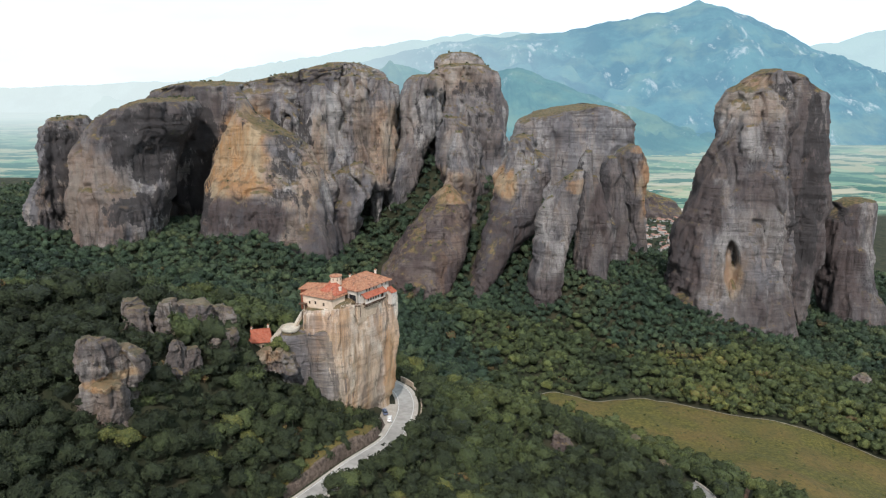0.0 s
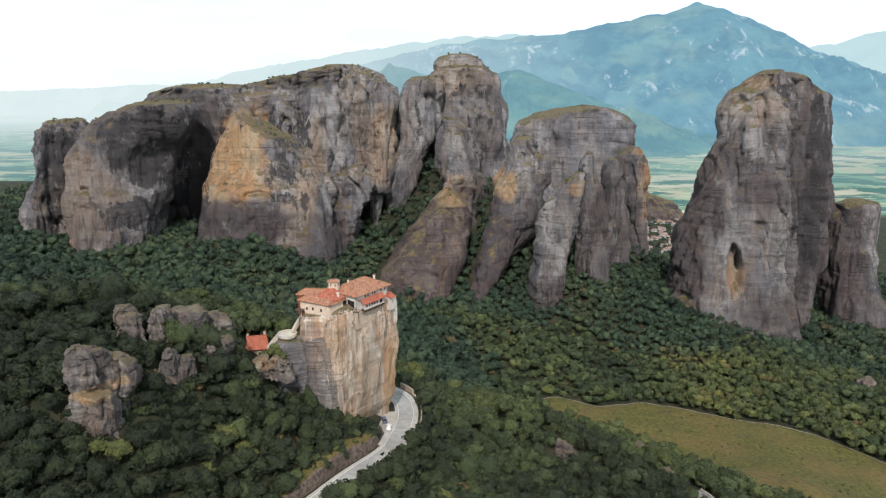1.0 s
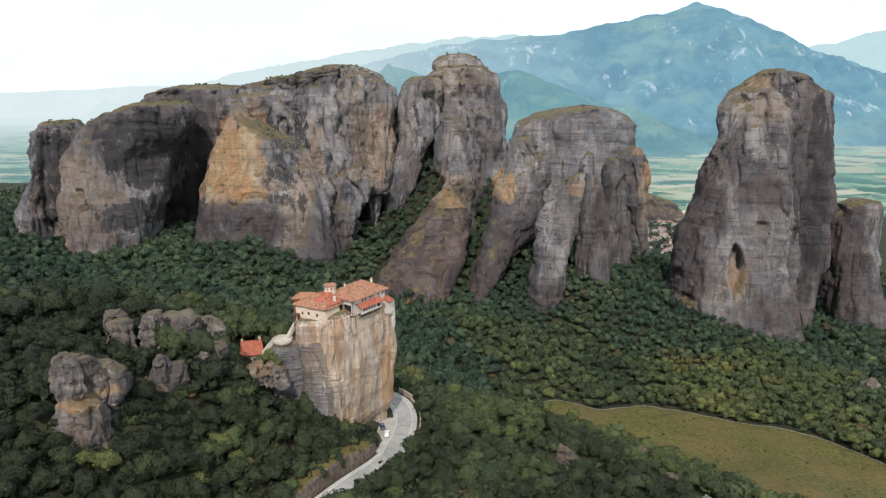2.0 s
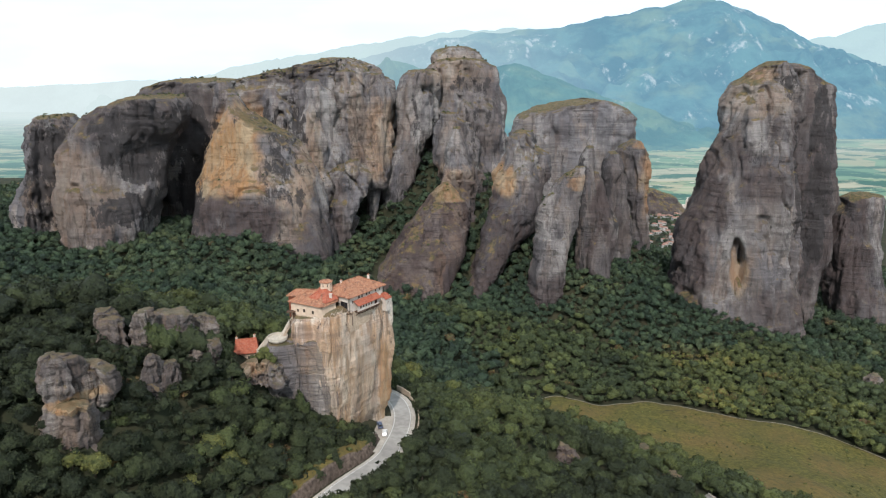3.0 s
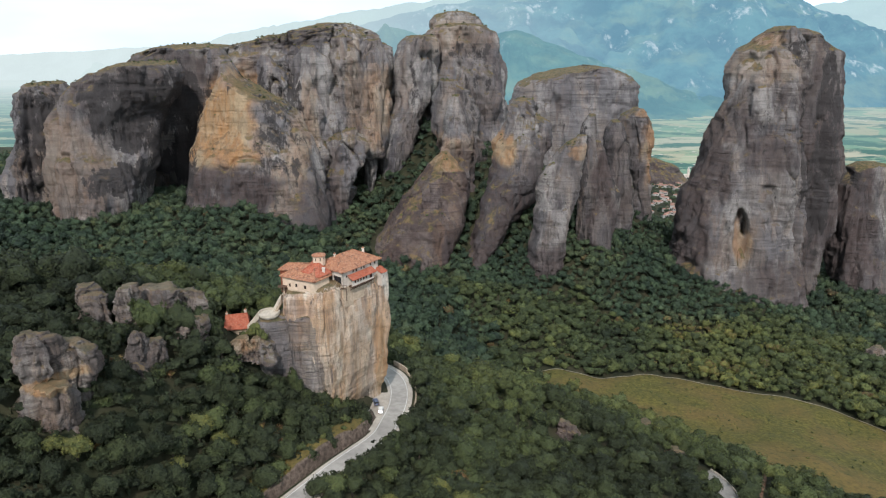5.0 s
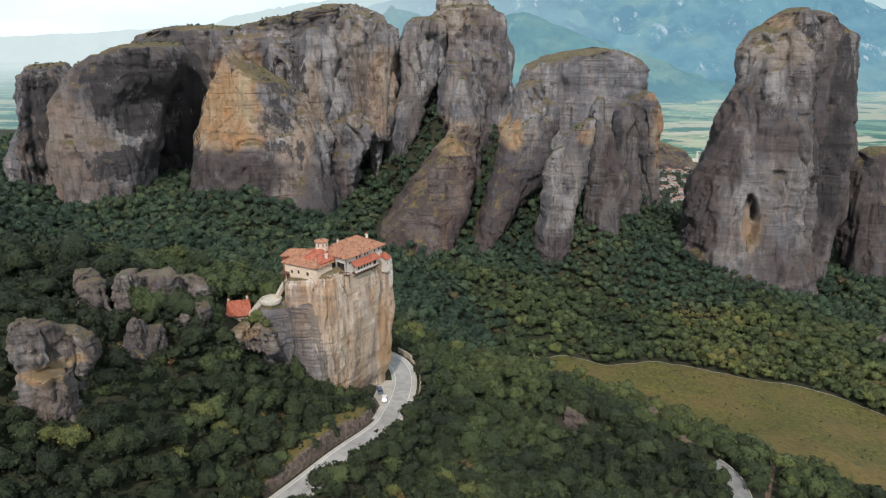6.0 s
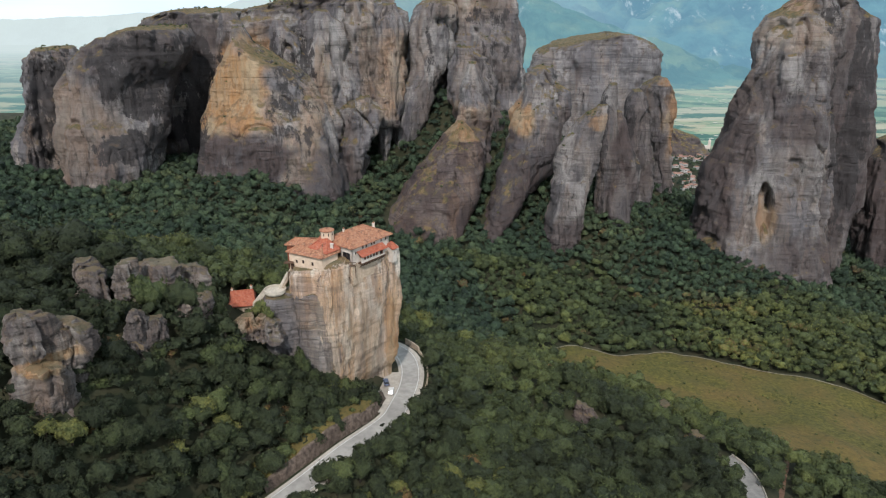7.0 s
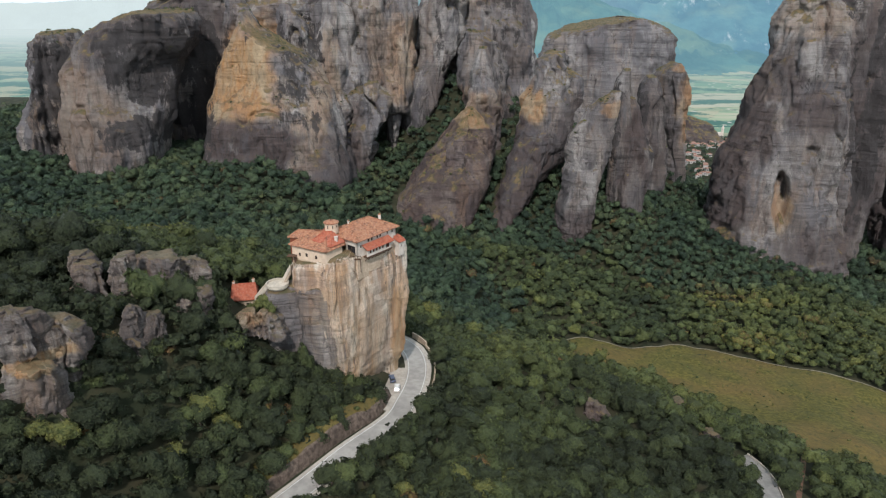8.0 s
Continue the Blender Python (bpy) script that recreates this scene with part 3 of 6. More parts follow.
TWIN = {
    "crown": [(132.3, 18.3, 13.1, 770, 14.0), (128.7, 18.2, 20.4, 769, 16.5), (121.6, 18.8, 24.6, 768, 18.5), (115.7, 20.1, 25.8, 767, 19.8), (102.1, 20.7, 31.3, 765, 22.0)],
    "body": [(119.3, 24.1, 27.4, 765, 30.0), (111.0, 22.9, 37.0, 763, 33.0), (93.3, 23.5, 42.4, 760, 35.6), (69.5, 26.5, 45.5, 755, 38.0), (45.7, 28.9, 44.3, 750, 40.0), (15.7, 32.0, 37.7, 743, 42.0), (-38.7, 32.4, 36.3, 732, 45.1), (-99.9, 26.4, 36.5, 720, 48.0)],
    "left_column": [(110.0, -19.6, 11.2, 725, 20.0), (104.4, -19.9, 17.3, 724, 20.9), (86.3, -21.3, 21.1, 721, 21.9), (66.5, -22.0, 20.5, 717, 22.6), (43.7, -27.2, 16.5, 713, 23.3), (24.2, -36.6, 15.4, 710, 23.8), (3.4, -41.6, 15.7, 706, 24.3), (-19.8, -48.5, 10.8, 702, 24.8), (-54.9, -52.8, 5.9, 696, 25.4), (-87.4, -63.0, 7.1, 690, 26.0)],
    "mid_column": [(70.9, 8.9, 7.0, 690, 12.0), (60.5, 12.6, 14.5, 688, 14.5), (35.6, 14.9, 20.7, 685, 16.8), (24.5, 16.8, 21.6, 683, 17.6), (2.1, 21.7, 19.7, 680, 18.9), (-37.5, 24.7, 19.8, 674, 20.8), (-66.1, 23.3, 18.5, 670, 22.0)],
    "front_column": [(59.4, 14.7, 1.6, 655, 7.0), (45.2, 15.2, 7.0, 653, 11.8), (24.1, 15.5, 12.0, 649, 14.9), (2.9, 15.3, 16.1, 645, 17.2), (-29.3, 14.0, 20.2, 640, 20.0)],
    "back": [(92.8, -20.3, 22.5, 770, 20.0), (59.6, -25.2, 28.6, 764, 28.9), (38.3, -25.3, 33.6, 761, 31.7), (7.6, -28.1, 39.5, 755, 34.9), (-54.5, -35.1, 46.6, 745, 40.0)],
}
DOME = {
    "dome": [(14.9, 4.6, 2.3, 615, 8.0), (8.2, 3.6, 9.4, 611, 15.1), (-0.7, 1.0, 15.9, 606, 19.4), (-20.1, -4.0, 26.7, 595, 25.9), (-41.4, -13.8, 33.2, 583, 31.4), (-56.5, -25.3, 35.8, 574, 34.8), (-72.2, -27.9, 32.5, 565, 38.0)],
}
SPUR = {
    "spur": [(58.8, 72.9, 6.4, 625, 12.0), (53.9, 72.9, 12.7, 623, 15.5), (39.7, 73.6, 20.7, 618, 19.3), (20.7, 72.5, 22.9, 612, 22.7), (4.1, 69.0, 20.6, 606, 25.0), (-24.8, 58.3, 23.2, 595, 28.5), (-44.5, 46.4, 17.4, 588, 30.6), (-59.7, 35.8, 11.7, 583, 32.1), (-81.1, 23.5, 4.3, 575, 34.0)],
}
FIN = {
    "head": [(36.4, 113.2, 3.7, 562, 6.0), (30.5, 108.2, 8.1, 561, 8.2), (21.1, 103.4, 12.3, 560, 9.7), (14.3, 100.9, 13.4, 559, 10.6), (2.2, 96.5, 15.5, 557, 11.8), (-6.6, 93.6, 16.5, 555, 12.6), (-10.9, 94.4, 14.6, 555, 12.9), (-24.2, 93.0, 13.1, 553, 13.9), (-36.7, 91.6, 11.8, 551, 14.7), (-51.2, 89.4, 13.0, 549, 15.6), (-66.0, 86.6, 13.2, 547, 16.4), (-77.2, 84.0, 11.9, 545, 17.0)],
    "peak": [(49.0, 126.2, 2.9, 590, 5.0), (44.6, 124.4, 5.2, 589, 6.1), (37.6, 122.8, 5.8, 588, 6.9), (30.6, 122.1, 6.2, 587, 7.5), (11.0, 123.4, 7.5, 584, 8.7), (-18.1, 125.1, 9.4, 580, 10.0)],
    "spike": [(27.7, 132.2, 2.0, 592, 5.0), (20.9, 132.1, 5.2, 591, 8.0), (8.3, 133.2, 7.2, 589, 10.3), (-4.5, 135.4, 10.2, 587, 12.0), (-13.7, 137.0, 12.4, 585, 13.0), (-26.6, 136.4, 13.7, 583, 14.3), (-41.7, 133.7, 12.1, 581, 15.5), (-53.1, 133.9, 10.7, 579, 16.4), (-60.7, 136.0, 7.3, 578, 17.0)],
    "back": [(35.9, 160.5, 2.4, 650, 8.0), (28.7, 161.1, 8.2, 649, 9.6), (12.9, 161.1, 12.3, 647, 11.1), (-3.0, 161.7, 12.8, 645, 12.1), (-27.4, 163.5, 13.0, 642, 13.4), (-41.8, 164.5, 13.0, 640, 14.0)],
}
TOWER = {
    "tower": [(43.2, 191.5, 2.6, 690, 12.0), (39.1, 189.7, 8.2, 690, 13.8), (31.2, 190.8, 13.1, 689, 15.2), (24.0, 192.2, 15.2, 688, 16.2), (6.2, 193.3, 13.2, 686, 18.0), (-10.9, 193.2, 11.4, 684, 19.4), (-26.0, 192.9, 9.9, 683, 20.4), (-39.1, 194.2, 8.7, 681, 21.2), (-52.4, 195.8, 8.1, 680, 22.0)],
}
BLOCK = {
    "block": [(73.3, 177.2, 10.3, 830, 40.0), (68.7, 167.6, 31.7, 830, 41.4), (60.7, 158.9, 55.3, 829, 42.5), (54.1, 153.2, 65.3, 829, 43.1), (34.1, 151.5, 68.6, 828, 44.6), (-23.8, 150.8, 68.8, 824, 47.5), (-94.2, 149.5, 69.6, 820, 50.0)],
}
GREAT = {
    "great": [(116.8, 294.1, 2.8, 632, 15.0), (112.9, 291.8, 11.3, 631, 18.8), (106.0, 287.5, 20.3, 630, 21.6), (97.7, 282.9, 27.7, 628, 24.0), (79.0, 280.4, 30.7, 625, 28.2), (61.7, 279.4, 30.7, 622, 31.2), (34.3, 273.7, 34.8, 616, 35.1), (-3.4, 268.3, 41.9, 609, 39.7), (-31.3, 264.0, 47.7, 604, 42.6), (-72.4, 261.2, 52.4, 597, 46.5), (-108.7, 258.2, 57.4, 590, 49.6), (-139.2, 260.4, 62.1, 585, 52.0)],
    "rib": [(114.5, 312.0, 6.0, 652, 14.0), (109.0, 317.9, 15.5, 651, 16.4), (101.9, 323.1, 22.0, 651, 17.8), (94.7, 327.1, 25.7, 650, 18.9), (59.3, 332.0, 27.2, 646, 22.6), (30.5, 333.0, 26.5, 642, 24.8), (-9.4, 336.8, 25.2, 638, 27.3), (-44.6, 336.6, 21.6, 634, 29.2), (-83.2, 332.9, 15.3, 630, 31.0), (-122.6, 332.8, 10.9, 625, 32.7), (-155.8, 337.0, 13.7, 622, 34.0)],
}
LOWROCK = {
    "low": [(-124.0, 384.0, 9.0, 1330, 36.0), (-129.0, 392.0, 26.0, 1328, 42.0), (-140.0, 402.0, 46.0, 1326, 48.0), (-172.0, 414.0, 70.0, 1320, 56.0)],
}
SIDE = {
    "side": [(-5.2, 401.8, 11.1, 650, 16.0), (-10.0, 397.6, 18.1, 649, 17.7), (-22.2, 393.0, 23.5, 646, 19.5), (-51.5, 389.8, 24.9, 638, 22.1), (-83.5, 390.8, 26.0, 631, 24.1), (-104.8, 394.9, 25.2, 625, 25.2), (-137.0, 403.6, 21.4, 617, 26.7), (-166.6, 409.7, 20.8, 610, 28.0)],
}
MROCK = {
    "west_lobe": [(36.8, -43.3, 5.4, 218, 5.0), (34.3, -44.1, 8.3, 218, 5.8), (27.9, -44.5, 9.7, 218, 6.5), (19.2, -44.4, 9.2, 219, 7.2), (10.3, -44.2, 8.2, 219, 7.7), (4.7, -44.3, 7.2, 219, 8.0)],
}
BOULDER_A = {
    "upper": [(56.8, -90.6, 2.2, 161, 2.4), (55.6, -89.0, 4.2, 161, 3.2), (52.5, -88.9, 4.7, 161, 3.9), (48.9, -88.9, 4.3, 161, 4.2), (45.7, -89.0, 3.4, 161, 4.0), (40.7, -89.0, 3.4, 161, 4.2)],
    "lower": [(45.4, -85.5, 3.2, 158.6, 2.6), (44.0, -85.8, 4.9, 158.6, 3.3), (41.6, -86.0, 5.8, 158.6, 3.9), (38.3, -85.9, 5.9, 158.6, 4.3), (34.8, -86.2, 5.4, 158.6, 4.3), (29.8, -86.2, 5.7, 158.6, 4.3)],
    "right": [(51.9, -86.0, 2.2, 167, 2.6), (49.8, -84.9, 4.4, 167, 3.2), (47.3, -84.2, 5.6, 167, 3.7), (44.9, -84.4, 5.4, 167, 3.9), (42.1, -85.6, 4.0, 167, 4.2), (37.4, -86.4, 3.2, 167, 4.2), (32.4, -86.4, 3.2, 167, 4.2)],
}
BOULDER_B = {
    "one": [(46.3, -78.3, 1.9, 184, 2.2), (44.5, -78.0, 3.1, 184, 2.8), (41.3, -78.0, 3.1, 184, 3.2), (37.7, -78.1, 2.8, 184, 3.2), (32.7, -78.1, 2.9, 184, 3.4)],
    "two": [(42.3, -74.6, 2.7, 187, 2.4), (40.5, -74.0, 4.0, 187, 3.0), (37.2, -74.5, 4.1, 187, 3.5), (34.0, -75.7, 3.7, 187, 3.5), (29.0, -75.7, 3.9, 187, 3.6)],
    "foot": [(38.7, -77.5, 1.8, 181, 1.9), (37.3, -77.1, 3.2, 181, 3.0), (33.7, -77.9, 3.5, 181, 3.0), (28.7, -77.9, 3.7, 181, 3.0)],
}
BOULDER_C = {
    "one": [(43.0, -71.7, 2.4, 202, 2.6), (41.3, -71.2, 4.4, 202, 3.6), (38.0, -70.9, 5.3, 202, 4.5), (33.5, -71.5, 5.5, 202, 4.5), (28.5, -71.5, 5.8, 202, 4.6)],
}
BOULDER_D = {
    "one": [(54.1, -83.8, 1.7, 196, 2.2), (52.7, -83.9, 3.1, 196, 3.0), (49.0, -84.3, 3.8, 196, 3.7), (43.4, -84.9, 3.8, 196, 3.8), (38.4, -84.9, 3.9, 196, 3.8)],
    "two": [(50.5, -79.6, 5.2, 205, 3.0), (49.4, -79.5, 6.4, 205, 3.8), (47.1, -79.4, 6.7, 205, 4.4), (42.6, -79.8, 6.5, 205, 4.4), (37.6, -79.8, 6.8, 205, 4.4)],
    "three": [(46.6, -74.2, 4.4, 211, 3.0), (45.2, -73.9, 5.6, 211, 3.8), (42.2, -73.9, 5.8, 211, 4.4), (36.8, -74.4, 5.8, 211, 4.4), (31.8, -74.4, 6.0, 211, 4.4)],
}
BOULDER_E = {
    "one": [(52.7, -93.4, 2.9, 194, 2.3), (51.0, -93.1, 4.6, 194, 3.0), (47.0, -92.7, 5.1, 194, 3.7), (41.4, -92.5, 4.6, 194, 3.7), (36.4, -92.5, 4.8, 194, 3.8)],
    "two": [(54.1, -96.3, 1.3, 197, 1.5), (52.9, -96.3, 2.5, 197, 2.4), (50.8, -96.3, 3.0, 197, 2.5), (45.8, -96.3, 3.2, 197, 2.6)],
}
BOULDER_F = {
    "one": [(33.5, -58.2, 1.1, 207, 1.6), (32.1, -58.1, 2.0, 207, 2.2), (30.1, -58.4, 4.3, 207, 3.1)],
    "two": [(33.0, -54.2, 0.9, 208, 1.5), (31.6, -54.0, 2.0, 208, 2.1), (29.6, -54.2, 4.3, 208, 2.9)],
}
BOULDER_G = {
    "one": [(-20.6, 45.6, 1.4, 247, 2.5), (-22.6, 47.4, 3.6, 247, 3.1), (-26.0, 49.4, 4.6, 247, 3.6), (-31.5, 50.5, 5.6, 247, 5.0)],
    "two": [(-42.9, 89.0, 1.2, 279, 2.5), (-47.0, 89.4, 3.4, 279, 3.3), (-51.7, 91.1, 5.2, 279, 3.7), (-56.4, 91.7, 6.4, 279, 4.8)],
    "three": [(-42.4, 95.5, 1.9, 259, 2.5), (-45.7, 95.8, 3.9, 259, 2.8), (-51.3, 96.5, 5.4, 259, 3.6)],
    "four": [(-35.9, -151.2, 1.8, 506, 4.0), (-42.4, -151.4, 4.2, 506, 5.1), (-55.4, -151.8, 7.2, 506, 7.2)],
    "five": [(-93.7, 303.2, 2.4, 450, 4.0), (-96.9, 303.3, 5.3, 450, 4.5), (-103.2, 304.7, 7.6, 450, 6.0)],
}


def lobe(rows, around=140, up=120, seed=0.0, rough=1.0, size=1.0, sink=45.0, power=2.5, caves=(), turn=0.0, beds=1.0, sides=9, crumb=1.0):
    """A buttress lofted through its sections, fluted, bedded and cracked. size: 1 for a cliff, less for a boulder."""
    r = np.array(rows, float)
    last = r[-1].copy()
    last[0] -= sink
    r = np.vstack([r, last])
    zs = np.linspace(0, 1, up)
    s = np.r_[0, np.cumsum(np.abs(np.diff(r[:, 0])) + 0.35 * np.abs(np.diff(r[:, 2])))]
    s /= s[-1]
    sec = np.stack([np.interp(zs, s, r[:, k]) for k in range(5)], 1)
    for k in range(1, 5):  # ease the sections into each other
        q = np.pad(sec[:, k], 2, mode="edge")
        sec[:, k] = (q[:-4] + 2 * q[1:-3] + 3 * q[2:-2] + 2 * q[3:-1] + q[4:]) / 9
    th = np.linspace(0, 2 * np.pi, around, endpoint=False)
    th = th - 0.55 * np.cos(th)  # closer steps towards the valley
    c, d = np.cos(th), np.sin(th)
    c, d = np.sign(c) * np.abs(c) ** (2 / power), np.sign(d) * np.abs(d) ** (2 / power)
    z = np.repeat(sec[:, :1], around, 1)
    if sides:  # break the round into flat faces that shift with height
        own = np.random.default_rng(int(seed * 100) + 7)
        reach = 0
        for k in range(sides):
            a = 2 * np.pi * (k + own.uniform(-0.3, 0.3)) / sides
            far_ = 1 - own.uniform(0, 0.22) + 0.10 * vnoise(sec[:, :1] / (38 * size), np.full((up, 1), k * 7.7 + seed), np.zeros((up, 1)))
            reach = reach + (np.maximum(np.cos(th[None] - a), 0) / far_) ** 22
        reach = reach ** (-1 / 22)
        fc, fd = reach * np.cos(th), reach * np.sin(th)
        c = 0.8 * fc / np.abs(fc).max(1, keepdims=True) + 0.2 * c
        d = 0.8 * fd / np.abs(fd).max(1, keepdims=True) + 0.2 * d
    ct, st = math.cos(radians(turn)), math.sin(radians(turn))
    lx, ly = sec[:, 2:3] * c, sec[:, 4:5] * d
    x = sec[:, 1:2] + ct * lx - st * ly
    y = sec[:, 3:4] + st * lx + ct * ly
    k = size
    px, py, pz = x / k, y / k, z / k
    p = seed * 31.7
    half = np.minimum(sec[:, 2:3], sec[:, 4:5])
    amp = np.clip(half / (14 * k), 0.2, 1)

    def pillow(s, up_, shift):
        """Rounded ribs parted by sharp creases."""
        return np.abs(vnoise(px / s + shift, py / s - shift, pz / up_)) - 0.33

    wx = vnoise(px / 25, py / 25, pz / 25 + p) * 3
    px, py = px + wx, py - wx
    big = fbm(px / 40 + p, py / 40, pz / 60, 3) * 5.0
    ribs = pillow(22, 150, p) * 9.0 + pillow(9, 80, p + 4) * 4.8 + pillow(3.8, 40, p + 9) * 2.0
    block = pillow(13, 22, p + 2) * 2.0 + pillow(5.5, 7, p + 6) * 1.0
    crack = vnoise(px / 17 + 3 + p, py / 17, pz / 150)
    crack = -7.0 * np.exp(-((crack / 0.05) ** 2)) * smoothstep(-0.1, 0.3, vnoise(px / 40, py / 40 + p, pz / 60))
    split = vnoise(px / 8 + 21 + p, py / 8, pz / 70)
    crack = crack - 2.6 * np.exp(-((split / 0.07) ** 2)) * smoothstep(0.0, 0.35, vnoise(px / 28 + 4, py / 28 + p, pz / 35))
    bed = vnoise(px / 90, py / 90, pz / 2.6 + p) * 0.35 * beds + (pillow(200, 5.0, p) * 1.6 * (beds - 1))
    # each bed stands a little proud of its neighbours, and weathers back in places
    level = pz / 5.2 + 0.5 * vnoise(px / 60, py / 60, pz / 40 + p) + 0.12 * vnoise(px / 9, py / 9, pz / 9 + p)
    own_bed = np.floor(level)
    step_in = smoothstep(0.0, 0.16, level - own_bed)
    proud = vnoise(px / 34 + p, py / 34, own_bed * 3.7), vnoise(px / 34 + p, py / 34, (own_bed - 1) * 3.7)
    bed = bed + (proud[1] + (proud[0] - proud[1]) * step_in) * 0.75 * (0.4 + 0.6 * beds)
    ledges = vnoise(px / 45 + 9, py / 45 + p, pz / 17) * 3.0
    ledges = (np.floor(ledges) + smoothstep(0.72, 1.0, ledges - np.floor(ledges))) * 1.0 * crumb
    bed = bed + ledges
    knob = fbm(px / 3.2, py / 3.2 + p, pz / 3.2, 3) * 1.2
    pit = -3.0 * smoothstep(0.36, 0.54, vnoise(px / 7 + p, py / 7, pz / 9 + 40)) * smoothstep(0.0, 0.4, vnoise(px / 30, py / 30 + p, pz / 25))
    plates = 0
    for reach_, tall_, jump in ((26, 50, 2.6), (13, 26, 1.6), (5, 10, 0.8)):
        q = vnoise(px / reach_ + p + 5, py / reach_, pz / tall_) * 3.2
        plates = plates + (np.floor(q) + smoothstep(0.78, 1.0, q - np.floor(q)) + 0.5) * jump
    ribs = ribs + pillow(1.9, 24, p + 13) * 1.1
    off = (big + plates * (0.4 + 0.6 * crumb) + ribs + crack + bed + (block + knob + pit) * crumb) * rough * k * amp
    off = off - off.mean()
    nx, ny = c / np.maximum(sec[:, 2:3], 1e-3), d / np.maximum(sec[:, 4:5], 1e-3)
    n = np.stack([ct * nx - st * ny, st * nx + ct * ny], -1)
    n /= np.linalg.norm(n, axis=-1, keepdims=True) + 1e-9
    for cx, cz, w, h, deep in caves:  # hollows eaten into the face
        q = ((x - cx) / w) ** 2 + ((z - cz) / h) ** 2
        q = q + 0.35 * vnoise(x / (0.5 * w), y / (0.5 * w), z / (0.4 * h))
        off = off - deep * (1 - smoothstep(0.3, 1.1, q)) * (n[..., 1] < 0)
    x, y = x + n[..., 0] * off, y + n[..., 1] * off
    z = z + fbm(x / (13 * k), y / (13 * k), 0 * x + p, 3) * 2.0 * k * smoothstep(0.3, 0.0, zs)[:, None]
    v = np.stack([x, y, z], -1).reshape(-1, 3)
    i = np.arange(up - 1)[:, None] * around
    j = np.arange(around)[None]
    jn = (j + 1) % around
    f = np.stack([i + j, i + around + j, i + around + jn, i + jn], -1).reshape(-1, 4)
    # close the top with rings that rise a little
    rings, vv, ff = 6, [v], [f]
    prev = np.arange(around)
    mid = v[:around].mean(0)
    n0 = len(v)
    for q in range(1, rings + 1):
        w = 1 - q / (rings + 0.3)
        ring = mid + (v[:around] - mid) * [w, w, w]
        ring[:, 2] += (1 - w * w) * 0.10 * min(r[0, 2], r[0, 4]) + fbm(ring[:, 0] / (7 * k), ring[:, 1] / (7 * k), ring[:, 2] * 0 + p, 3) * 1.4 * k * (1 - w)
        vv.append(ring)
        now = n0 + (q - 1) * around + np.arange(around)
        ff.append(np.stack([prev, np.roll(prev, -1), np.roll(now, -1), now], 1))
        prev = now
    return np.vstack(vv), np.vstack(ff)


ROCK_TOPS, FOOTPRINTS = [], []


def rock(name, lobes, material, label, res=None, warm=(), brown=(), dark=(), pale=(), category="rock", caves=None, turns=None, smooth=None, piece="buttress", **how):
    """A rock of one or several buttresses. warm, brown, dark, pale: stains as (x, z, half width, half height,
    strength); dark also serves as painted cleft shade.
    """
    made = []
    for k, (key, rows) in enumerate(lobes.items()):
        a, u = (res or {}).get(key, (80, 110))
        v, f = lobe(rows, a, u, seed=len(name) + k * 1.37, caves=(caves or {}).get(key, ()), turn=(turns or {}).get(key, 0.0), **{**how, "rough": how.get("rough", 1.0) * (smooth or {}).get(key, 1.0)})
        made.append((v, f))
        FOOTPRINTS.append(rows)
        ROCK_TOPS.append((v, f))
    every = np.vstack([v for v, _ in made])
    base = np.array([every[:, 0].mean(), every[:, 1].mean(), every[:, 2].min()])
    thing = None
    if len(made) > 1:
        thing = tagged(new(name), label, category)
        thing.location = base
    for (v, f), key in zip(made, lobes):
        def stain_or_shade(spots):
            out = np.zeros(len(v))
            for x, z, w, h, s in spots:
                q = ((v[:, 0] - x) / w) ** 2 + ((v[:, 2] - z) / h) ** 2
                out = np.maximum(out, s * (1 - smoothstep(0.4, 1.2, q + 0.7 * fbm(v[:, 0] / (0.4 * w), v[:, 1] / (0.4 * w), v[:, 2] / (0.4 * h), 4))))
            return out

        me = mesh_of(name if thing is None else piece, v - base, f, material.get(key, material["main"]) if isinstance(material, dict) else material, attrs={"warm": stain_or_shade(warm), "brown": stain_or_shade(brown), "dark": stain_or_shade(dark), "pale": stain_or_shade(pale)})
        if thing is None:
            thing = tagged(new(name, me), label, category)
            thing.location = base
        else:
            new(piece, me).parent = thing
    return thing


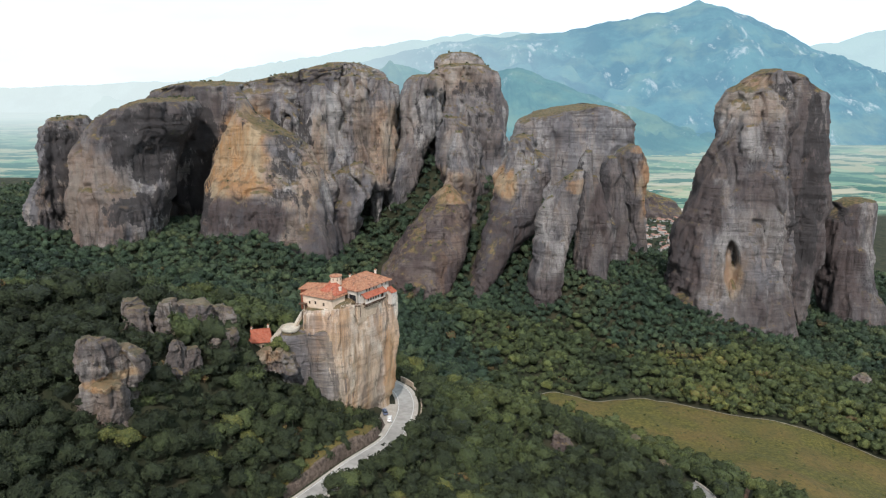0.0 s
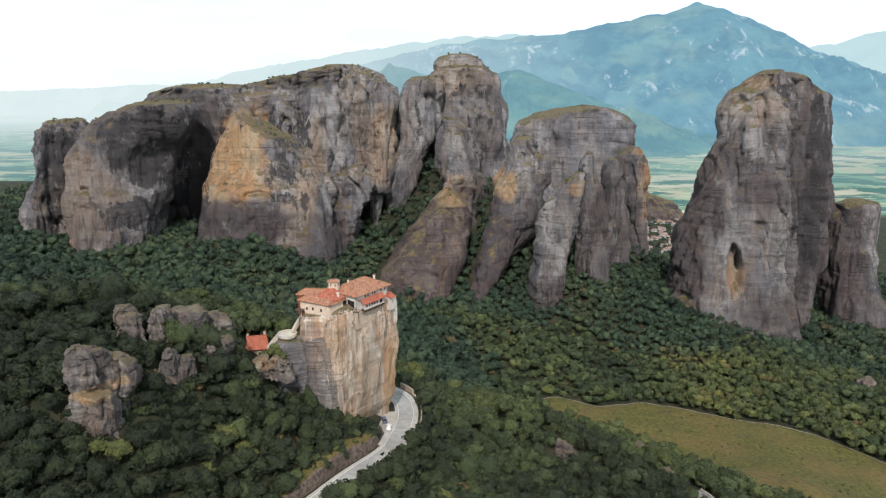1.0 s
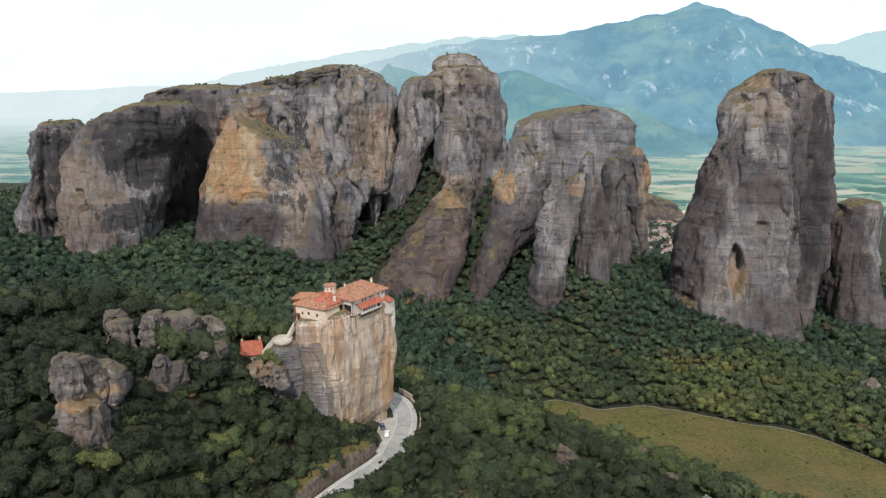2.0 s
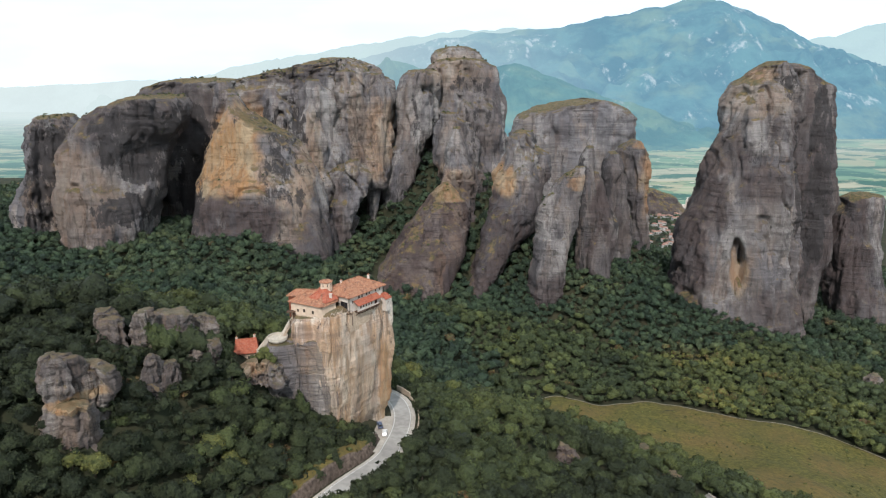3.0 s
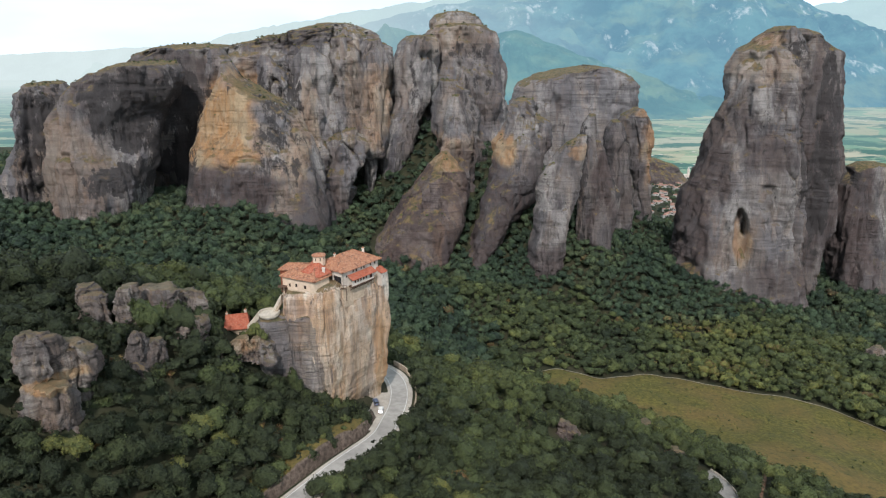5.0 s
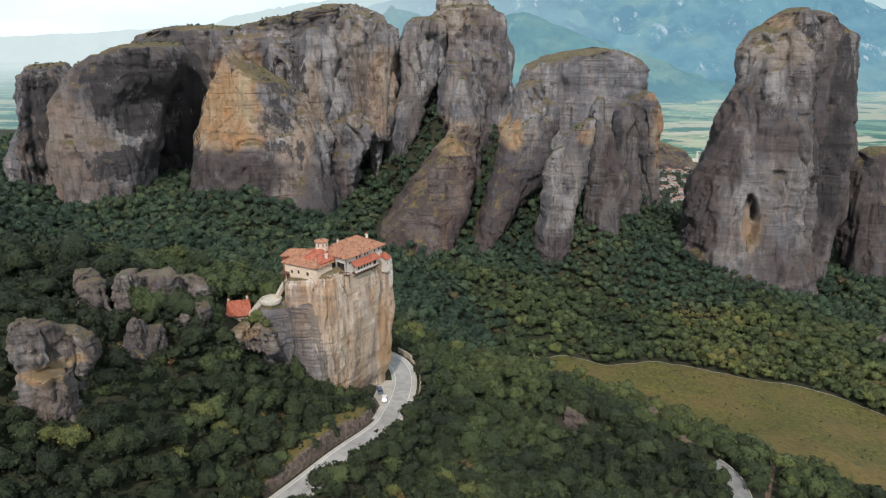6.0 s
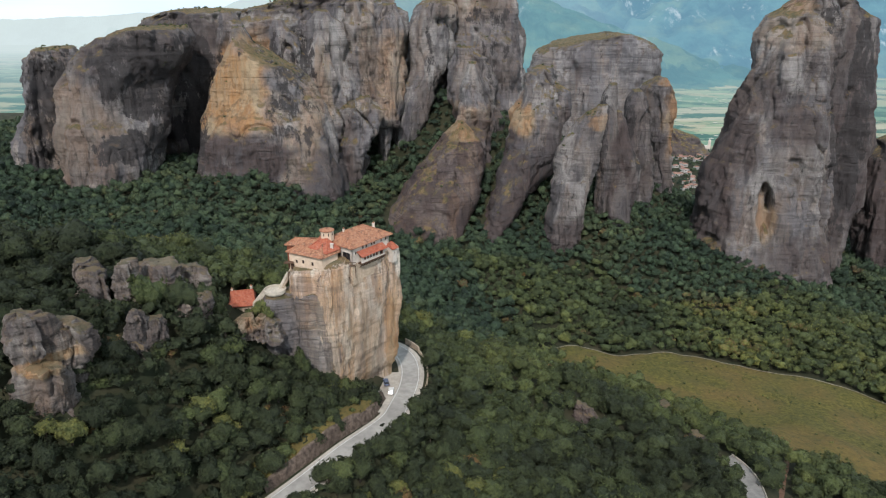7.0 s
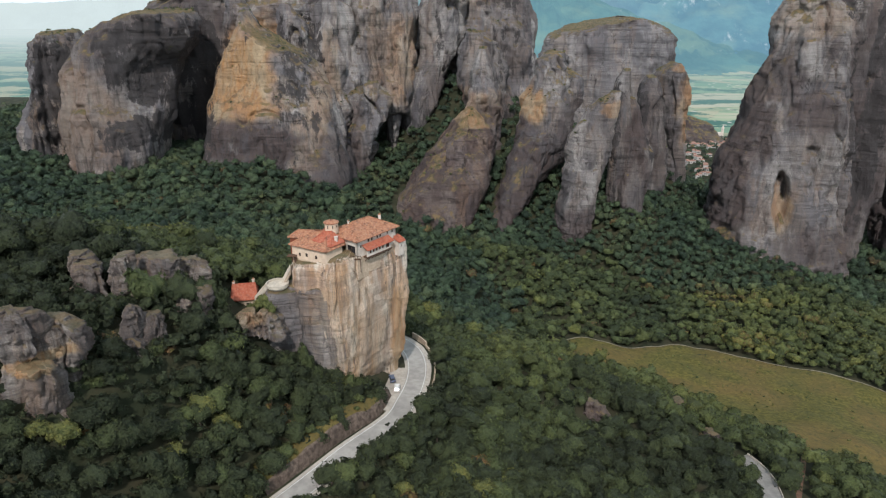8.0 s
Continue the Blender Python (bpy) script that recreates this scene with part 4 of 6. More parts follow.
R = (130, 150)
rock("rock_massif", MASSIF, MASSIF_ROCK, "vast flat-topped sandstone massif with an orange face", {"plateau": (200, 150), "orange_face": (170, 170), "left_block": (150, 160), "saddle": (80, 60), "far_left": (90, 100)},
     warm=[(-184, 40, 40, 44, 1.0), (-150, 30, 16, 20, 0.35), (-118, 20, 9, 60, 0.45), (-60, 45, 22, 40, 0.5), (-80, 60, 8, 50, 0.35), (-298, 12, 46, 46, 0.42), (-128, -15, 10, 35, 0.4)],
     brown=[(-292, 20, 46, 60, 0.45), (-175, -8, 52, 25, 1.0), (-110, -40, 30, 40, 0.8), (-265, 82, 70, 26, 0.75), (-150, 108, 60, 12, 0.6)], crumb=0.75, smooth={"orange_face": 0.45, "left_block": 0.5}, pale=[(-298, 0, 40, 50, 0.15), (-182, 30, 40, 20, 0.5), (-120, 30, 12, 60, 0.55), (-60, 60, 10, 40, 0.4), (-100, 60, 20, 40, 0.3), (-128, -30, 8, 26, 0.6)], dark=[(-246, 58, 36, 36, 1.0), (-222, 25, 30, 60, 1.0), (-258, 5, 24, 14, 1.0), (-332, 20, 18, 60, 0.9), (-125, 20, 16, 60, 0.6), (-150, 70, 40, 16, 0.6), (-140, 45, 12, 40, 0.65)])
rock("twin_rock", TWIN, MASSIF_ROCK, "split grey rock tower with a pale knobbly summit", {"body": R, "left_column": (130, 150), "crown": (110, 60)}, warm=[(15, 10, 30, 16, 0.5), (20, 110, 40, 20, 0.3)], brown=[(25, -10, 40, 30, 0.8), (42, 70, 26, 60, 0.5), (-20, 20, 20, 30, 0.4)], pale=[(18, 125, 26, 8, 0.7), (40, 70, 14, 40, 0.5), (-22, 60, 14, 40, 0.5), (8, 45, 8, 20, 0.5)], dark=[(40, 60, 18, 40, 0.4), (-20, 70, 10, 50, 0.4), (28, 95, 30, 10, 0.6)], crumb=0.6, smooth={"crown": 0.7, "body": 0.85, "left_column": 0.7})
rock("dome_rock", DOME, BROWN_ROCK, "smooth purple-brown rock dome", {"dome": (150, 120)}, warm=[(12, 10, 26, 8, 0.75)], pale=[(-20, -45, 14, 14, 0.4), (10, -35, 10, 20, 0.35)], rough=0.45, power=2.3, sides=0, crumb=0.5, beds=1.5)
rock("spur_rock", SPUR, {"main": MASSIF_ROCK}, "slanting brown rock spur with an ochre shoulder", {"spur": R}, warm=[(52, 18, 14, 16, 0.9), (30, -60, 12, 8, 0.9)], brown=[(50, -45, 60, 56, 1.3), (85, 0, 16, 50, 0.8)], pale=[(75, 40, 16, 18, 0.5), (62, -5, 14, 12, 0.35)], rough=0.7, crumb=0.6, beds=1.4)
# dark at x 118 paints the shade of the cleft between head and spike
rock("fin_rock", FIN, GREY_ROCK, "slender pale rock fin split by a dark cleft", {"head": (190, 170), "peak": (90, 80), "spike": (130, 150), "back": (90, 90)}, warm=[(112, 25, 11, 7, 0.55)], brown=[(85, -68, 30, 22, 0.8), (136, 0, 12, 26, 1.0), (136, -40, 16, 36, 0.7), (165, 0, 16, 50, 0.5)], pale=[(92, -20, 12, 26, 0.7), (92, 0, 14, 12, 0.4), (163, 10, 9, 26, 0.4)], dark=[(150, 10, 8, 30, 0.7), (118, -60, 5, 30, 0.7), (118, 10, 4, 40, 0.8)], rough=0.5, crumb=0.9, power=2.8, sides=0, beds=1.5)
rock("tower_rock", TOWER, GREY_ROCK, "rounded rock tower with an ochre flank", {"tower": (150, 130)}, warm=[(206, 5, 14, 40, 0.7), (200, 40, 16, 5, 0.8)], rough=0.65, sides=0, power=3.0, crumb=1.0)
rock("block_rock", BLOCK, HAZED_BLOCK_ROCK, "broad grey rock block with level beds and upright joints", {"block": (190, 120)}, rough=0.65, power=4.0, sides=0, beds=1.5)
rock("great_rock", GREAT, GREY_ROCK, "great tapering rock pillar with a cave at its foot", {"great": (190, 230), "rib": (90, 170)}, warm=[(248, -54, 8, 17, 0.6), (270, 108, 22, 8, 0.5), (270, 85, 30, 14, 0.25), (230, 60, 12, 40, 0.3)],
     brown=[(240, 40, 24, 18, 0.8), (226, 8, 18, 40, 0.9), (212, -32, 15, 50, 1.0), (199, -88, 26, 32, 1.0), (306, 40, 16, 40, 0.6), (335, 10, 28, 120, 0.8), (288, -88, 40, 26, 0.8), (270, 18, 26, 16, 0.7), (300, 55, 12, 22, 0.7)], pale=[(262, 82, 22, 30, 0.6), (292, 92, 16, 20, 0.45), (268, 48, 34, 7, 0.6), (262, -20, 26, 22, 0.4), (322, 70, 14, 34, 0.4), (284, -10, 8, 45, 0.5), (222, -80, 20, 14, 0.3)], dark=[(338, 40, 13, 75, 0.85), (330, -25, 14, 60, 0.8), (300, 95, 10, 16, 0.7), (303, 20, 7, 60, 0.7)], crumb=0.4, rough=0.72, power=2.8, sides=0, beds=1.6, caves={"great": [(247, -47, 7.0, 22, 13.0), (251, -40, 3.0, 9, 10.0), (305, 25, 4.5, 55, 9.0), (300, -55, 4.0, 40, 7.0), (276, 62, 3.0, 26, 6.0)]})
rock("low_rock", LOWROCK, GREY_ROCK, "low brown rock slope beyond the village", {"low": (90, 60)}, brown=[(400, -100, 200, 80, 0.8)], crumb=0.6)
rock("side_rock", SIDE, GREY_ROCK, "dark rock pillar leaning on the great one", {"side": (140, 140)}, brown=[(370, -30, 30, 110, 1.0)], pale=[(402, -40, 14, 40, 0.6)], dark=[(335, 0, 14, 60, 0.9), (372, -12, 12, 14, 0.9)], rough=0.55, crumb=0.5)
MROCK["main"] = [(45.6, -32.6, 13.0, 227.6, 7.8), (44.8, -32.4, 15.0, 227.8, 8.9), (40.0, -32.0, 15.6, 228.0, 9.4), (30.0, -31.8, 16.2, 228.3, 9.6), (15.0, -31.8, 16.0, 228.8, 9.2), (6.0, -32.2, 15.0, 229.8, 8.4), (1.0, -32.8, 13.6, 231.0, 7.4)]
MROCK["ledge"] = [(36.0, -50.4, 4.2, 216.0, 4.4), (34.0, -50.4, 5.0, 216.0, 5.0), (24.0, -50.0, 5.6, 216.0, 5.4)]
MROCK["west_shoulder"] = [(43.9, -41.6, 4.8, 217.9, 3.4), (42.6, -41.6, 5.8, 217.9, 4.2), (36.0, -41.3, 6.5, 218.2, 4.9), (25.0, -41.0, 6.5, 218.7, 5.1), (10.0, -41.0, 6.0, 219.2, 5.0)]
rock("monastery_rock", MROCK, {"main": MONASTERY_ROCK, "west_shoulder": MONASTERY_ROCK, "west_lobe": LOBE_ROCK, "ledge": LOBE_ROCK}, "sheer cream and orange rock that carries the monastery", {"main": (190, 180), "west_lobe": (110, 120)}, warm=[(-28, 18, 13, 26, 0.3), (-27, 12, 6, 22, 0.6), (-19.5, 10, 2.5, 22, 0.9), (-36, 30, 10, 8, 0.4), (-34, 10, 4, 18, 0.4)], pale=[(-30, 25, 3, 22, 0.8), (-24, 22, 2.5, 26, 0.9), (-37, 18, 4, 16, 0.7), (-21, 20, 1.5, 20, 0.6)], brown=[(-48, 26, 6, 14, 0.4)], rough=0.42, size=0.3, sink=6.0, power=5.0, beds=0.9, sides=0, crumb=0.4, turns={"main": 52.7})
for key, lobes in (("a", BOULDER_A), ("b", BOULDER_B), ("c", BOULDER_C), ("d", BOULDER_D), ("e", BOULDER_E), ("f", BOULDER_F), ("g", BOULDER_G)):
    for n, rows in lobes.items():
        near = key in "abcdef"
        rock("boulder", {n: rows}, BOULDER_ROCK, "small pitted tan outcrop below the stairs" if key == "f" else "weathered grey conglomerate outcrop among the oaks", {n: (72, 58) if near else (60, 50)}, warm=[(-86, 45.2, 7, 1.6, 0.9)] if key == "a" else [(-60, 34, 9, 6, 0.6)] if key == "f" else (), brown=[(70, -40, 80, 50, 0.8)] if key == "g" else [(-76, 46, 6, 14, 0.7)] if key == "a" else (),
             size=0.2, sink=4.0, rough=1.5 if key == "f" else 1.0, power=4.0, beds=1.2 if key == "f" else 1.7, sides=6)

# ---- road, track and meadow ----
def ribbon(line, left, right, lift, across=6):
    """A strip along a line, from left to right of it."""
    t = np.gradient(line[:, :2], axis=0)
    t /= np.linalg.norm(t, axis=1, keepdims=True)
    n = np.stack([-t[:, 1], t[:, 0]], 1)
    offs = np.linspace(left, right, across)
    v = np.concatenate([np.concatenate([line[:, None, :2] + n[:, None] * -offs[None, :, None], np.repeat(line[:, None, 2:] + lift, across, 1)], -1)]).reshape(-1, 3)
    i = (np.arange(len(line) - 1)[:, None] * across + np.arange(across - 1)[None]).ravel()
    return v, np.stack([i, i + 1, i + across + 1, i + across], 1)


ASPHALT = plain_material("asphalt", (0.30, 0.285, 0.265), (0.40, 0.38, 0.35), 0.5, 0.85, 0.2, 0.02)
OLD_ASPHALT = plain_material("old_asphalt", (0.19, 0.185, 0.175), (0.27, 0.26, 0.245), 0.6, 0.9, 0.2, 0.02)
SHOULDER = plain_material("gravel", (0.38, 0.345, 0.30), (0.50, 0.455, 0.395), 1.2, 0.95, 0.4, 0.05)
LINE = plain_material("road_paint", (0.62, 0.61, 0.58), (0.74, 0.73, 0.70), 3.0, 0.7, 0.0)
TRACK_DIRT = plain_material("pale_dirt", (0.19, 0.17, 0.13), (0.29, 0.26, 0.205), 0.5, 0.95, 0.2, 0.05)
RED_DIRT = plain_material("red_dirt", (0.12, 0.066, 0.044), (0.21, 0.125, 0.083), 0.6, 0.95, 0.3, 0.06)


def grass_material():
    k = Nodes("dry_grass", 0.95)
    c = k.mix(k.ramp(k.noise(0.5, (1, 1, 1), 7, 0.7), 0.42, 0.58), (0.066, 0.063, 0.016), (0.135, 0.115, 0.031))
    c = k.mix(k.ramp(k.noise(0.035, (1, 1, 1), 5, 0.6), 0.45, 0.60, 0.0, 0.6), c, (0.165, 0.102, 0.040))
    c = k.mix(k.ramp(k.noise(0.07, (1, 1, 1), 8, 0.72), 0.47, 0.62, 0.0, 0.6), c, (0.066, 0.070, 0.022))
    c = k.mix(k.ramp(k.noise(0.4, (1, 1, 1), 7, 0.75), 0.54, 0.62, 0.0, 0.75), c, (0.040, 0.046, 0.018))
    k.colour(c)
    k.bump(k.noise(0.9, (1, 1, 1), 6), 0.7, 0.4)
    return k.mat


GRASS = grass_material()
road = tagged(new("road", mesh_of("road", *ribbon(ROAD, -4.4, 1.9, 0.0), ASPHALT)), "worn pale asphalt mountain road on a bend", "road", kind="structure")
tagged(new("road_verge", mesh_of("road_verge", *ribbon(ROAD, -5.3, 3.4, -0.06), SHOULDER)), "pale gravel verge along the road", "road", kind="structure")
bend = ROAD[(ROAD[:, 1] > 205) & (ROAD[:, 1] < 236)]
tagged(new("road_layby", mesh_of("road_layby", *ribbon(bend, -10.0, -4.4, -0.02), SHOULDER)), "pale gravel lay-by under the rock", "road", kind="structure")
for side in (-4.05, 1.55):
    ob = new("road_line", mesh_of("road_line", *ribbon(ROAD, side - 0.10, side + 0.10, 0.006, 2), LINE))
    settle(ob, road)
lower = tagged(new("lower_road", mesh_of("lower_road", *ribbon(LOWER, -3.1, 3.1, 0.0), OLD_ASPHALT)), "pale lower road between the trees", "road", kind="structure")
outer = [ribbon(LOWER, a, a + 0.001, lift, 2)[0][::2] for a, lift in ((-3.5, -1.5), (-3.5, 0.55), (-3.2, 0.55), (-3.2, -0.3))]
sweep = np.stack(outer, 1).reshape(-1, 3)
i = (np.arange(len(LOWER) - 1)[:, None] * 4 + np.arange(3)[None]).ravel()
rail = new("parapet", mesh_of("parapet", sweep, np.stack([i, i + 1, i + 5, i + 4], 1), SHOULDER, smooth=False))
settle(rail, lower)
track = TRACK.copy()
track[:, 2] = height(track[:, 0], track[:, 1]) + 0.5
tagged(new("field_track", mesh_of("field_track", *ribbon(track, -0.38, 0.38, 0.0, 3), TRACK_DIRT)), "pale footpath along the edge of the meadow", "path", kind="structure")

DIRT_LINE = curve_through([(145.5, 279, 0), (140.3, 272.5, 0), (131.6, 257, 0), (125.0, 246, 0), (115.2, 228.5, 0), (110, 221, 0)], 1.5)
DIRT_LINE[:, 2] = height(DIRT_LINE[:, 0], DIRT_LINE[:, 1]) + 0.4
tagged(new("dirt_path", mesh_of("dirt_path", *ribbon(DIRT_LINE, -0.95, 0.95, 0.0, 4), RED_DIRT)), "reddish dirt path between the meadow and the road", "path", kind="structure")


def in_meadow(x, y):
    """Whether a place lies on the open meadow: below the track, above the wooded mound."""
    top = np.interp(x, TRACK[:, 0], TRACK[:, 1])
    low = np.interp(x, [46, 60, 70, 96, 108, 125, 137, 150, 190, 270], [388, 376, 368, 358, 332, 310, 291, 277, 254, 240])
    low = low + 9 * fbm(x / 16, y / 16, 0 * x + 3, 3)
    return (x > 47) & (x < 262) & (y < top) & (y > low)


mv, mf = sheet(np.arange(40, 270, 2.0), np.arange(220, 416, 2.0), lambda x, y: height(x, y) + 0.35)
keep = in_meadow(mv[mf].mean(1)[:, 0], mv[mf].mean(1)[:, 1])
tagged(new("meadow", mesh_of("meadow", mv, mf[keep], GRASS)), "sloping dry-grass meadow with tussocks", "meadow", kind="structure")

# ---- the monastery ----
def tile_material(name, a, b, dark):
    """Barrel tiles: mottled clay with courses."""
    k = Nodes(name, 0.85)
    c = k.mix(k.ramp(k.noise(1.3, (1, 1, 1), 6, 0.75), 0.42, 0.58), a, b)
    c = k.mix(k.ramp(k.noise(0.7, (1, 1, 1), 6, 0.75), 0.52, 0.62, 0.0, 0.75), c, dark)
    c = k.mix(k.ramp(k.noise(1.9, (1, 1, 1), 5, 0.7), 0.55, 0.66, 0.0, 0.5), c, tuple(0.4 * v + 0.18 for v in b))
    k.colour(c)
    k.bump(k.noise(4.5, (1, 1, 1), 3), 0.7, 0.12)
    return k.mat


OLD_TILE = tile_material("old_tiles", (0.275, 0.112, 0.066), (0.42, 0.215, 0.125), (0.10, 0.055, 0.04))
NEW_TILE = tile_material("new_tiles", (0.34, 0.088, 0.05), (0.40, 0.135, 0.08), (0.22, 0.065, 0.04))
PLASTER = plain_material("plaster", (0.60, 0.46, 0.345), (0.73, 0.585, 0.455), 0.8, 0.9, 0.15, 0.03)
WHITE = plain_material("whitewash", (0.60, 0.52, 0.45), (0.72, 0.65, 0.58), 0.9, 0.9, 0.15, 0.03)
MASONRY = plain_material("masonry", (0.34, 0.27, 0.20), (0.52, 0.42, 0.33), 1.6, 0.95, 0.7, 0.1)
FOOTING = plain_material("footing_stone", (0.44, 0.335, 0.245), (0.62, 0.49, 0.37), 1.1, 0.95, 0.8, 0.12)
TIMBER = plain_material("dark_timber", (0.075, 0.042, 0.028), (0.14, 0.085, 0.055), 2.5, 0.8, 0.3, 0.03)
RED_TIMBER = plain_material("red_timber", (0.20, 0.06, 0.035), (0.27, 0.09, 0.05), 2.5, 0.8, 0.3, 0.03)
PALE_STONE = plain_material("pale_stone", (0.46, 0.41, 0.34), (0.62, 0.56, 0.47), 1.2, 0.9, 0.3, 0.04)
DARK_GLASS = plain_material("dark_glass", (0.02, 0.02, 0.022), (0.035, 0.035, 0.04), 1.0, 0.15, 0.0)


def box(bm, lo, hi, m=None):
    """Add a box to bm."""
    vs = [bm.verts.new(m @ Vector(p) if m else p) for p in ((x, y, z) for z in (lo[2], hi[2]) for y in (lo[1], hi[1]) for x in (lo[0], hi[0]))]
    for f in ((0, 2, 3, 1), (4, 5, 7, 6), (0, 1, 5, 4), (2, 6, 7, 3), (0, 4, 6, 2), (1, 3, 7, 5)):
        bm.faces.new([vs[i] for i in f])
    return vs


def prism(bm, corners, z0, z1):
    """Add an upright prism over plan corners given anticlockwise."""
    lo = [bm.verts.new((x, y, z0)) for x, y in corners]
    hi = [bm.verts.new((x, y, z1)) for x, y in corners]
    n = len(corners)
    for i in range(n):
        bm.faces.new((lo[i], lo[(i + 1) % n], hi[(i + 1) % n], hi[i]))
    bm.faces.new(hi)
    bm.faces.new(lo[::-1])


def wall_axes(p0, p1):
    """Axes of a wall from p0 to p1 (its outside to the right of the way): x along, y inwards, z up."""
    u = Vector((p1[0] - p0[0], p1[1] - p0[1], 0))
    n = u.length
    u.normalize()
    v = Vector((-u.y, u.x, 0))
    return Matrix(((u.x, v.x, 0, p0[0]), (u.y, v.y, 0, p0[1]), (0, 0, 1, 0), (0, 0, 0, 1))), n


def pierced_wall(thing, name, p0, p1, z0, z1, openings, material, thick=0.5, frame_material=None):
    """A wall with openings (along, sill, width, height) that go through it, each filled with a window of frame and pane."""
    m, n = wall_axes(p0, p1)
    xs = sorted({0, n, *(a for o in openings for a in (o[0] - o[2] / 2, o[0] + o[2] / 2))})
    zs = sorted({z0, z1, *(a for o in openings for a in (o[1], o[1] + o[3]))})
    bm = bmesh.new()
    for xa, xb in zip(xs, xs[1:]):
        for za, zb in zip(zs, zs[1:]):
            cx, cz = (xa + xb) / 2, (za + zb) / 2
            if not any(abs(cx - o[0]) < o[2] / 2 and o[1] < cz < o[1] + o[3] for o in openings):
                box(bm, (xa, 0, za), (xb, thick, zb), m)
    bmesh.ops.remove_doubles(bm, verts=bm.verts, dist=0.001)
    part(name, bm, material, thing)
    for a, sill, w, h in openings:
        bm = bmesh.new()
        for lo, hi in (((a - w / 2, 0.1, sill), (a - w / 2 + 0.08, 0.2, sill + h)), ((a + w / 2 - 0.08, 0.1, sill), (a + w / 2, 0.2, sill + h)), ((a - w / 2 + 0.08, 0.1, sill + h - 0.08), (a + w / 2 - 0.08, 0.2, sill + h)), ((a - w / 2 + 0.08, 0.1, sill), (a + w / 2 - 0.08, 0.2, sill + 0.08)), ((a - 0.03, 0.1, sill + 0.08), (a + 0.03, 0.2, sill + h - 0.08))):
            box(bm, lo, hi, m)
        win = part("window", bm, frame_material or TIMBER, thing, "small dark timber-framed window")
        bm = bmesh.new()
        box(bm, (a - w / 2 + 0.02, 0.22, sill + 0.02), (a + w / 2 - 0.02, 0.26, sill + h - 0.02), m)
        pane = part("pane", bm, DARK_GLASS)
        pane.parent = win


def hip_roof(thing, eaves, ridge, material, thick=0.22, name="roof", label=""):
    """A roof over four eaves corners (x, y, z), anticlockwise from the front left, up to a ridge of two points (left, right)."""
    bm = bmesh.new()
    lo = [bm.verts.new((*e[:2], e[2] - thick)) for e in eaves]
    hi = [bm.verts.new(e) for e in eaves]
    r = [bm.verts.new(p) for p in ridge]
    for i in range(4):
        j = (i + 1) % 4
        bm.faces.new((lo[i], lo[j], hi[j], hi[i]))
    bm.faces.new((hi[0], hi[1], r[1], r[0]))
    bm.faces.new((hi[1], hi[2], r[1]))
    bm.faces.new((hi[2], hi[3], r[0], r[1]))
    bm.faces.new((hi[3], hi[0], r[0]))
    bm.faces.new(lo[::-1])
    roof = part(name, bm, material, thing, label)
    # a slight sag and uneven courses
    me = roof.data
    bm = bmesh.new()
    bm.from_mesh(me)
    bmesh.ops.subdivide_edges(bm, edges=bm.edges, cuts=7, use_grid_fill=True)
    for v in bm.verts:
        v.co.z += 0.07 * noise.noise(v.co * 0.9) + 0.05 * noise.noise(v.co * 2.3)
    bm.to_mesh(me)
    bm.free()
    pairs = [(eaves[0], ridge[0]), (eaves[1], ridge[1]), (eaves[2], ridge[1]), (eaves[3], ridge[0]), (ridge[0], ridge[1])]
    for p, q in pairs:
        p, q = Vector(p), Vector(q)
        if (q - p).length < 0.5:
            continue
        bm = bmesh.new()
        bmesh.ops.create_cone(bm, cap_ends=True, segments=8, radius1=0.16, radius2=0.16, depth=(q - p).length, matrix=Matrix.Translation((p + q) / 2 + Vector((0, 0, 0.02))) @ (q - p).to_track_quat("Z", "Y").to_matrix().to_4x4())
        cap = part("ridge_tiles", bm, material)
        cap.parent = roof
    return roof


def chimney(thing, x, y, z0, z1, w=0.7, cap=True):
    bm = bmesh.new()
    box(bm, (x - w / 2, y - w / 2, z0), (x + w / 2, y + w / 2, z1))
    box(bm, (x - w / 2 - 0.1, y - w / 2 - 0.1, z1), (x + w / 2 + 0.1, y + w / 2 + 0.1, z1 + 0.14))
    c = part("chimney", bm, WHITE, thing, "whitewashed chimney")
    if cap:
        bm = bmesh.new()
        bmesh.ops.create_cone(bm, cap_ends=True, segments=4, radius1=w * 0.75, radius2=0.06, depth=0.5, matrix=Matrix.Translation((x, y, z1 + 0.42)) @ Matrix.Rotation(radians(45), 4, "Z"))
        k = part("chimney_cap", bm, OLD_TILE)
        k.parent = c


U, V = Vector((0.606, 0.795)), Vector((-0.795, 0.606))  # along the great facade, and in from it
CORNER = Vector((-28.9, 217.5))


def at(along, inward):
    p = CORNER + U * along + V * inward
    return p.x, p.y


monastery = tagged(new("monastery"), "cream walled monastery with terracotta roofs on its rock", "monastery")
# west wing
WL, WC, WR, WB = (-47.4, 218.3), (-36.7, 213.1), (-33.2, 218.2), (-42.6, 226.5)
pierced_wall(monastery, "west_footing", WL, WC, 40.0, 44.5, [], FOOTING)
pierced_wall(monastery, "west_side_footing", WC, WR, 39.5, 44.5, [], FOOTING)
pierced_wall(monastery, "west_wall", WL, WC, 44.5, 48.4, [(2.6, 45.3, 0.75, 1.0), (5.0, 45.5, 0.8, 1.1), (8.3, 45.4, 0.8, 1.1)], PLASTER)
pierced_wall(monastery, "west_side_wall", WC, WR, 44.5, 48.4, [], PLASTER)
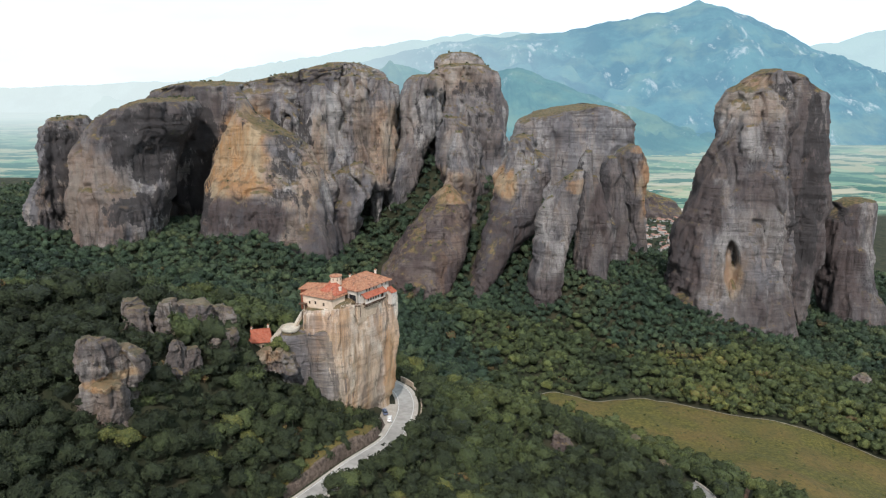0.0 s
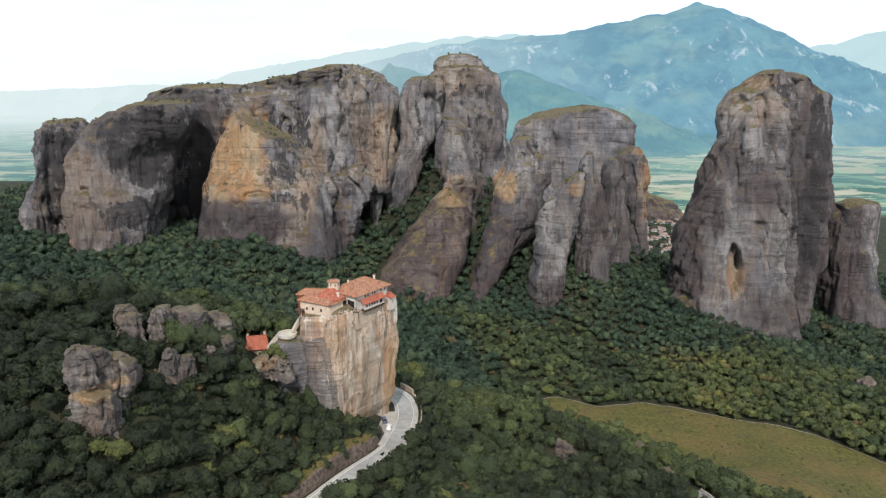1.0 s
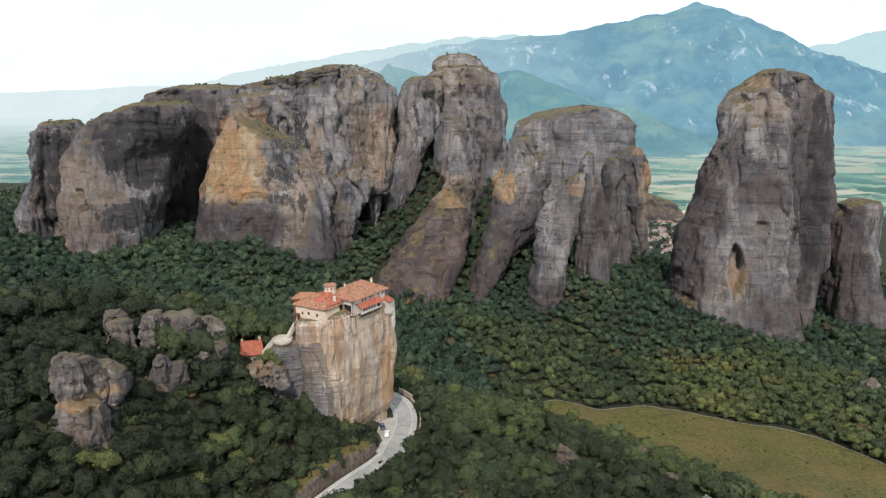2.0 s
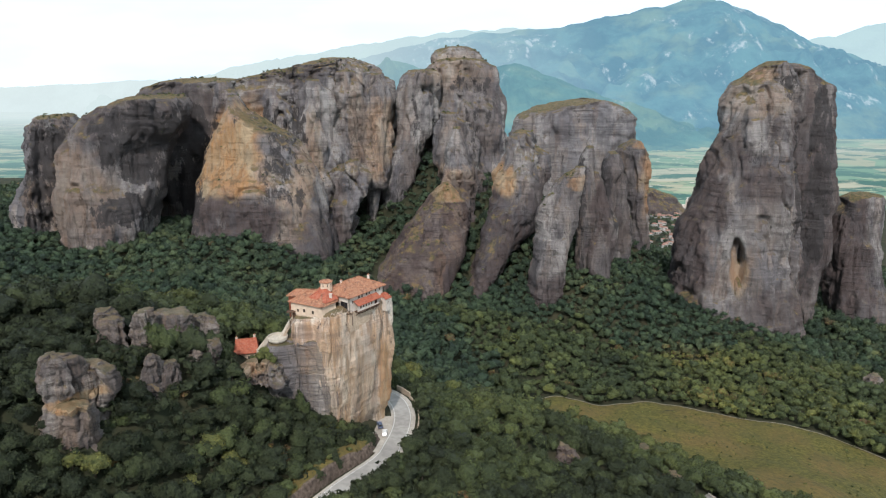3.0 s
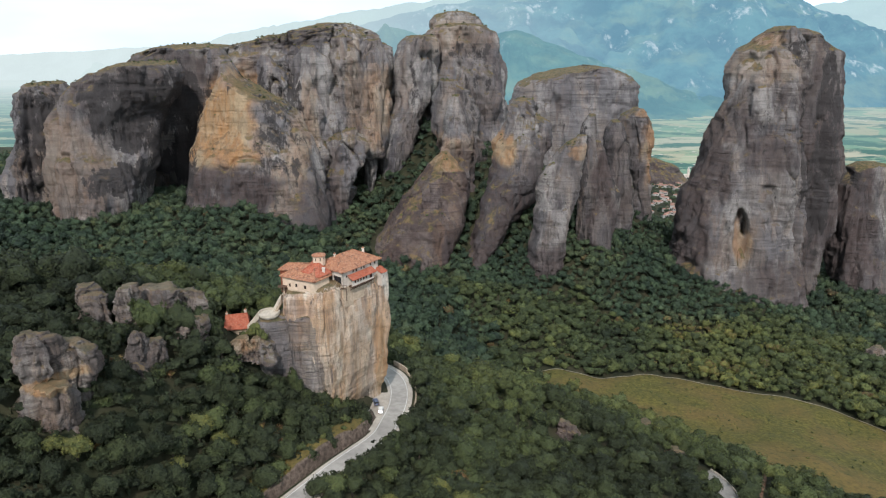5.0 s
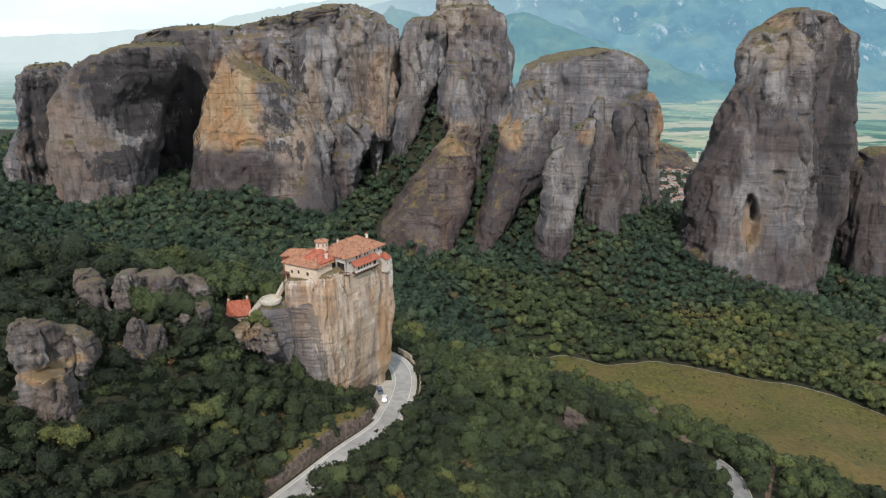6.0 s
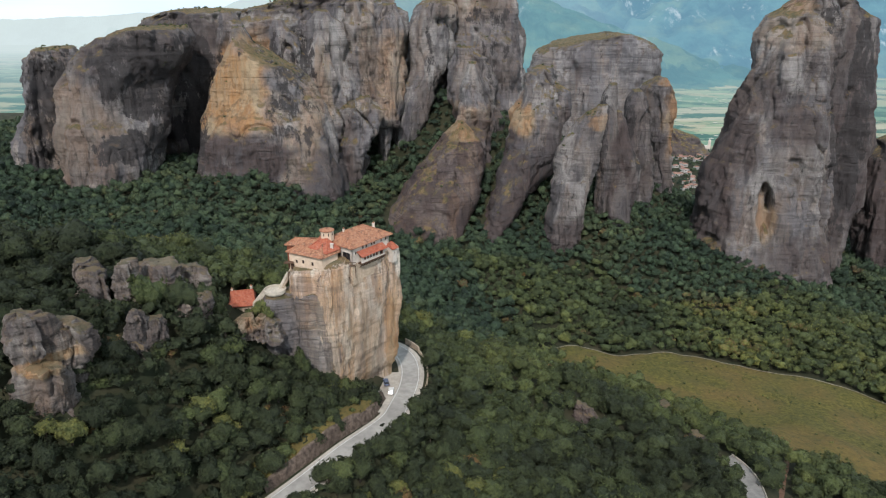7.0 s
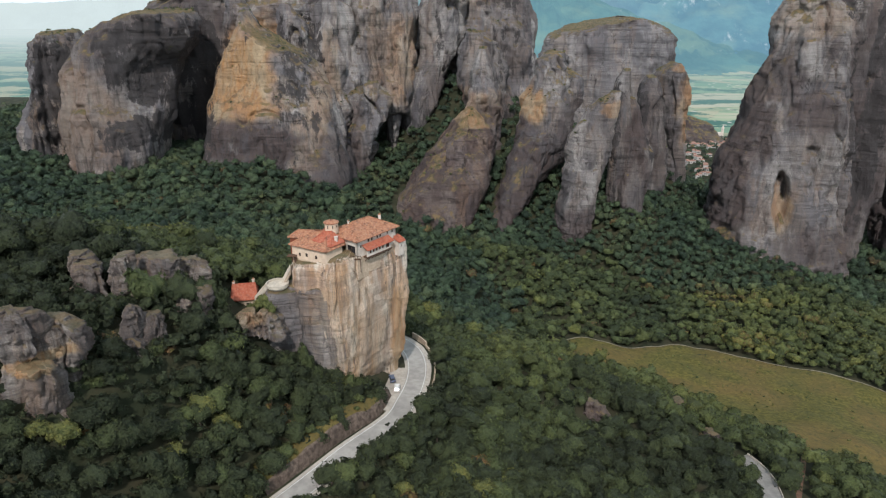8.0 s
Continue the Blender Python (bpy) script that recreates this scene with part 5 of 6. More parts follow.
pierced_wall(monastery, "west_back_wall", WB, WL, 41.0, 48.4, [], PLASTER)
hip_roof(monastery, [(-48.3, 218.0, 48.5), (-36.6, 212.2, 48.5), (-32.2, 218.4, 48.5), (-42.5, 227.5, 48.5)], [(-42.5, 220.5, 50.9), (-37.8, 221.0, 51.6)], OLD_TILE, label="mottled old terracotta tile roof")
bm = bmesh.new()
for q in ((-47.55, 218.1), (-46.3, 217.6)):
    box(bm, (q[0] - 0.12, q[1] - 0.12, 42.0), (q[0] + 0.12, q[1] + 0.12, 45.4))
box(bm, (-48.6, 216.4, 45.3), (-45.9, 218.2, 45.5))
part("porch", bm, TIMBER, monastery, "dark timber entrance porch")
bm = bmesh.new()
box(bm, (-46.9, 217.55, 42.6), (-45.9, 217.85, 44.9))
part("door", bm, TIMBER, monastery, "dark timber entrance door")
# newer bright roof between the wings
hip_roof(monastery, [(-41.4, 217.6, 50.0), (-35.6, 214.4, 49.12), (-32.3, 218.6, 49.2), (-38.8, 222.6, 51.6)], [(-38.6, 219.9, 51.55), (-36.2, 220.1, 51.75)], NEW_TILE, thick=0.12, name="roof", label="bright newly laid terracotta roof")
# back wing
bm = bmesh.new()
prism(bm, [(-49.6, 225.0), (-43.0, 223.2), (-41.0, 229.5), (-47.6, 231.2)], 40.5, 48.0)
part("back_wing_wall", bm, RED_TIMBER, monastery, "dark red timbered wall")
hip_roof(monastery, [(-50.2, 224.6, 48.1), (-42.3, 222.4, 48.5), (-40.6, 229.6, 48.5), (-48.3, 231.4, 48.1)], [(-47.5, 227.4, 49.4), (-42.6, 226.2, 49.7)], OLD_TILE, label="old terracotta roof over the back wing")
# church drum and its cap
drum = part("church_drum", (lambda b: (bmesh.ops.create_cone(b, cap_ends=True, segments=8, radius1=1.95, radius2=1.95, depth=3.0, matrix=Matrix.Translation((-36.6, 222.0, 52.2))), b)[1])(bmesh.new()), PLASTER, monastery, "octagonal plastered drum of the church dome")
for k in range(8):
    a = radians(22.5 + 45 * k)
    bm = bmesh.new()
    box(bm, (-0.13, -0.05, -0.45), (0.13, 0.05, 0.45), Matrix.Translation((-36.6 + 1.79 * math.cos(a), 222.0 + 1.79 * math.sin(a), 52.8)) @ Matrix.Rotation(a + radians(90), 4, "Z"))
    w = part("drum_window", bm, DARK_GLASS)
    w.parent = drum
bm = bmesh.new()
bmesh.ops.create_cone(bm, cap_ends=True, segments=16, radius1=2.2, radius2=0.1, depth=0.7, matrix=Matrix.Translation((-36.6, 222.0, 54.2)))
bmesh.ops.create_cone(bm, cap_ends=True, segments=16, radius1=2.2, radius2=2.2, depth=0.16, matrix=Matrix.Translation((-36.6, 222.0, 53.78)))
part("dome_roof", bm, OLD_TILE, monastery, "low conical tile roof on the drum")
# main block along the precipice
row = [(1.6, 47.3, 0.6, 0.9), (4.6, 48.2, 0.7, 0.95), (6.0, 48.2, 0.7, 0.95), (8.2, 48.3, 0.7, 0.95), (9.4, 48.3, 0.7, 0.95), (12.4, 48.3, 0.6, 0.9), (14.4, 48.3, 0.6, 0.9)]
pierced_wall(monastery, "precipice_wall", at(0, 0), at(15.8, 0), 44.6, 49.8, row, WHITE)
pierced_wall(monastery, "east_wall", at(15.8, 0), at(15.8, 11), 44.0, 49.8, [(4, 47, 0.7, 1), (8, 47, 0.7, 1)], WHITE)
pierced_wall(monastery, "north_wall", at(15.8, 11), at(0, 11), 42.0, 49.8, [], WHITE)
pierced_wall(monastery, "loggia_wall", at(0, 4.6), at(0, 0.0), 44.6, 49.8, [(2.3, 45.2, 3.2, 2.7)], WHITE, frame_material=TIMBER)
bm = bmesh.new()
prism(bm, [at(-0.2, -0.15), at(15.9, -0.15), at(15.9, 10.9), at(-0.2, 10.9)], 38.0, 44.6)
part("foundation", bm, FOOTING, monastery, "rubble masonry footing on the rock")
a, b, c, d = at(-0.8, -0.9), at(16.7, -0.9), at(16.7, 11.9), at(-0.8, 11.9)
hip_roof(monastery, [(*a, 49.8), (*b, 49.8), (*c, 49.8), (*d, 49.8)], [(*at(4.2, 5.5), 53.2), (*at(10.2, 5.5), 53.2)], OLD_TILE, label="broad hipped roof of weathered terracotta tiles")
chimney(monastery, *at(13.6, 4.2), 50.5, 52.9)
chimney(monastery, *at(3.4, 6.6), 52.0, 53.2, 0.5)
chimney(monastery, -34.6, 217.6, 49.0, 51.0, 0.8, cap=False)
# timber gallery with its own roof
pierced_wall(monastery, "gallery_wall", at(2.4, -1.5), at(12.2, -1.5), 44.6, 46.9, [(1.4 + 1.25 * k, 45.35, 0.72, 1.05) for k in range(5)] + [(8.4, 45.0, 1.3, 1.6)], WHITE, thick=0.25, frame_material=RED_TIMBER)
bm = bmesh.new()
prism(bm, [at(2.2, -1.7), at(12.4, -1.7), at(12.4, 0), at(2.2, 0)], 44.25, 44.6)
for k in range(8):
    p, q = Vector((*at(2.8 + k * 1.3, -1.6), 44.25)), Vector((*at(2.8 + k * 1.3, -0.1), 42.9))
    box(bm, (-0.09, -0.09, 0), (0.09, 0.09, (q - p).length), Matrix.Translation(p) @ (q - p).to_track_quat("Z", "Y").to_matrix().to_4x4())
part("gallery_floor", bm, TIMBER, monastery, "timber gallery floor on slanting struts")
bm = bmesh.new()
e = [(*at(1.9, -2.3), 46.85), (*at(12.7, -2.3), 46.85), (*at(12.7, 0.0), 48.1), (*at(1.9, 0.0), 48.1)]
for k in (0, 1):
    bmesh.ops.contextual_create(bm, geom=[bm.verts.new((x, y, z - 0.18 * k)) for x, y, z in e])
bmesh.ops.bridge_loops(bm, edges=bm.edges)
part("gallery_roof", bm, NEW_TILE, monastery, "bright lean-to tile roof of the gallery")
# timber landing before the loggia
bm = bmesh.new()
prism(bm, [(-34.2, 216.9), at(0.3, -1.2), at(0.3, 0.2), (-33.2, 219.0)], 44.3, 44.55)
for k in range(7):
    p = Vector((-34.2, 216.9)).lerp(Vector(at(0.3, -1.2)), k / 6)
    box(bm, (p.x - 0.06, p.y - 0.06, 44.5), (p.x + 0.06, p.y + 0.06, 45.5))
p, q = Vector((-34.2, 216.9, 45.5)), Vector((*at(0.3, -1.2), 45.5))
box(bm, (-0.07, -0.07, 0), (0.07, 0.07, (q - p).length), Matrix.Translation(p) @ (q - p).to_track_quat("Z", "Y").to_matrix().to_4x4())
for k in range(4):
    p = Vector((-34.0, 217.0)).lerp(Vector(at(0.2, -1.0)), k / 3)
    box(bm, (p.x - 0.1, p.y - 0.1, 40.5), (p.x + 0.1, p.y + 0.1, 44.3))
part("landing", bm, TIMBER, monastery, "weathered timber landing with a rail")
# small annex at the far corner
bm = bmesh.new()
prism(bm, [at(15.0, -2.0), at(16.9, -2.0), at(16.9, 0.6), at(15.0, 0.6)], 41.0, 45.6)
part("annex_wall", bm, WHITE, monastery, "tall narrow whitewashed annex")
hip_roof(monastery, [(*at(14.6, -2.5), 45.5), (*at(17.4, -2.5), 45.5), (*at(17.4, 0.9), 46.6), (*at(14.6, 0.9), 46.6)], [(*at(15.4, -0.6), 47.0), (*at(16.6, -0.6), 47.0)], NEW_TILE, thick=0.15, label="small red tile roof of the annex")
pierced_wall(monastery, "annex_front", at(15.0, -2.13), at(16.9, -2.13), 41.2, 45.5, [(0.95, 43.6, 0.55, 0.8)], WHITE, thick=0.12)

# terrace, stairs and the gatehouse
terrace = tagged(new("terrace"), "round pale stone terrace with a low parapet", "terrace")
TX, TY, TZ = -51.6, 215.2, 37.4
bm = bmesh.new()
bmesh.ops.create_cone(bm, cap_ends=True, segments=24, radius1=2.7, radius2=3.1, depth=0.9, matrix=Matrix.Translation((TX, TY, TZ - 0.45)))
part("terrace_floor", bm, PALE_STONE, terrace)
bm = bmesh.new()
for k in range(24):
    a0, a1 = 2 * math.pi * k / 24, 2 * math.pi * (k + 1) / 24
    ring = [(3.22, a0), (3.22, a1), (2.98, a1), (2.98, a0)]
    prism(bm, [(TX + r * math.cos(t), TY + r * math.sin(t)) for r, t in ring], TZ - 0.3, TZ + 0.6)
part("parapet", bm, PALE_STONE, terrace, "low rounded stone parapet")


def stair(name, p, q, steps, width, label):
    """A flight of stone steps with a parapet on either side."""
    thing = tagged(new(name), label, "stairs")
    p, q = Vector(p), Vector(q)
    run = Vector((q.x - p.x, q.y - p.y, 0))
    m = Matrix.Translation(p) @ Matrix.Rotation(math.atan2(run.y, run.x), 4, "Z")
    n, h = run.length, q.z - p.z
    for k in range(steps):
        bm = bmesh.new()
        box(bm, (n * k / steps, -width / 2, h * k / steps - 2.0), (n * (k + 1) / steps, width / 2, h * (k + 1) / steps), m)
        part("step", bm, MASONRY, thing)
    for s in (-1, 1):
        bm = bmesh.new()
        vs = [bm.verts.new(m @ Vector((x, s * (width / 2 + 0.02) + t * s, z))) for t in (0, 0.22) for x, z in ((0, -0.9), (n, h - 0.9), (n, h + 0.6), (0, 0.6))]
        for f in ((0, 1, 2, 3), (7, 6, 5, 4), (0, 4, 5, 1), (1, 5, 6, 2), (2, 6, 7, 3), (3, 7, 4, 0)):
            bm.faces.new([vs[i] for i in f])
        bmesh.ops.recalc_face_normals(bm, faces=bm.faces)
        part("stair_parapet", bm, PALE_STONE, thing, "whitewashed sloping parapet")
    return thing


stair("upper_stairs", (-50.6, 217.6, 37.5), (-47.6, 217.0, 42.6), 22, 1.5, "steep whitewashed stairs up to the monastery door")
stair("lower_stairs", (-58.4, 214.4, 32.8), (-54.8, 215.4, 37.0), 20, 1.4, "pale stone stairs climbing to the terrace")

gatehouse = tagged(new("gatehouse"), "small red-roofed house beside the monastery rock", "house")
GX = Matrix.Translation((-64.4, 223.8, 0)) @ Matrix.Rotation(radians(14), 4, "Z") @ Matrix.Scale(1.12, 4)


def g(x, y):
    p = GX @ Vector((x, y, 0))
    return p.x, p.y


pierced_wall(gatehouse, "front_wall", g(-2.9, -2.9), g(2.9, -2.9), 25.0, 30.0, [(1.2, 27.4, 0.8, 1.2), (4.2, 26.6, 1.1, 2.0)], MASONRY)
pierced_wall(gatehouse, "east_wall", g(2.9, -2.9), g(2.9, 2.9), 25.0, 30.0, [(3.0, 27.4, 0.8, 1.2)], MASONRY)
pierced_wall(gatehouse, "back_wall", g(2.9, 2.9), g(-2.9, 2.9), 25.0, 30.0, [], MASONRY)
pierced_wall(gatehouse, "west_wall", g(-2.9, 2.9), g(-2.9, -2.9), 25.0, 30.0, [], MASONRY)
hip_roof(gatehouse, [(*g(-3.5, -3.5), 29.9), (*g(3.5, -3.5), 29.9), (*g(3.5, 3.5), 29.9), (*g(-3.5, 3.5), 29.9)], [(*g(-2.9, 0.2), 33.4), (*g(2.9, 0.2), 33.4)], NEW_TILE, label="bright red tile roof")
chimney(gatehouse, *g(2.5, 0.8), 31.5, 34.2, 0.6)
chimney(gatehouse, *g(-2.6, 0.5), 32.0, 33.9, 0.5)

# ---- along the road ----
def beside(line, offset):
    t = np.gradient(line[:, :2], axis=0)
    t /= np.linalg.norm(t, axis=1, keepdims=True)
    out = line.copy()
    out[:, 0] += t[:, 1] * offset
    out[:, 1] -= t[:, 0] * offset
    return out


edge = beside(ROAD, 4.6)
edge = edge[(edge[:, 1] > 212) & (edge[:, 1] < 262)]
parapet = tagged(new("road_parapet"), "low pale stone parapet round the outside of the bend", "wall")
for k in range(0, len(edge) - 1, 1):
    p, q = Vector(edge[k]), Vector(edge[k + 1])
    run = q - p
    bm = bmesh.new()
    rise = 1.7 if p.y > 251 else 0.32 + 0.08 * (k % 2)
    box(bm, (0.01, -0.25, -1.5), (run.length - 0.01, 0.25, rise), Matrix.Translation(p) @ Matrix.Rotation(math.atan2(run.y, run.x), 4, "Z"))
    bmesh.ops.bevel(bm, geom=bm.edges, offset=0.05, segments=1, affect="EDGES")
    part("block", bm, MASONRY, parapet)

BANK = plain_material("bank_stone", (0.075, 0.055, 0.045), (0.19, 0.145, 0.115), 0.9, 0.95, 1.0, 0.5)
bank_line = beside(ROAD, -5.9)
bank_line = bank_line[(bank_line[:, 1] > 168) & (bank_line[:, 1] < 217)]
n_up = 9
bv = []
for k, p in enumerate(bank_line):
    t = k / (len(bank_line) - 1)
    tall = 2.2 + 2.0 * math.sin(math.pi * min(1, t * 1.1)) + 0.8 * noise.noise(Vector((k * 0.21, 3.1, 0)))
    back = (bank_line[min(k + 1, len(bank_line) - 1)] - bank_line[max(k - 1, 0)])[:2]
    back = np.array([-back[1], back[0]]) / np.linalg.norm(back)
    for j in range(n_up):
        h = j / (n_up - 1)
        o = 0.25 + 1.5 * h**1.3 + 0.45 * noise.noise(Vector((p[0] * 0.5, p[1] * 0.5, h * 3))) * h + (2.5 if j == n_up - 1 else 0)
        bv.append((p[0] + back[0] * o, p[1] + back[1] * o, p[2] - 0.6 + (tall + 0.6) * min(1, h * 1.13) - (0.3 if j == n_up - 1 else 0)))
i = (np.arange(len(bank_line) - 1)[:, None] * n_up + np.arange(n_up - 1)[None]).ravel()
tagged(new("road_bank", mesh_of("road_bank", bv, np.stack([i, i + n_up, i + n_up + 1, i + 1], 1), BANK)), "rough stone-faced cutting beside the road", "bank", kind="structure")
rows_ = [beside(ROAD, -o) for o in (7.3, 8.2, 9.4, 10.6, 12.2)]
keep_ = (ROAD[:, 1] > 166) & (ROAD[:, 1] < 206)
bg = np.stack([r[keep_] for r in rows_], 1)
bg[..., 2] = np.maximum(height(bg[..., 0], bg[..., 1]) + 0.25, ROAD[keep_, 2][:, None] + (2.7 + 2.0 * np.sin(np.pi * np.linspace(0.0, 0.85, keep_.sum())))[:, None] + np.array([-1.3, -0.1, 0.15, 0.2, -0.6])[None] + 0.4 * fbm(bg[..., 0] / 3, bg[..., 1] / 3, 0 * bg[..., 0], 2))
i = (np.arange(len(bg) - 1)[:, None] * 5 + np.arange(4)[None]).ravel()
tagged(new("bank_grass", mesh_of("bank_grass", bg.reshape(-1, 3), np.stack([i, i + 5, i + 6, i + 1], 1), GRASS)), "dry grass and earth above the road cutting", "grass", kind="structure")
ROAD_MID = beside(ROAD, -1.25)
BANK_TOP = beside(ROAD, -7.6)[(ROAD[:, 1] > 166) & (ROAD[:, 1] < 206)]


def car(name, body_colour, at_, turn, label):
    """A small hatchback: shaped body, glasshouse, wheels, lights."""
    thing = tagged(new(name), label, "car")
    paint = plain_material(name + "_paint", body_colour, tuple(0.9 * v for v in body_colour), 3.0, 0.3, 0.0)
    thing.matrix_world = pose(*at_, 0, 0, turn)
    xs = [(-2.05, 0.45, 0.72), (-1.9, 0.30, 0.86), (-1.0, 0.25, 0.95), (0.9, 0.25, 0.98), (1.85, 0.28, 0.92), (2.0, 0.45, 0.75)]
    bm = bmesh.new()
    loops = []
    for x, lo, hi in xs:
        w = 0.86 if abs(x) < 1.95 else 0.72
        loops.append([bm.verts.new((x, y, z)) for y, z in ((-w * 0.95, lo), (-w, (lo + hi) / 2), (-w * 0.92, hi), (w * 0.92, hi), (w, (lo + hi) / 2), (w * 0.95, lo))])
    for a, b in zip(loops, loops[1:]):
        for k in range(6):
            bm.faces.new((a[k], a[(k + 1) % 6], b[(k + 1) % 6], b[k]))
    bm.faces.new(loops[0][::-1])
    bm.faces.new(loops[-1])
    bmesh.ops.recalc_face_normals(bm, faces=bm.faces)
    part("body", bm, paint, thing)
    bm = bmesh.new()
    lo = [bm.verts.new(p) for p in ((-1.1, -0.74, 0.93), (1.75, -0.74, 0.93), (1.75, 0.74, 0.93), (-1.1, 0.74, 0.93))]
    hi = [bm.verts.new(p) for p in ((-0.35, -0.6, 1.42), (1.35, -0.6, 1.42), (1.35, 0.6, 1.42), (-0.35, 0.6, 1.42))]
    for k in range(4):
        bm.faces.new((lo[k], lo[(k + 1) % 4], hi[(k + 1) % 4], hi[k]))
    bm.faces.new(hi)
    part("windows", bm, DARK_GLASS, thing, "dark car glass")
    bm = bmesh.new()
    box(bm, (-0.4, -0.62, 1.42), (1.4, 0.62, 1.47))
    bmesh.ops.bevel(bm, geom=bm.edges, offset=0.02, segments=1, affect="EDGES")
    part("car_roof", bm, paint, thing)
    for x in (-1.3, 1.25):
        for y in (-0.76, 0.76):
            bm = bmesh.new()
            bmesh.ops.create_cone(bm, cap_ends=True, segments=18, radius1=0.31, radius2=0.31, depth=0.2, matrix=Matrix.Translation((x, y, 0.31)) @ Matrix.Rotation(radians(90), 4, "X"))
            part("tyre", bm, DARK_GLASS, thing)
    for x, mat in ((-2.0, LINE), (1.97, RED_TIMBER)):
        for y in (-0.55, 0.55):
            bm = bmesh.new()
            box(bm, (x - 0.06, y - 0.16, 0.66), (x + 0.06, y + 0.16, 0.78))
            part("headlight" if x < 0 else "tail_light", bm, mat, thing)
    return thing


car("parked_car", (0.78, 0.78, 0.77), (-19.2, 219.6, 0.05), 272, "white hatchback parked on the inside of the bend")
car("parked_car", (0.10, 0.13, 0.20), (-21.3, 225.3, -0.25), 285, "dark blue car parked under the rock")

# ---- village in the plain ----
HOUSE_WALL = plain_material("house_wall", (0.42, 0.41, 0.40), (0.60, 0.585, 0.57), 0.1, 0.9, 0.0)
HOUSE_ROOF = plain_material("house_roof", (0.30, 0.16, 0.125), (0.40, 0.25, 0.20), 0.2, 0.9, 0.0)


def village_house(w, d, h):
    thing = tagged(new("village_house"), "white village house with a red tile roof", "house", "village houses")
    bm = bmesh.new()
    box(bm, (-w, -d, -6), (w, d, h))
    part("wall", bm, HOUSE_WALL, thing)
    bm = bmesh.new()
    vs = [bm.verts.new(p) for p in ((-w - 0.5, -d - 0.5, h), (w + 0.5, -d - 0.5, h), (w + 0.5, d + 0.5, h), (-w - 0.5, d + 0.5, h), (-w + d, 0, h + 0.45 * d), (w - d, 0, h + 0.45 * d))]
    for f in ((0, 1, 5, 4), (1, 2, 5), (2, 3, 4, 5), (3, 0, 4), (3, 2, 1, 0)):
        bm.faces.new([vs[i] for i in f])
    part("roof", bm, HOUSE_ROOF, thing)
    for x in (-0.55 * w, 0, 0.55 * w):
        bm = bmesh.new()
        box(bm, (x - 0.6, -d - 0.06, h - 3.0), (x + 0.6, -d + 0.1, h - 1.3))
        part("window", bm, DARK_GLASS, thing)
    return thing


rng = random.Random(8)
houses = [village_house(4.0, 3.0, 4.4), village_house(3.6, 2.8, 5.0), village_house(4.8, 3.1, 4.0)]
for k, h in enumerate(houses):
    h.matrix_basis = pose(370 + 22 * k, 1110 + 18 * k, float(height(370 + 22 * k, 1110 + 18 * k)), 0, 0, 20 * k)
for k in range(110):
    y = rng.uniform(1000, 1390)
    x = y * rng.uniform(0.29, 0.385)
    copy_thing(houses[k % 3], pose(x, y, float(height(x, y)), 0, 0, rng.choice((12, 100, 30, 75)) + rng.uniform(-8, 8)))
chapel = tagged(new("village_church"), "white village church with a bell tower", "church")
bm = bmesh.new()
box(bm, (-7, -5, -8), (7, 5, 7))
part("nave", bm, WHITE, chapel)
bm = bmesh.new()
box(bm, (6, -3, -8), (10, 1, 17))
bmesh.ops.create_cone(bm, cap_ends=True, segments=8, radius1=2.8, radius2=0.1, depth=5, matrix=Matrix.Translation((8, -1, 19.5)))
part("bell_tower", bm, WHITE, chapel)
chapel.matrix_basis = pose(520, 1450, float(height(520, 1450)) + 4, 0, 0, 15)

# ---- woods ----
@functools.lru_cache(None)
def geodesic(n):
    """A unit ball of triangles: each side of an icosahedron in n steps."""
    g = (1 + 5**0.5) / 2
    ico = np.array([(-1, g, 0), (1, g, 0), (-1, -g, 0), (1, -g, 0), (0, -1, g), (0, 1, g), (0, -1, -g), (0, 1, -g), (g, 0, -1), (g, 0, 1), (-g, 0, -1), (-g, 0, 1)])
    sides = ((0, 11, 5), (0, 5, 1), (0, 1, 7), (0, 7, 10), (0, 10, 11), (1, 5, 9), (5, 11, 4), (11, 10, 2), (10, 7, 6), (7, 1, 8), (3, 9, 4), (3, 4, 2), (3, 2, 6), (3, 6, 8), (3, 8, 9), (4, 9, 5), (2, 4, 11), (6, 2, 10), (8, 6, 7), (9, 8, 1))
    places, index, faces = [], {}, []

    def corner(v):
        v = v / np.linalg.norm(v)
        key = tuple(np.round(v, 5))
        if key not in index:
            index[key] = len(places)
            places.append(v)
        return index[key]

    for a, b, c in sides:
        a, b, c = ico[a], ico[b], ico[c]
        node = {(i, j): corner(a + (b - a) * i / n + (c - a) * j / n) for i in range(n + 1) for j in range(n + 1 - i)}
        for i in range(n):
            for j in range(n - i):
                faces.append((node[i, j], node[i + 1, j], node[i, j + 1]))
                if i + j < n - 1:
                    faces.append((node[i + 1, j], node[i + 1, j + 1], node[i, j + 1]))
    return np.array(places), np.array(faces)


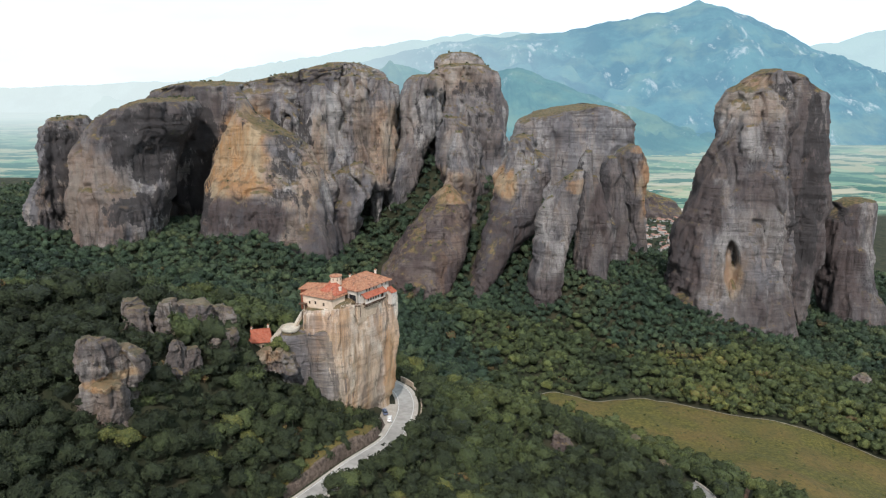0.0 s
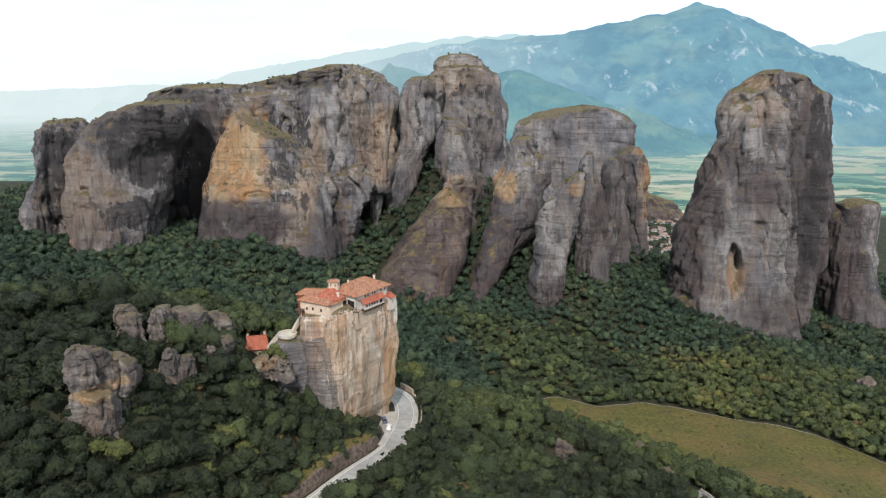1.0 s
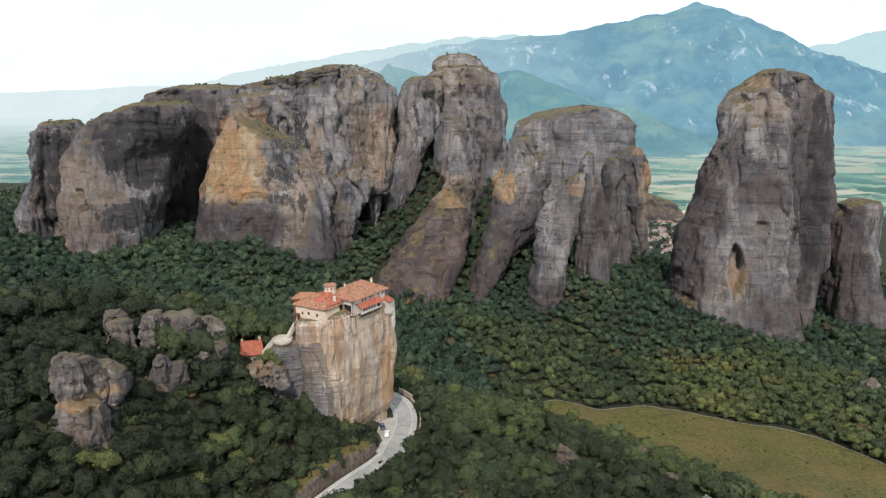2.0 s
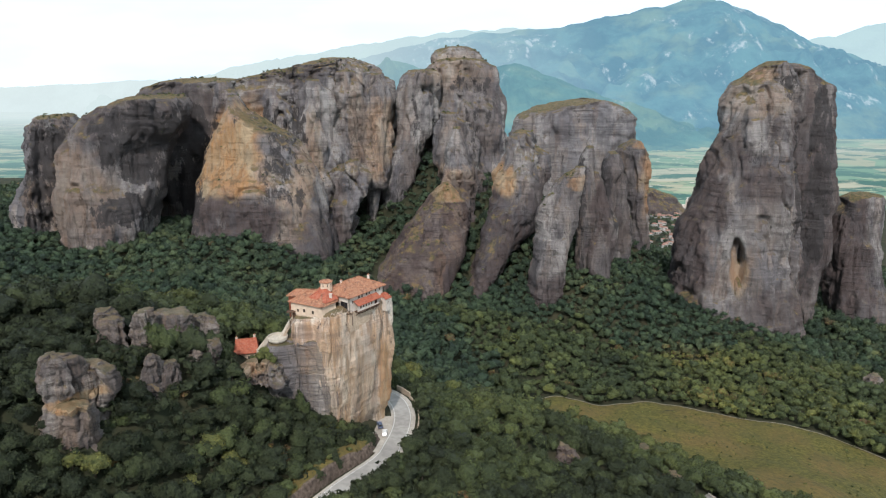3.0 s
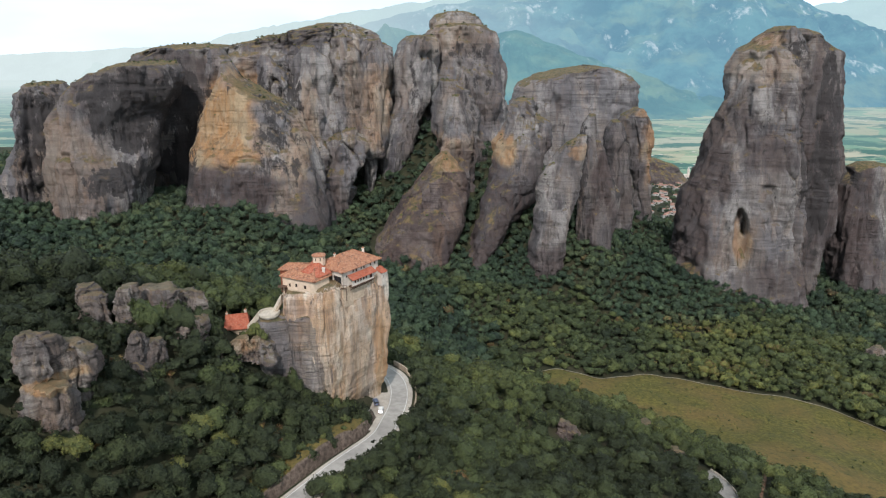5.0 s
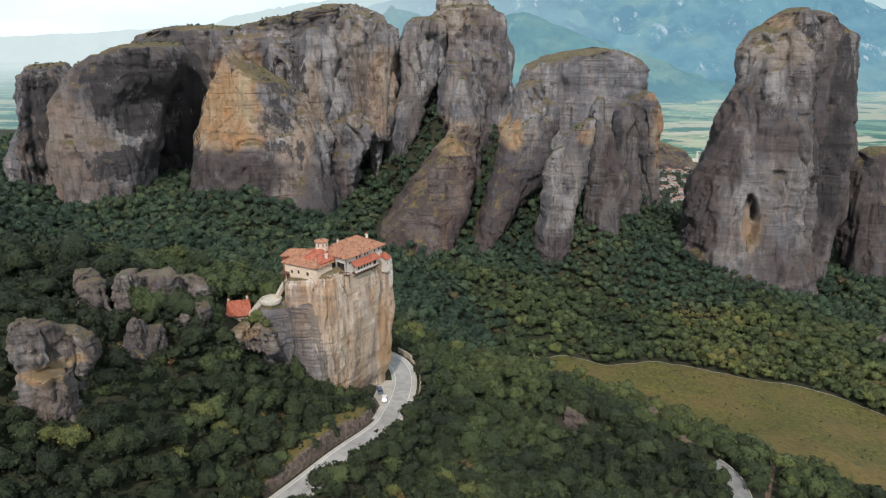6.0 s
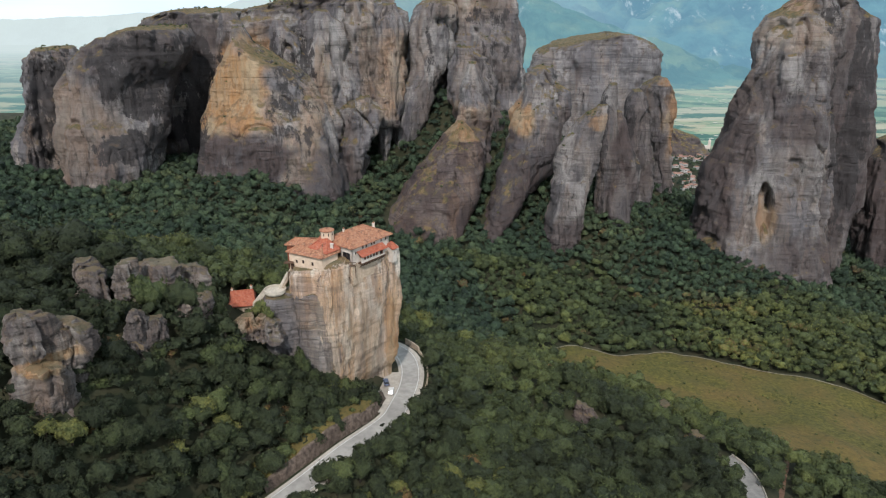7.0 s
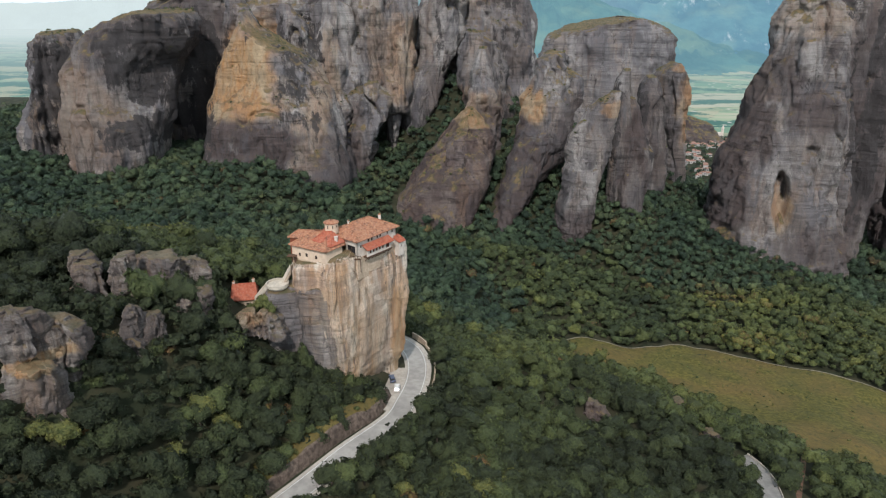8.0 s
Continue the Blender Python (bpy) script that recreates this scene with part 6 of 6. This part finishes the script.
def crown_template(rng, leaves, leaf, clumps, steps=4):
    """One crown of about unit radius: a billowing body of clumps, roughened, with leaf sprays standing off it. Vertices and triangles."""
    c = rng.normal(size=(clumps, 3))
    c /= np.linalg.norm(c, axis=1, keepdims=True)
    c *= rng.uniform(0.45, 0.82, (clumps, 1))
    c[:, 2] = np.abs(c[:, 2]) * 0.85 - 0.16
    size = rng.uniform(0.22, 0.40, clumps)
    way, faces = geodesic(steps)
    along = way @ c.T
    reach = along + np.sqrt(np.maximum(along**2 - (c**2).sum(1)[None] + size[None] ** 2, 0))
    reach = np.where(along**2 - (c**2).sum(1)[None] + size[None] ** 2 > 0, reach, 0)
    r = np.maximum(reach.max(1), 0.50 + 0.05 * way[:, 2]) * 0.92 * rng.uniform(0.88, 1.10, len(way))
    body = way * r[:, None]
    used = faces[(way[faces][:, :, 2].min(1) > -0.55)]
    # sprays on the outside of the clumps
    pick = rng.integers(0, clumps, leaves)
    n = rng.normal(size=(leaves, 3)) + c[pick] * 1.6
    n[:, 2] += 0.45
    n /= np.linalg.norm(n, axis=1, keepdims=True)
    p = c[pick] + n * size[pick, None] * rng.uniform(0.90, 1.22, (leaves, 1))
    f = n + rng.normal(size=(leaves, 3)) * 0.75
    f /= np.linalg.norm(f, axis=1, keepdims=True)
    u = np.cross(f, rng.normal(size=(leaves, 3)))
    u /= np.linalg.norm(u, axis=1, keepdims=True)
    w = np.cross(f, u)
    s = leaf * rng.uniform(0.6, 1.35, (leaves, 1))
    tri = np.stack([p + 1.3 * s * u, p - 0.65 * s * u + 1.1 * s * w, p - 0.65 * s * u - 1.1 * s * w], 1).reshape(-1, 3)
    return np.vstack([body, tri]), np.vstack([used, len(body) + np.arange(len(tri)).reshape(-1, 3)])


def wood(x, y, r, tint, leaves, leaf, kinds=12, seed=5, clumps=(6, 10), steps=4):
    """Many crowns joined: arrays of vertices, triangles and the tint of each vertex."""
    rng = np.random.default_rng(seed)
    kits = [crown_template(rng, leaves, leaf, int(rng.integers(*clumps)), steps) for _ in range(kinds)]
    kit = rng.integers(0, kinds, len(x))
    z = height(x, y)
    vs, fs, ts, start = [], [], [], 0
    for k in range(kinds):
        w = np.where(kit == k)[0]
        a = rng.uniform(0, 2 * np.pi, len(w))
        q, tri = kits[k]
        cx = np.cos(a)[:, None] * q[None, :, 0] - np.sin(a)[:, None] * q[None, :, 1]
        cy = np.sin(a)[:, None] * q[None, :, 0] + np.cos(a)[:, None] * q[None, :, 1]
        tall = r[w] * rng.uniform(0.85, 1.25, len(w))
        p = np.stack([x[w, None] + r[w, None] * cx, y[w, None] + r[w, None] * cy, (z[w] + 0.9 * r[w] + 0.6 + rng.uniform(-0.55, 0.55, len(w)) * r[w])[:, None] + tall[:, None] * q[None, :, 2]], -1)
        vs.append(p.reshape(-1, 3))
        fs.append((start + np.arange(len(w))[:, None, None] * len(q) + tri[None]).reshape(-1, 3))
        ts.append(np.repeat(tint[w], len(q)))
        start += len(w) * len(q)
    return np.concatenate(vs), np.concatenate(fs), np.concatenate(ts)


def scatter(x0, x1, y0, y1, step, seed):
    """Jittered places over a stretch of land."""
    rng = np.random.default_rng(seed)
    xs, ys = np.meshgrid(np.arange(x0, x1, step), np.arange(y0, y1, step * 0.87))
    xs = xs + (np.arange(xs.shape[0])[:, None] % 2) * step / 2
    return (xs + rng.uniform(-0.36, 0.36, xs.shape) * step).ravel(), (ys + rng.uniform(-0.36, 0.36, ys.shape) * step).ravel()


def free_of(x, y, margin):
    """Places off the roads, the meadow, the buildings and the rocks."""
    ok = ~in_meadow(x, y)
    ok &= to_line(x, y, ROAD_MID)[0] > np.where(y < 208, 3.7, 5.6) + margin
    ok &= to_line(x, y, BANK_TOP)[0] > 1.3 + 0.55 * margin
    ok &= to_line(x, y, LOWER)[0] > 2.7 + margin
    ok &= to_line(x, y, TRACK)[0] > margin
    ok &= to_line(x, y, DIRT_LINE)[0] > 1.6 + margin
    z = height(x, y)
    for rows in FOOTPRINTS:
        s = np.array(sorted(rows), float)
        sec = [np.interp(np.clip(z, s[0, 0], s[-1, 0]), s[:, 0], s[:, k]) for k in range(5)]
        q = np.abs((x - sec[1]) / (sec[2] + margin * 0.6)) ** 2.5 + np.abs((y - sec[3]) / (sec[4] + margin * 0.6)) ** 2.5
        ok &= ~((q < 1) & (z < s[-1, 0]))
    along, inward = (x + 32) * 0.606 + (y - 228.5) * 0.795, -(x + 32) * 0.795 + (y - 228.5) * 0.606
    ok &= ~((np.abs(along) < 15.5 + 0.5 * margin) & (np.abs(inward) < 9.0 + 0.5 * margin))
    for bx, by, w in CLEAR + (TALL_CLEAR if margin > 1.3 else []):
        ok &= np.hypot(x - bx, y - by) > w + 0.5 * margin
    return ok


CLEAR = [(-64.5, 223.5, 4.6), (-66, 217.5, 5.5), (-62, 216.5, 4.5), (-65, 212, 3.0), (-52, 214, 4.5), (-57, 215.5, 1.5), (-20, 222, 5.0), (103, 224, 4.5), (106, 214, 5.5), (-20, 214, 2.5), (-21, 219, 2.5), (-94, 192, 3.5), (-88, 189, 3), (-84, 197, 4), (-72, 197, 3), (43, 241, 3.5), (87, 271, 3.5), (93, 253, 3)]

TALL_CLEAR = [(-60.5, 218.5, 4.5), (-58, 221.5, 3), (-67, 211, 5), (-63, 210, 4.5), (-70, 215, 4.5), (-65, 205, 4), (-91, 187, 5), (-90, 181, 4), (-72, 193, 4), (-70, 197, 4), (-73, 178, 4), (-71, 174, 4), (-86, 190, 4), (-76, 198, 4), (-70, 206, 5), (-68, 201, 4), (-85, 154, 4), (-81, 162, 4), (-90, 155, 4)]  # only low scrub before these outcrops


def tints(x, y, rng):
    # darker tints on the near left slope paint in a cloud's shade
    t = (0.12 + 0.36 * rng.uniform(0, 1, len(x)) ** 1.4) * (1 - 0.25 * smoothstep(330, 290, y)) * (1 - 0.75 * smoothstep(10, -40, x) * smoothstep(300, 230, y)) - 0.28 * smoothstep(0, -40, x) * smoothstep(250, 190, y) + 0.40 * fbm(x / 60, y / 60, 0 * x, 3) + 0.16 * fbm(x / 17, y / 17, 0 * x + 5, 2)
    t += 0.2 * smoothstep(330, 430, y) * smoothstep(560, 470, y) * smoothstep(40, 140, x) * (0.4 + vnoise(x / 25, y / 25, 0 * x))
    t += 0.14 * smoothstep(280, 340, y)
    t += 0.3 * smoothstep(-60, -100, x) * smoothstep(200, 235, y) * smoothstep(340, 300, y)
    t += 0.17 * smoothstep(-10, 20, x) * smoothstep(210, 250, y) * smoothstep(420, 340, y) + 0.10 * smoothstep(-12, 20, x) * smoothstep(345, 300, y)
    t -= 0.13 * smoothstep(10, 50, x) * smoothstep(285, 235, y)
    t += 0.07 * smoothstep(20, 70, x) * smoothstep(350, 372, y) * smoothstep(520, 450, y)
    t = np.clip(t, 0, 0.94)
    t[rng.uniform(0, 1, len(x)) < 0.007] = 1.0
    return t


def plant(name, label, area, step, radius, leaves, leaf, seed, where, clumps=(6, 10), look_of=LEAVES, steps=4):
    x, y = scatter(*area, step, seed)
    k = where(x, y)
    x, y = x[k], y[k]
    k = free_of(x, y, radius * 0.45)
    x, y = x[k], y[k]
    rng = np.random.default_rng(seed + 1)
    r = radius * (0.62 + 0.75 * rng.uniform(0, 1, len(x)) ** 1.5) * (1 + 0.3 * fbm(x / 30, y / 30, 0 * x + 9, 2))
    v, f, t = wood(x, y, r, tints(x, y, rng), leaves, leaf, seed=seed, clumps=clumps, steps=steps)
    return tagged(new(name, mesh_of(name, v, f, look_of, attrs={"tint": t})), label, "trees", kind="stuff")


def wedge(x, y):
    return np.abs(x) < 0.70 * y + 25


def stand_alone(x, y):
    """The stretch of wood whose trees stand one by one: both banks of the road."""
    return (x > -66) & (x < 42) & (y > 148) & (y < 206 - 0.15 * x)


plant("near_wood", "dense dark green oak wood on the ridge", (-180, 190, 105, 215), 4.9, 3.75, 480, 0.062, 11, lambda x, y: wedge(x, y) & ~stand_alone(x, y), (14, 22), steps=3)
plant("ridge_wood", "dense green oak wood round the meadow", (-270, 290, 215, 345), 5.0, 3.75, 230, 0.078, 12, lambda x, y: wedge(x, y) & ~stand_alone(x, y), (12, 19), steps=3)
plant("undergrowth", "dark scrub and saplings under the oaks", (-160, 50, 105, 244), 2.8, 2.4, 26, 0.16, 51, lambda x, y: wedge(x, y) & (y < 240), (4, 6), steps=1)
def sunny_side(x, y):
    """The open, warmer side of the valley above the meadow."""
    return (y + 40 * fbm(x / 50, y / 50, 0 * x + 2, 2) < 500) & (x + 40 * fbm(x / 40, y / 40, 0 * x + 6, 2) > 5)


plant("valley_wood", "mixed green wood filling the valley", (-420, 460, 345, 640), 5.3, 3.9, 78, 0.115, 23, lambda x, y: wedge(x, y) & sunny_side(x, y), (7, 11), VALLEY_LEAVES, 2)
# same trees in the bluer leaves, painting the shade under the rocks
plant("slope_wood", "dark bluish-green wood at the foot of the rocks", (-420, 460, 345, 640), 5.3, 3.9, 64, 0.125, 23, lambda x, y: wedge(x, y) & ~sunny_side(x, y), (7, 11), HAZY_LEAVES, 2)
plant("gully_wood", "dark wood in the gullies behind the rocks", (-560, 560, 640, 1050), 7.4, 5.0, 22, 0.19, 37, lambda x, y: wedge(x, y) & (((x > 130) & (y < 985)) | (y < 760) | (x < -330)), (5, 8), HAZY_LEAVES, 1)
plant("village_wood", "gardens and trees between the village houses", (250, 600, 1000, 1440), 13.0, 3.4, 8, 0.24, 41, lambda x, y: (x > 0.26 * y) & (x < 0.42 * y), (3, 5), HAZY_LEAVES, 2)

# tussocks on the meadow
rng = np.random.default_rng(17)
tx, ty = rng.uniform(46, 262, 5200), rng.uniform(222, 414, 5200)
k = in_meadow(tx, ty) & (rng.uniform(0, 1, 5200) < 0.12 + 0.6 * smoothstep(0.0, 0.35, fbm(tx / 22, ty / 22, 0 * tx, 3)))
v, f, tt = wood(tx[k], ty[k], 0.25 + 0.8 * rng.uniform(0, 1, k.sum()) ** 4, rng.uniform(0.4, 0.85, k.sum()), 6, 0.30, kinds=5, seed=19, clumps=(3, 4), steps=1)
v[:, 2] -= 0.55
tagged(new("meadow_tussocks", mesh_of("meadow_tussocks", v, f, LEAVES, attrs={"tint": tt})), "scattered green tussocks on the dry meadow", "grass", kind="stuff")

# shrubs that cling to the ledges and summits
rng = np.random.default_rng(3)
spots = []
for v, f in ROCK_TOPS[:24]:
    a, b, c = v[f[:, 0]], v[f[:, 1]], v[f[:, 2]]
    n = np.cross(b - a, c - a)
    area = np.linalg.norm(n, axis=1)
    flat = np.abs(n[:, 2]) / (area + 1e-9)
    mid = v[f].mean(1)
    want = rng.uniform(0, 1, len(f)) < np.clip(area * 0.02, 0, 0.3) * smoothstep(0.55, 0.85, flat) * smoothstep(-0.1, 0.25, fbm(mid[:, 0] / 14, mid[:, 1] / 14, mid[:, 2] / 14, 2))
    spots.append(mid[want])
spots = np.concatenate(spots)
kit = [crown_template(rng, 8, 0.24, 5, 2) for _ in range(6)]
sv, sf, st_, first = [], [], [], 0
for k, q in enumerate(spots):
    r = rng.uniform(0.6, 2.0)
    body, tri = kit[k % 6]
    sv.append(q + [0, 0, 0.4 * r] + r * body * [1, 1, 0.8])
    sf.append(tri + first)
    first += len(body)
    st_.append(np.full(len(body), rng.uniform(0.1, 0.9)))
sv = np.concatenate(sv)
tagged(new("ledge_shrubs", mesh_of("ledge_shrubs", sv, np.concatenate(sf), LEAVES, attrs={"tint": np.concatenate(st_)})), "low shrubs clinging to rock ledges and summits", "shrubs", kind="stuff")


def oak(rng, tint, low, label):
    """A tree of trunk, limbs and a crown of leaf sprays, one unit of crown radius."""
    thing = tagged(new("oak_tree"), label, "tree", "oaks by the road")
    bm = bmesh.new()
    bmesh.ops.create_cone(bm, cap_ends=True, segments=7, radius1=0.085, radius2=0.045, depth=0.95, matrix=Matrix.Translation((0, 0, 0.42)))
    part("trunk", bm, BARK, thing, smooth=True)
    for k in range(4):
        a = k * 1.6 + rng.uniform(0, 1)
        way = Vector((math.cos(a), math.sin(a), rng.uniform(0.7, 1.3))).normalized()
        bm = bmesh.new()
        bmesh.ops.create_cone(bm, cap_ends=True, segments=5, radius1=0.035, radius2=0.012, depth=0.6, matrix=Matrix.Translation(Vector((0, 0, 0.62)) + way * 0.28) @ way.to_track_quat("Z", "Y").to_matrix().to_4x4())
        part("limb", bm, BARK, thing, smooth=True)
    q, tri = crown_template(rng, 460, 0.060, int(rng.integers(16, 24)), 3)
    q = q * [1, 1, low] + [0, 0, 1.0]
    crown = new("crown", mesh_of("crown", q, tri, LEAVES, attrs={"tint": np.full(len(q), tint)}))
    crown.parent = thing
    return thing



def shrub(x, y, z, r, tall, tint, seed):
    q, tri = crown_template(np.random.default_rng(seed), 160, 0.08, 11, 5)
    q = q * [r, r, r * tall] + [0, 0, 0.55 * r * tall]
    ob = new("shrub", mesh_of("shrub", q, tri, LEAVES, attrs={"tint": np.full(len(q), tint)}))
    ob.location = (x, y, z)
    return tagged(ob, "light green shrub below the terrace" if tint > 0.5 else "dark green bush against the rock face", "shrub")


for k, spot in enumerate([(-55.6, 211.6, 31.6, 3.1, 1.2, 0.72), (-53.0, 210.2, 29.6, 3.0, 1.4, 0.66), (-58.4, 211.0, 30.6, 2.0, 1.1, 0.6), (-43.9, 208.4, 13.5, 2.7, 2.6, 0.32), (-41.0, 207.4, 10.5, 2.4, 1.6, 0.35), (-79.4, 194.2, 40.3, 5.6, 1.6, 0.42), (-73.6, 199.0, 38.3, 5.4, 1.4, 0.12), (-84.5, 189.0, 40.0, 3.2, 1.7, 0.38), (-78.0, 198.0, 37.0, 4.4, 1.4, 0.15), (-69.0, 206.0, 35.2, 5.0, 1.3, 0.15), (-66.5, 209.0, 31.5, 4.2, 1.5, 0.25), (-88.0, 188.0, 41.5, 3.0, 1.3, 0.3)]):
    shrub(*spot, 300 + k)
for k, (n, across, r, tint) in enumerate([(3, 2, 1.3, 0.62), (7, 1, 1.0, 0.8), (12, 3, 1.7, 0.45), (17, 2, 1.2, 0.7), (22, 1, 1.1, 0.55), (25, 3, 1.8, 0.5)]):
    x, y, z = bg[min(n, len(bg) - 1), across]
    ob = shrub(float(x), float(y), float(z) - 0.2, r, 1.0, tint, 320 + k)
    tagged(ob, "yellow-green bush on the grassy road bank", "shrub")

for k, (x, y, r) in enumerate([(-46, 188, 2.3), (-48.7, 186, 2.6), (-41.9, 190.5, 1.8), (-44.4, 187.5, 1.9)]):
    ob = shrub(x, y, float(height(x, y)) + 1.2, r, 1.15, 1.0, 340 + k)
    tagged(ob, "rust-brown oak bush above the road bank", "shrub")
for k, (x, y, z, r, tint) in enumerate([(-79.4, 168, 33.8, 2.8, 0.4), (-82, 165.5, 33.2, 2.4, 0.25), (-73, 184, 32.4, 2.9, 0.3), (-76, 170, 33.0, 2.5, 0.2)]):
    ob = shrub(x, y, min(z, float(height(x, y)) + 1.0), r, 1.3, tint, 350 + k)
    tagged(ob, "green bush between the boulders", "shrub")

rng = np.random.default_rng(77)
kinds = [(0.03, 1.0), (0.12, 1.15), (0.18, 0.95), (0.32, 1.05), (0.5, 1.2), (0.78, 0.9), (0.88, 1.0), (1.0, 0.85)]
oaks = [oak(rng, t, h, "round-crowned oak with rust-brown leaves" if t == 1.0 else "yellow-green oak in full leaf" if t > 0.7 else "dark green oak in full leaf") for t, h in kinds]
ox, oy = scatter(-66, 42, 148, 212, 4.2, 91)
pick = stand_alone(ox, oy)
pick[pick] = free_of(ox[pick], oy[pick], 1.6)
ox, oy = np.r_[ox[pick], -29, -33, -37.5, -42, -46, -84, -80, -76, -88, -91, -73], np.r_[oy[pick], 214.5, 213, 211, 208.5, 206, 151.5, 153, 155, 150.5, 152, 158]  # the last ones hug the foot of the rocks
pick = np.ones(len(ox), bool)
for n, (x, y) in enumerate(zip(ox[pick], oy[pick])):
    size = float(rng.uniform(2.6, 4.3))
    k = n if n < len(oaks) else int(rng.choice(len(oaks), p=[0.28, 0.25, 0.21, 0.12, 0.06, 0.04, 0.02, 0.02]))
    place = pose(float(x), float(y), float(height(x, y)) - 0.2, 0, 0, float(rng.uniform(0, 360)))
    if n < len(oaks):
        oaks[n].matrix_basis = place @ Matrix.Diagonal((size, size, size, 1))
        oaks[n].scale = (size, size, size)
    else:
        tree = copy_thing(oaks[k], place)
        tree.scale = (size, size, size)
